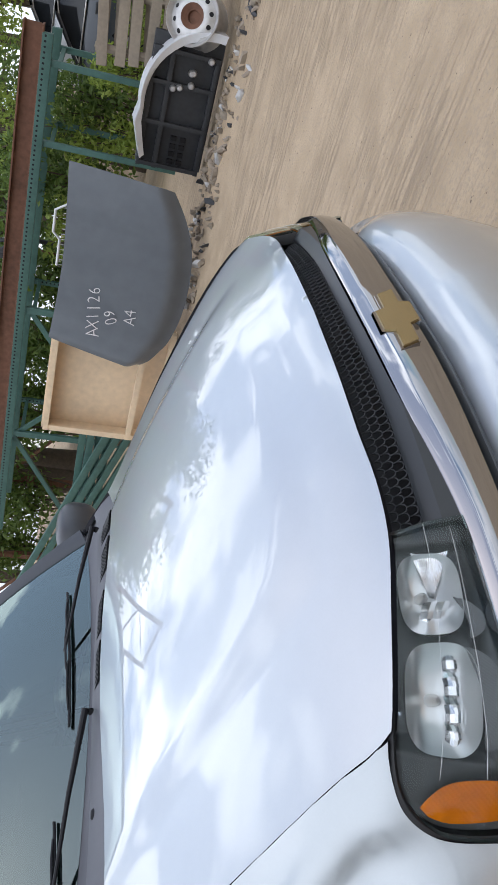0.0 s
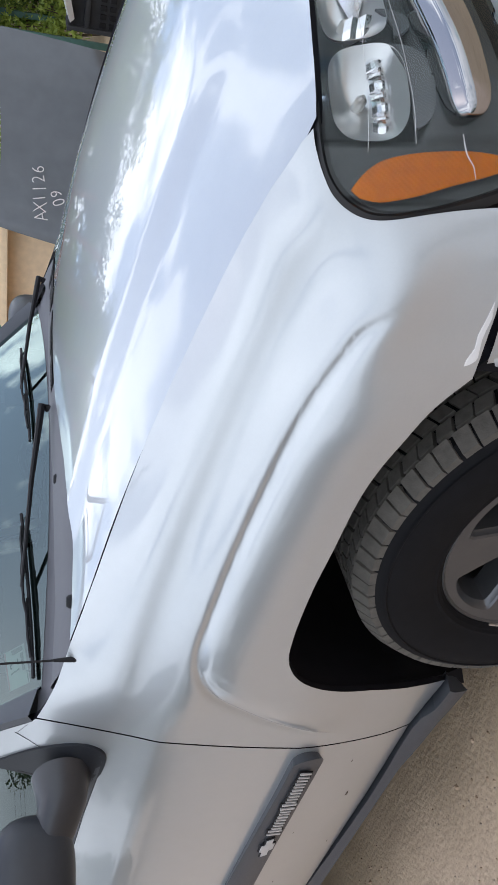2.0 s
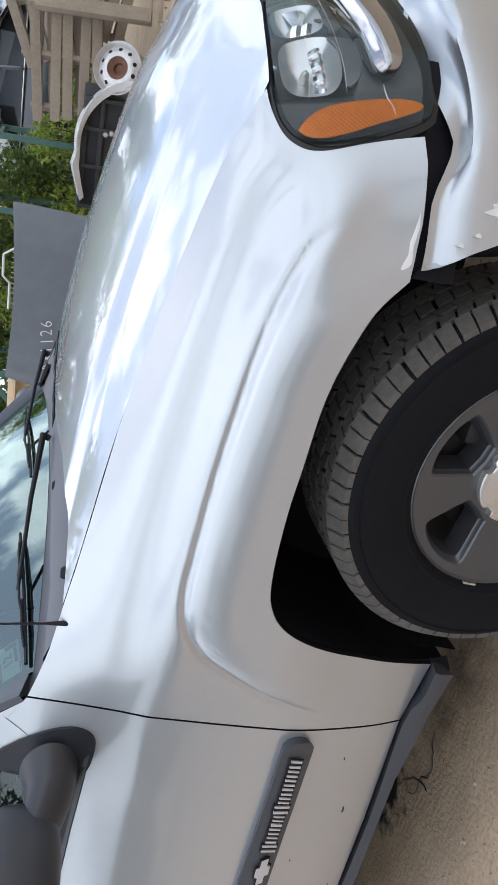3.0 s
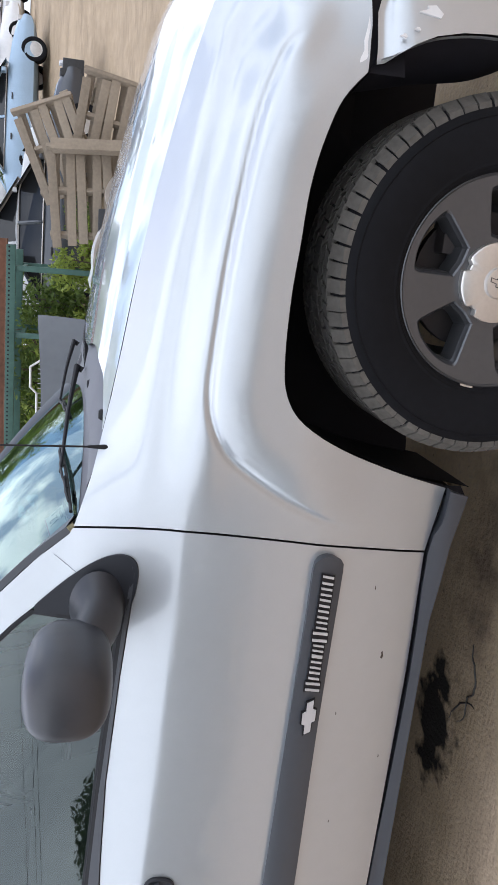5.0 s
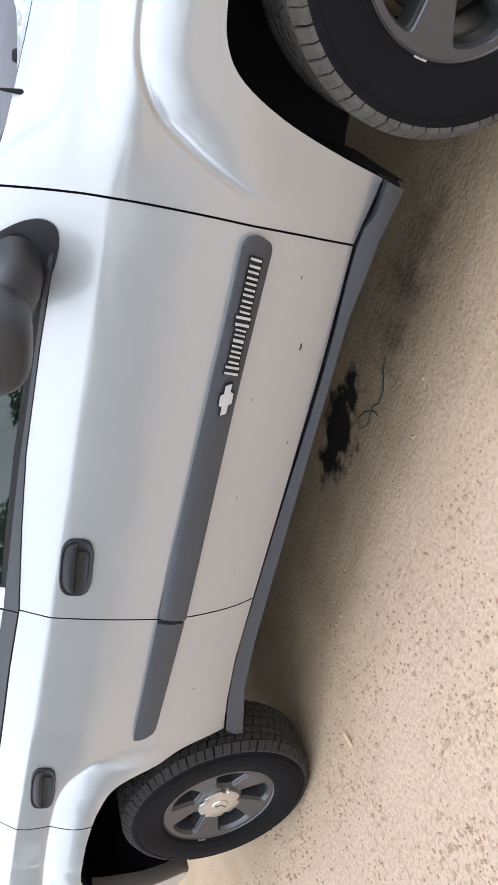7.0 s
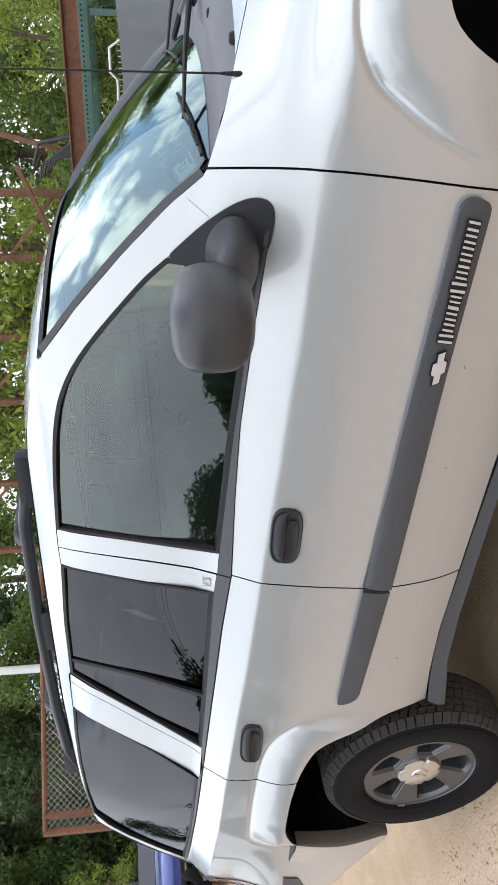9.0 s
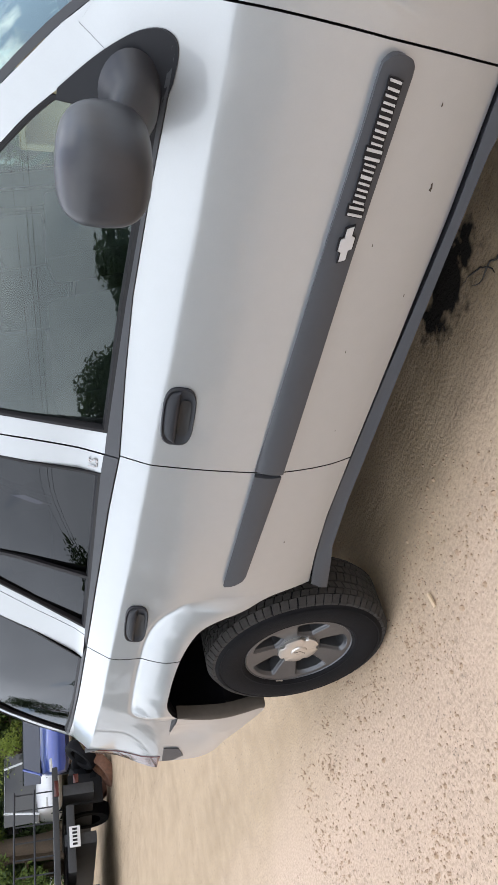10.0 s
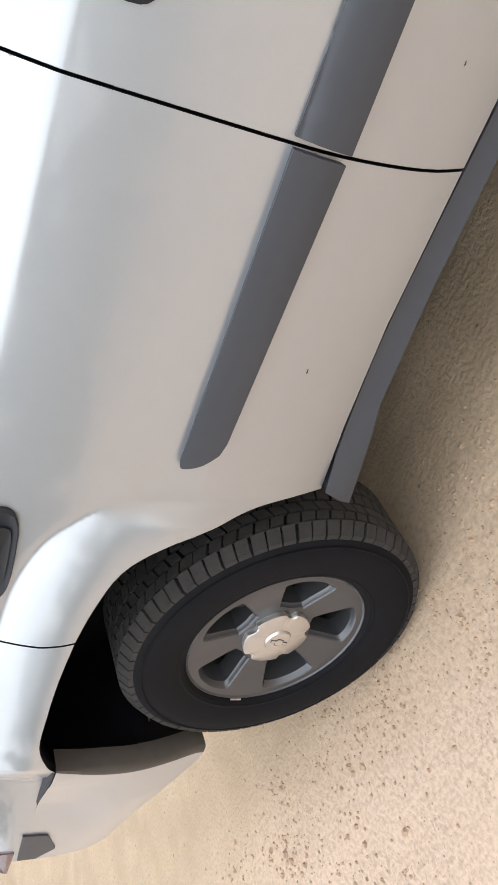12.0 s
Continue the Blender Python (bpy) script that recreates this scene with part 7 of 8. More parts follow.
for z in (1.46, 0.52, 0.24):
    board((-2.55, 6.05, z), (-4.0, 6.05, z), 0.09, 0.06, PINE, crate)
for x in (-2.62, -3.97):
    board((x, 6.04, 1.49), (x, 6.04, 0.22), 0.05, 0.07, PINE, crate)
bm = bmesh.new()
box(bm, (-3.28, 6.24, 0.86), (1.42, 0.015, 1.28), bevel=0.003)
part("back_panel", bm, PINE, crate)
for z in (1.50, 0.20):
    bm = bmesh.new()
    box(bm, (-3.28, 6.16, z), (1.44, 0.20, 0.018), bevel=0.003)
    part("side_panel", bm, PINE, crate)
bm = bmesh.new()
box(bm, (-4.0, 6.16, 0.85), (0.018, 0.20, 1.28), bevel=0.003)
part("side_panel", bm, PINE, crate)

# wire shopping-basket frame behind the panel
basket = holder("wire_basket", "bent white wire basket behind the loose hood", "basket")
WIREW = mat("white_wire", (0.62, 0.62, 0.60), 0.5, spread=0.1)
bm = bmesh.new()
tube(bm, [(-1.45, 6.3, 0.3), (-1.45, 6.3, 1.52), (-1.52, 6.3, 1.62), (-1.75, 6.3, 1.62), (-1.82, 6.3, 1.55), (-2.1, 6.3, 1.55), (-2.15, 6.3, 1.45), (-2.15, 6.3, 0.3)], 0.014, 8)
part("frame", bm, WIREW, basket, smooth=60)
for k in range(12):
    bm = bmesh.new()
    x = -1.49 - 0.055 * k
    tube(bm, [(x, 6.31, 0.35), (x, 6.31, 1.54)], 0.004, 5)
    part("wire", bm, WIREW, basket)

# wrecked front end: white wing, black inner structure
wreck = holder("wrecked_car_front", "stripped car front end with white wing and black inner panels", "car part")
bm = bmesh.new()
arc = [(-0.33 + 0.60 * math.cos(a), 0.36 + 0.58 * math.sin(a)) for a in [radians(d) for d in range(-6, 100, 8)]] + [(-0.55, 0.935), (-0.70, 0.90), (-0.85, 0.86)]
outer = [(-0.33 + (0.60 + 0.08 * ramp(100, 20, d)) * math.cos(radians(d)), 0.36 + (0.58 + 0.035 + 0.035 * ramp(100, 30, d)) * math.sin(radians(d))) for d in range(-6, 100, 8)] + [(-0.55, 1.00), (-0.70, 0.955), (-0.88, 0.90)]
n = len(arc)
loft(bm, [[(x, 6.50, z) for x, z in arc], [(x, 6.42, z) for x, z in arc], [(x + (ox - x) * 0.5, 6.40, z + (oz - z) * 0.5) for (x, z), (ox, oz) in zip(arc, outer)], [(x, 6.38, z) for x, z in outer], [(x, 6.62, z + 0.02) for x, z in outer]])
part("wing", bm, WHITECAR, wreck, "dented white front wing", smooth=50)
bm = bmesh.new()
box(bm, (-0.36, 6.62, 0.60), (1.20, 0.06, 0.66), bevel=0.02)
part("inner_panel", bm, DARKPLASTIC, wreck)
for z in (0.90, 0.74, 0.32):
    board((-0.98, 6.54, z), (0.12, 6.54, z), 0.05, 0.045, DARKPLASTIC, wreck, "rail")
for x in (-0.95, -0.55, -0.18, 0.10):
    board((x, 6.53, 0.30), (x, 6.53, 0.92), 0.05, 0.04, DARKPLASTIC, wreck, "upright")
for k in range(8):
    bm = bmesh.new()
    box(bm, (-0.90 + 0.075 * (k % 4), 6.575, 0.50 + 0.09 * (k // 4)), (0.045, 0.03, 0.06), bevel=0.008)
    part("vent", bm, BLACK, wreck)
rng = random.Random(11)
for k in range(6):
    bm = bmesh.new()
    lathe(bm, [(0.001, 0.03), (0.022, 0.028), (0.034, 0.0), (0.030, -0.03), (0.012, -0.06)], 12, pose(0.02 + rng.uniform(-0.25, 0.15), 6.50, 0.45 + rng.uniform(-0.1, 0.25), 90, rng.uniform(-40, 40), 0))
    part("fitting", bm, STEEL, wreck)

# bare steel wheel on the heap
sw = holder("spare_wheel", "bare silver steel wheel rim on the scrap heap", "wheel")
m = pose(0.40, 6.55, 0.60, 62, 4, 14) @ Matrix.Diagonal((1.12, 1.12, 1.12, 1))
bm = bmesh.new()
lathe(bm, [(0.222, -0.16), (0.228, -0.15), (0.215, -0.135), (0.195, -0.06), (0.195, 0.0), (0.205, 0.05), (0.222, 0.065), (0.229, 0.078), (0.222, 0.085), (0.205, 0.070), (0.190, 0.045), (0.160, 0.062), (0.125, 0.085), (0.095, 0.080), (0.088, 0.050), (0.075, 0.040)], 48, m)
part("rim", bm, STEEL, sw, smooth=45)
bm = bmesh.new()
lathe(bm, [(0.098, 0.083), (0.090, 0.079), (0.070, 0.050), (0.052, 0.046), (0.048, 0.020), (0.001, 0.020)], 32, m)
part("hub", bm, RUST, sw, "rusty brown hub seat", smooth=45)
for k in range(10):
    bm = bmesh.new()
    a = 2 * math.pi * k / 10
    bmesh.ops.create_circle(bm, cap_ends=True, segments=14, radius=0.019, matrix=m @ Matrix.Translation((0.158 * math.cos(a), 0.158 * math.sin(a), 0.0655)) @ Matrix.Rotation(a, 4, "Z") @ Matrix.Rotation(radians(32), 4, "Y"))
    part("hole", bm, BLACK, sw)

# broken pallets
pal = holder("wooden_pallet", "weathered grey broken wooden pallet standing on edge", "pallet", "pallets on the heap")
for k, (z, tilt) in enumerate(((0.0, 0.02), (0.15, -0.03), (0.30, 0.01), (0.43, -0.015), (0.60, 0.03))):
    board((-0.02 * k, 0.0, z), (1.05 - 0.03 * k, 0.06, z + tilt), 0.024, 0.10, WOOD, pal)
    board((0.01, 0.115, z + 0.03), (1.02, 0.17, z + 0.03 - tilt), 0.022, 0.10, WOOD, pal)
for x in (0.04, 0.52, 0.98):
    board((x, 0.06, -0.06), (x + 0.03, 0.08, 0.68), 0.08, 0.05, WOOD, pal, "bearer")
pal.matrix_world = pose(-0.10, 6.72, 0.78, -8, -4, 3)
timber = holder("timber", "thick weathered timber leaning on the pallets", "timber")
board((0.92, 6.6, 0.35), (0.86, 6.8, 1.45), 0.12, 0.14, WOOD, timber, "post")
p2 = copy_thing(pal, pose(0.62, 7.05, 0.62, -6, 9, -5))
tagged(p2, "weathered grey wooden pallet leaning on another", "pallet", "pallets on the heap")
p3 = copy_thing(pal, pose(0.55, 7.25, 0.95, -14, -22, 4))

# scrap along the foot of the heap
rng = random.Random(23)
for k in range(230):
    x, y = rng.uniform(-2.2, 1.2), 6.45 - 0.75 * rng.random() ** 1.6
    z = ground_z(x, y)
    bm = bmesh.new()
    s = rng.uniform(0.018, 0.065)
    r = bmesh.ops.create_icosphere(bm, subdivisions=1, radius=1)
    for v in bm.verts:
        v.co *= rng.uniform(0.6, 1.2)
    mm = pose(x, y, z + s * 0.25, rng.uniform(0, 360), rng.uniform(0, 360), rng.uniform(0, 360)) @ Matrix.Diagonal((s * rng.uniform(0.6, 2.0), s * 0.7, s * 0.5, 1))
    bm.transform(mm)
    mt = rng.choice((WOOD, WOOD, DARKPLASTIC, WOOD, EARTH, EARTH, EARTH, EARTH, STEEL))
    what = {WOOD: ("wood_scrap", "broken piece of grey wood"), STEEL: ("metal_scrap", "bright bent metal scrap"), DARKPLASTIC: ("plastic_scrap", "broken black plastic piece"), EARTH: ("earth_lump", "grey-brown lump of earth")}[mt]
    tagged(part(what[0], bm, mt, smooth=0), what[1] + " on the dirt", "scrap", "scrap along the heap")


# ---- parked cars ----
def parked_car(name, label, paint, m, van=False, group="", bare=False):
    """A plain saloon or van: body, glasshouse, wheels with rims, lamps; nose to +x, standing on z = 0."""
    c = holder(name, label, "car", group)
    L, Wd = 2.25, 0.86
    hood_h, roof_h = (0.98, 2.0) if van else (0.86, 1.42)
    bm = bmesh.new()
    st = [(-L, 0.55, 0.62), (-L + 0.06, 0.30, 0.88), (-L + 0.5, 0.24, 0.98), (-1.2, 0.22, 0.98), (0.0, 0.22, 0.95), (0.95, 0.22, 0.93), (1.5, 0.24, hood_h), (L - 0.25, 0.28, hood_h - 0.10), (L - 0.03, 0.35, 0.66), (L, 0.45, 0.60)]
    rows = []
    for x, z0, z1 in st:
        w = Wd * (1 - 0.10 * (abs(x) / L) ** 4)
        rows.append([(x, s * w * k, z0 + (z1 - z0) * t) for s, k, t in ((-1, 0.80, 0), (-1, 0.97, 0.12), (-1, 1.0, 0.45), (-1, 0.98, 0.80), (-1, 0.90, 0.97), (-1, 0.5, 1.03), (1, 0.5, 1.03), (1, 0.90, 0.97), (1, 0.98, 0.80), (1, 1.0, 0.45), (1, 0.97, 0.12), (1, 0.80, 0))])
    vs = loft(bm, rows, close=True)
    bm.faces.new(vs[0][::-1])
    bm.faces.new(vs[-1])
    part("body", bm, paint, c, smooth=45)
    xa, xb, xc_, xd = (1.25, 0.75, -2.0, -2.2) if van else (1.0, 0.25, -1.05, -1.75)
    bm = bmesh.new()
    loft(bm, [[(x, s * w, z) for s, w in ((-1, 1), (1, 1))] for x, w, z in ((xa, 0.74, 0.95), (xb, 0.60, roof_h - 0.05), (xb - 0.1, 0.58, roof_h - 0.02))])
    loft(bm, [[(x, s * w, z) for s, w in ((-1, 1), (1, 1))] for x, w, z in ((xd, 0.74, 0.97), (xc_, 0.60, roof_h - 0.05), (xc_ + 0.1, 0.58, roof_h - 0.02))])
    for s in (-1, 1):
        loft(bm, [[(xa - 0.05, s * 0.79, 0.94), (xb - 0.02, s * 0.60, roof_h - 0.06)], [(xd + 0.05, s * 0.79, 0.96), (xc_ + 0.02, s * 0.60, roof_h - 0.06)]])
    part("glasshouse", bm, DARKGLASS_SOLID, c, "dark car windows", smooth=0)
    bm = bmesh.new()
    loft(bm, [[(x, s * w, z) for s, w in ((-1, 0.63), (-1, 0.57), (0, 0.0), (1, 0.57), (1, 0.63))] for x, z in ((xb + 0.03, roof_h - 0.07), (xb - 0.12, roof_h - 0.02), (-0.5, roof_h), (xc_ + 0.12, roof_h - 0.02), (xc_ - 0.03, roof_h - 0.07))])
    part("roof", bm, paint, c, smooth=60)
    for s in (-1, 1):
        for pts in (((xa, s * 0.79, 0.93), (xb, s * 0.62, roof_h - 0.05)), ((-0.35, s * 0.80, 0.95), (-0.40, s * 0.62, roof_h - 0.05)), ((xd, s * 0.79, 0.95), (xc_, s * 0.62, roof_h - 0.05))):
            bm = bmesh.new()
            tube(bm, pts, 0.035, 6)
            part("pillar", bm, paint, c)
        bm = bmesh.new()
        tube(bm, [(xa - 0.05, s * 0.80, 0.945), (xb + 0.05, s * 0.64, roof_h - 0.09), (xb - 0.12, s * 0.625, roof_h - 0.05), (xc_ + 0.15, s * 0.625, roof_h - 0.05), (xc_ - 0.08, s * 0.64, roof_h - 0.10), (xd + 0.10, s * 0.80, 0.965), (-0.4, s * 0.812, 0.955), (xa - 0.05, s * 0.80, 0.945)], 0.012, 5)
        part("window_trim", bm, STEEL, c, "bright trim round the side windows")
        for x in (1.38, -1.32):
            bm = bmesh.new()
            mm = pose(x, s * 0.74, 0.31, 90 * -s)
            lathe(bm, [(0.20, 0.09), (0.215, 0.105), (0.27, 0.11), (0.305, 0.10), (0.315, 0.06), (0.315, -0.08), (0.25, -0.10)], 28, mm)
            wh = part("tyre", bm, TYRE, c, smooth=40)
            bm = bmesh.new()
            lathe(bm, [(0.21, 0.09), (0.19, 0.08), (0.15, 0.085), (0.05, 0.10), (0.001, 0.10)], 20, mm)
            part("rim", bm, STEEL, wh, smooth=30)
        bm = bmesh.new()
        box(bm, (L - 0.10, s * 0.62, 0.66), (0.12, 0.30, 0.13), bevel=0.03)
        part("headlight", bm, DARKPLASTIC if bare else STEEL, c)
        bm = bmesh.new()
        box(bm, (0.72, s * 0.92, 1.0), (0.10, 0.16, 0.12), bevel=0.03)
        part("wing_mirror", bm, paint, c)
        for x in (0.15, -0.85):
            bm = bmesh.new()
            box(bm, (x, s * 0.868, 0.80), (0.16, 0.02, 0.03), bevel=0.006)
            part("door_handle", bm, DARKPLASTIC, c)
    if bare:
        bm = bmesh.new()
        box(bm, (L - 0.02, 0, 0.50), (0.30, 1.5, 0.36), bevel=0.03)
        part("open_front", bm, DARKPLASTIC, c, "exposed black front structure")
        bm = bmesh.new()
        box(bm, (L + 0.12, -0.35, 0.66), (0.06, 0.22, 0.14), bevel=0.02)
        part("loose_lamp", bm, WHITECAR, c, "white loose lamp housing")
    c.matrix_world = m
    return c


DARKGLASS_SOLID = mat("dark_window", (0.02, 0.022, 0.025), 0.06, spread=0.0)
NAVY = mat("slate_paint", (0.045, 0.052, 0.065), 0.3, 0.3, 0.8, spread=0.06)
BLUEPAINT = mat("blue_paint", (0.04, 0.07, 0.28), 0.3, 0.2, 0.8, spread=0.05)
PALEBLUE = mat("pale_blue_paint", (0.30, 0.42, 0.55), 0.35, 0.2, 0.6, spread=0.08)
SILVERCAR = mat("grey_silver_paint", (0.48, 0.49, 0.50), 0.35, 0.4, 0.7, spread=0.06)


def at(x, y, turn, tip=0):
    return pose(x, y, ground_z(x, y), tip, 0, turn)


parked_car("scrapped_sedan", "dark slate sedan with its front bumper missing", NAVY, at(0.35, 12.8, 3, 2), bare=True)
lot = "cars parked across the yard"
parked_car("parked_sedan", "silver sedan parked behind a dark one", SILVERCAR, at(-0.2, 16.0, 8), group=lot)
parked_car("parked_sedan", "pale blue sedan in a row of cars", PALEBLUE, at(2.6, 19.5, 15), group=lot)
parked_car("parked_sedan", "white sedan in a row of cars", WHITECAR, at(3.9, 24.0, 10), group=lot)
parked_car("parked_van", "white van in a row of parked cars", WHITECAR, at(6.2, 29.0, 20), van=True, group=lot)
parked_car("parked_sedan", "silver sedan at the far end of the row", SILVERCAR, at(1.5, 27.0, 12), group=lot)
parked_car("parked_sedan", "blue and silver car behind the scrap heap", BLUEPAINT, at(-20.6, 6.9, -22), group=lot)
parked_car("parked_van", "white van beyond the flatbed truck", WHITECAR, at(-25.5, 7.6, -15), van=True, group=lot)

# flatbed truck and tyre heap behind the car
truck = holder("flatbed_truck", "black flatbed truck body with red lamps", "truck")
zt = ground_z(-14.5, 1.6)
for z, h, w in ((1.02, 0.10, 2.5), (0.78, 0.14, 1.1)):
    bm = bmesh.new()
    box(bm, (-16.6, 1.6, zt + z), (4.4, w, h), bevel=0.02)
    part("deck" if w > 2 else "chassis_rail", bm, DARKPLASTIC, truck)
for y in (0.75, 1.6, 2.45):
    bm = bmesh.new()
    box(bm, (-16.0, y, zt + 0.62), (3.0, 0.20, 0.55), bevel=0.03)
    part("chassis_rail", bm, DARKPLASTIC, truck)
for y in (0.62, 2.58):
    bm = bmesh.new()
    box(bm, (-14.9, y, zt + 0.48), (0.03, 0.55, 0.62), bevel=0.01)
    part("mud_flap", bm, BLACK, truck)
    bm = bmesh.new()
    box(bm, (-14.36, y, zt + 0.66), (0.03, 0.16, 0.10), bevel=0.02)
    part("marker_lamp", bm, TAILRED, truck, "round red marker lamp")
for k in range(9):
    bm = bmesh.new()
    tube(bm, [(-15.2, 0.5 + 0.28 * k, zt + 1.07), (-15.2, 0.5 + 0.28 * k, zt + 1.75)], 0.014, 6)
    part("rack_bar", bm, DARKPLASTIC, truck)
for z in (1.4, 1.75):
    bm = bmesh.new()
    tube(bm, [(-15.2, 0.4, zt + z), (-15.2, 2.8, zt + z)], 0.02, 6)
    part("rack_rail", bm, DARKPLASTIC, truck)
for y in (0.75, 2.45):
    bm = bmesh.new()
    lathe(bm, [(0.25, 0.12), (0.40, 0.13), (0.44, 0.08), (0.44, -0.10), (0.3, -0.13)], 24, pose(-15.8, y, zt + 0.44, 90))
    part("tyre", bm, TYRE, truck)
    bm = bmesh.new()
    box(bm, (-14.38, y, zt + 1.0), (0.03, 0.28, 0.08), bevel=0.01)
    part("tail_lamp", bm, TAILRED, truck)
bm = bmesh.new()
box(bm, (-14.36, 1.6, zt + 0.72), (0.02, 0.34, 0.18), bevel=0.005)
part("number_plate", bm, WHITECAR, truck, "white plate with plain dark bars")
for k in range(5):
    bm = bmesh.new()
    box(bm, (-14.345, 1.48 + 0.06 * k, zt + 0.72), (0.006, 0.035, 0.08))
    part("plate_bar", bm, BLACK, truck, smooth=0)
truck.matrix_world = pose(0, 0.75, 0)
rng = random.Random(3)
for k in range(14):
    x, y = -14.2 - rng.uniform(0, 1.6), 3.5 + rng.uniform(0, 1.5)
    t = holder("scrap_tyre", "worn muddy scrap tyre in a heap", "tyre", "tyre heap")
    bm = bmesh.new()
    mm = pose(x, y, ground_z(x, y) + 0.12 + 0.2 * (k % 3), rng.uniform(-50, 50), rng.uniform(-30, 30), 0)
    lathe(bm, [(0.19, 0.07), (0.25, 0.10), (0.31, 0.09), (0.33, 0.04), (0.33, -0.04), (0.31, -0.09), (0.25, -0.10), (0.19, -0.07)], 22, mm, closed=True)
    part("casing", bm, TYRE if k % 3 else RUST, t, smooth=50)

# rust-red fence frame with wire netting, pole, overhead cables
fence = holder("mesh_fence", "rust-red steel frame fence with diamond wire netting", "fence")
pa, pb = Vector((-14.0, 4.75, 0)), Vector((-10.6, 8.1, 0))
ztop = 3.45
for k in (0.0, 0.06, 1.0):
    p = pa.lerp(pb, k)
    bm = bmesh.new()
    box(bm, (p.x, p.y, (ground_z(p.x, p.y) + ztop) / 2 - 0.02), (0.10, 0.10, ztop - ground_z(p.x, p.y) + 0.1), bevel=0.01)
    part("post", bm, RUST, fence)
for z in (ztop, 2.1):
    bm = bmesh.new()
    tube(bm, [pa + Vector((0, 0, z)), pb + Vector((0, 0, z))], 0.045, 8)
    part("rail", bm, RUST, fence)
bm = bmesh.new()
n = 40
for k in range(-12, n):
    for s in (0, 1):
        a0, a1 = k / n, (k + 12) / n
        if s:
            a0, a1 = a1, a0
        q0, q1 = pa.lerp(pb, min(1, max(0, a0))), pa.lerp(pb, min(1, max(0, a1)))
        f0, f1 = (min(1, max(0, a0)) - a0) / (a1 - a0), (min(1, max(0, a1)) - a0) / (a1 - a0)
        tube(bm, [q0 + Vector((0, 0, 2.1 + (ztop - 2.1) * f0)), q1 + Vector((0, 0, 2.1 + (ztop - 2.1) * f1))], 0.004, 3, caps=False)
part("netting", bm, STEEL, fence, "rusty diamond wire netting", smooth=0)
pole = holder("pole", "tall white painted utility pole behind the fence", "pole")
bm = bmesh.new()
tube(bm, [(-15.6, 9.6, ground_z(-15.6, 9.6) - 0.2), (-15.6, 9.6, 5), (-15.6, 9.6, 9.5)], [0.11, 0.10, 0.08], 14)
part("shaft", bm, WHITECAR, pole)
for k, (y, z, sag) in enumerate(((-7.5, 6.6, 0.5), (-8.3, 7.4, 0.6), (-9.6, 8.6, 0.5))):
    cab = holder("overhead_cable", "thin black overhead cable crossing the yard", "cable", "overhead cables")
    bm = bmesh.new()
    tube(bm, [(x, y + 0.10 * x, z - sag * (1 - (x / 36) ** 2) + 0.02 * x) for x in range(-36, 37, 3)], 0.006, 5)
    part("wire", bm, BLACK, cab)
# a black slatted panel caught in the bushes
slat = holder("slatted_panel", "curved black slatted plastic panel in the bushes", "panel")
for k in range(8):
    bm = bmesh.new()
    tube(bm, [(-3.05 - 0.03 * k, 9.0, 2.0 + 0.10 * math.sin(k * 0.35)), (-3.15 - 0.05 * k, 9.0, 2.25 + 0.07 * k), (-3.35 - 0.05 * k, 9.0, 2.42 + 0.05 * k)], 0.018, 6)
    part("slat", bm, DARKPLASTIC, slat)
bm = bmesh.new()
tube(bm, [(-3.0, 9.02, 1.0), (-3.05, 9.02, 2.0), (-3.2, 9.02, 2.75), (-3.5, 9.02, 2.85)], 0.03, 6)
part("frame", bm, DARKPLASTIC, slat)
for x, y, z, l, tilt in ((-3.3, 9.3, 2.75, 1.6, 76), (-4.6, 9.8, 2.9, 1.8, 20)):
    st = holder("rusty_bar", "rusty steel bar standing in the bushes", "bar")
    bm = bmesh.new()
    box(bm, (x, y, z), (l, 0.05, 0.07), Matrix.Rotation(radians(-tilt), 4, "Y"), 0.005)
    part("bar", bm, RUST, st)
bm = bmesh.new()
tube(bm, [(-3.3, 9.3, ground_z(-3.3, 9.3)), (-3.3, 9.3, 2.2)], 0.02, 6)
tagged(part("rusty_stake", bm, RUST), "thin rusty stake standing in the bushes", "stake")

# ---- small things on the dirt by the car ----
OIL = mat("oil", (0.035, 0.030, 0.028), 0.5, spread=0.3, scale=25)
rng = random.Random(9)
for pts in (((-1.40, -0.47), (-1.36, -0.505), (-1.30, -0.50), (-1.26, -0.53), (-1.20, -0.525), (-1.15, -0.49), (-1.11, -0.485)), ((-1.42, -0.42), (-1.36, -0.45), (-1.31, -0.50), (-1.30, -0.55))):
    bm = bmesh.new()
    line = curved([(x, y) for x, y in pts], 4)
    tube(bm, [(x + rng.uniform(-0.003, 0.003), y + rng.uniform(-0.003, 0.003), 0.0) for x, y in line], [0.0012 + 0.0022 * math.sin(math.pi * k / (len(line) - 1)) for k in range(len(line))], 5)
    tagged(part("ground_crack", bm, OIL), "dark crack in the packed dirt", "crack")
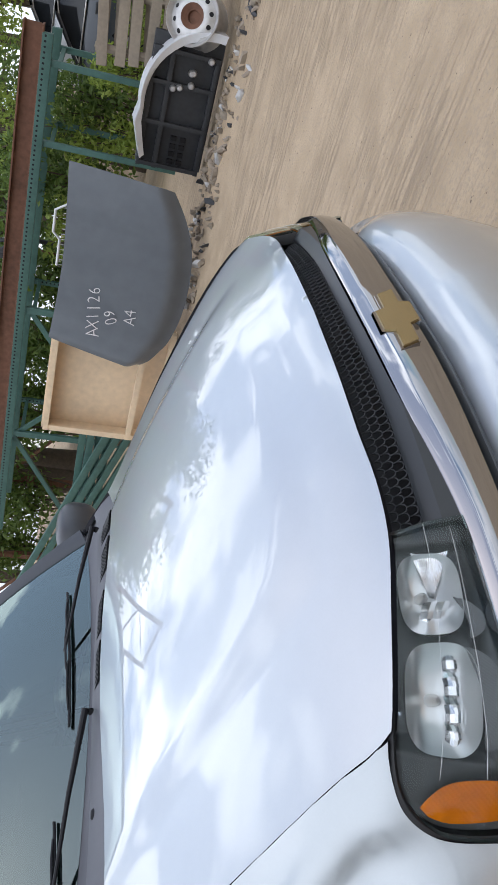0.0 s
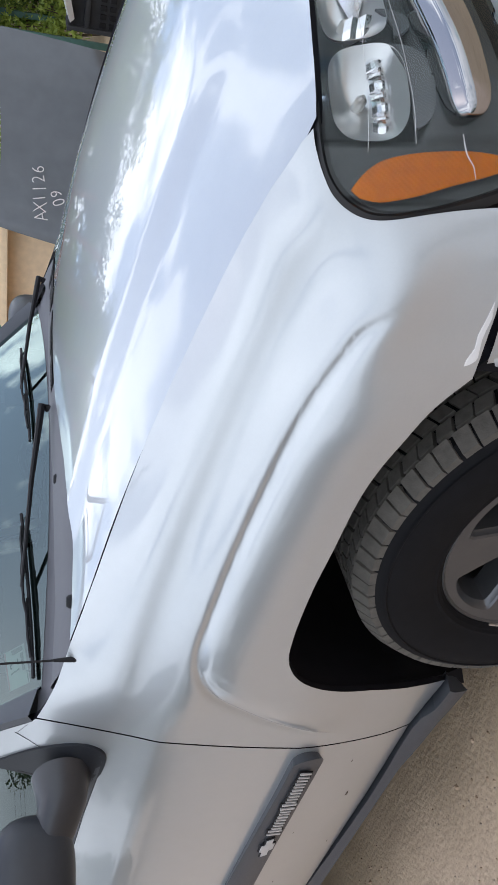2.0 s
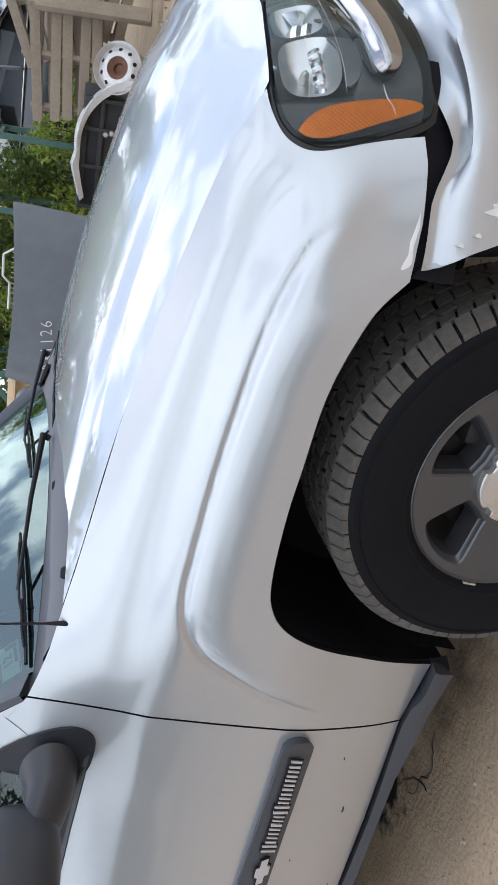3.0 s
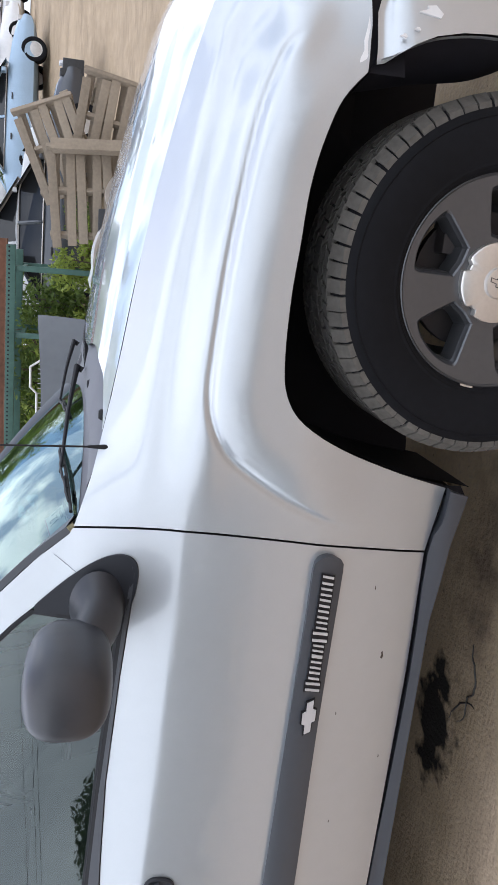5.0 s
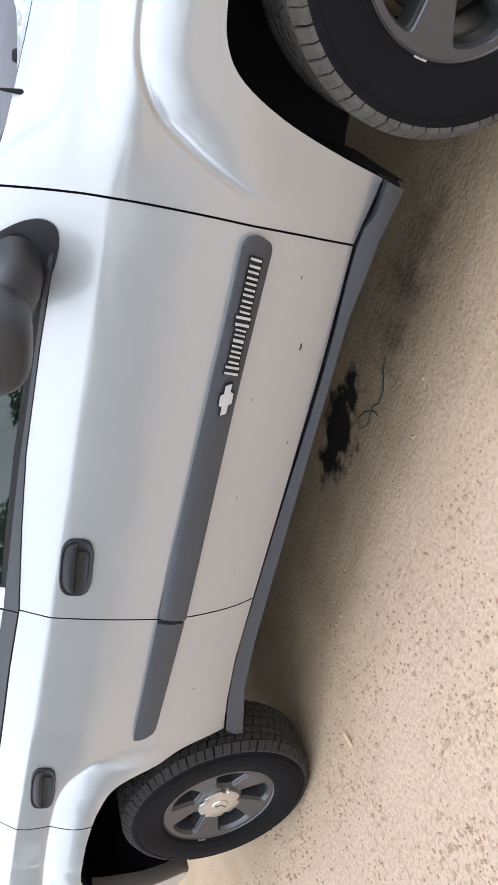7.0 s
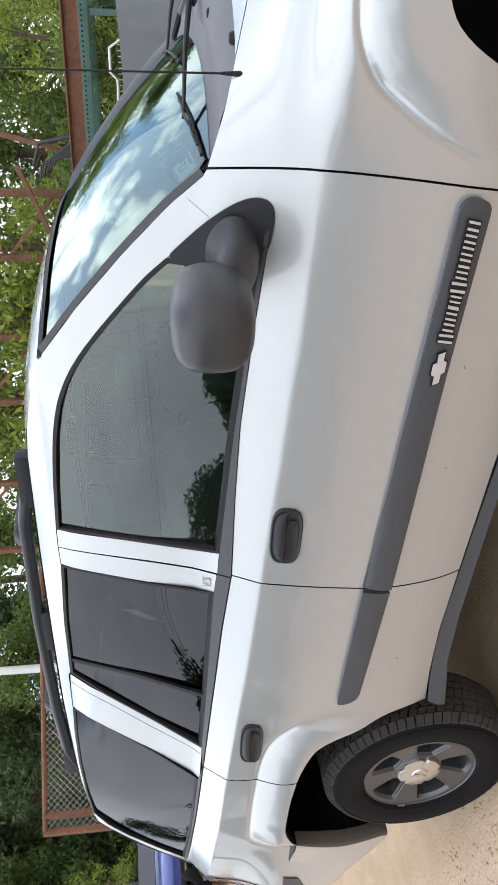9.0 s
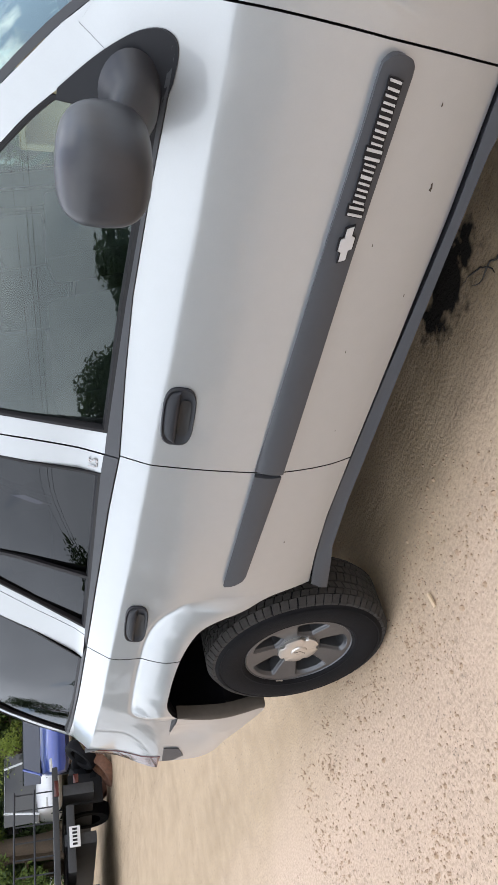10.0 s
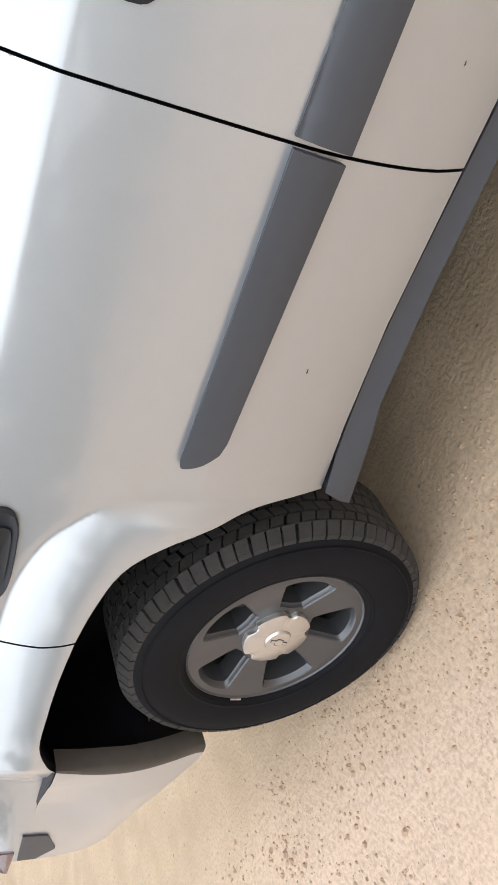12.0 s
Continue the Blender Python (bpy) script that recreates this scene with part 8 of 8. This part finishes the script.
# crumbs of dirt scattered in loose patches
CRUMB = mat("dirt_crumb", (0.42, 0.305, 0.215), 0.95, spread=0.35, scale=60, random_tint=0.6)
vs, fs = [], []
nr = np.random.default_rng(77)
patches = [(nr.uniform(-4.6, 0.6), nr.uniform(-2.2, -0.75)) for _ in range(210)]
for px_, py_ in patches:
    for _ in range(int(nr.integers(6, 40))):
        x, y = px_ + nr.normal(0, 0.10), py_ + nr.normal(0, 0.06)
        sz = float(nr.uniform(0.002, 0.0075)) * (1.8 if nr.random() < 0.12 else 1)
        z = ground_z(x, y)
        b = len(vs)
        a = nr.uniform(0, 6.28)
        for q in range(5):
            rr = sz * nr.uniform(0.7, 1.25)
            vs.append((x + rr * math.cos(a + q * 1.257), y + rr * math.sin(a + q * 1.257), z - 0.001))
        for q in range(5):
            rr = sz * nr.uniform(0.35, 0.7)
            vs.append((x + rr * math.cos(a + q * 1.257), y + rr * math.sin(a + q * 1.257), z + sz * nr.uniform(0.5, 0.9)))
        fs += [(b + q, b + (q + 1) % 5, b + 5 + (q + 1) % 5, b + 5 + q) for q in range(5)] + [tuple(b + 5 + q for q in range(5))]
me = bpy.data.meshes.new("dirt_crumbs")
me.from_pydata(vs, [], fs)
tagged(add_part("dirt_crumbs", me, CRUMB), "small loose crumbs of dry dirt and gravel", "gravel", kind="stuff")
# paint chips on the doors
CHIP = mat("bare_chip", (0.05, 0.04, 0.035), 0.7, spread=0.2)
for x, z, l in ((-0.88, 0.515, 0.011), (-1.33, 0.60, 0.004), (-1.02, 0.62, 0.004), (-1.17, 0.48, 0.005), (-2.12, 0.60, 0.005), (-0.70, 0.56, 0.005), (-1.62, 0.55, 0.0035)):
    bm = bmesh.new()
    prism(bm, [(x + l * a, z + l * 0.35 * b) for a, b in ((-1, -0.6), (-0.2, -1), (1, -0.1), (0.7, 0.8), (0, 0.4), (-0.6, 1))], lambda a, b, h: (a, side_y(a, b) - 0.0003 - h, b), 0.0005)
    part("paint_chip", bm, CHIP, doors[0][0] if x > -1.76 else doors[0][1], "small dark paint chip", smooth=0)
bm = bmesh.new()
box(bm, (-2.385, -1.015, 0.006), (0.014, 0.062, 0.008), Matrix.Rotation(radians(8), 4, "Z"), 0.002)
tagged(part("wood_chip", bm, PINE), "small pale wood chip lying on the dirt", "wood chip")

PEBBLE = mat("pebble", (0.42, 0.33, 0.26), 0.85, spread=0.35, scale=20, random_tint=0.6)
rng = np.random.default_rng(4)
ico = [(0, 0, 1), (0.9, 0, 0.1), (0.28, 0.85, 0.1), (-0.72, 0.53, 0.1), (-0.72, -0.53, 0.1), (0.28, -0.85, 0.1)]
vs, fs = [], []
for k in range(9000):
    x, y = rng.uniform(-4.6, 0.9), -0.95 - abs(rng.normal(0, 0.75)) + rng.uniform(0, 0.25)
    if noise.noise((x * 1.3, y * 1.3, 7)) + rng.uniform(-0.5, 0.5) < -0.05:
        continue
    s = 0.0018 + 0.0055 * rng.random() ** 3
    a = rng.uniform(0, 6.28)
    z = ground_z(x, y)
    b = len(vs)
    for px, py, pz in ico:
        q = rng.uniform(0.75, 1.25)
        vs.append((x + s * q * (px * math.cos(a) - py * 0.75 * math.sin(a)), y + s * q * (px * math.sin(a) + py * 0.75 * math.cos(a)), z + s * (pz * 0.75 * q - 0.15)))
    fs += [(b, b + i, b + (i % 5) + 1) for i in range(1, 6)]
me = bpy.data.meshes.new("pebbles")
me.from_pydata(vs, [], fs)
tagged(add_part("pebbles", me, PEBBLE), "scattered small pebbles on the dirt", "pebbles", kind="stuff")
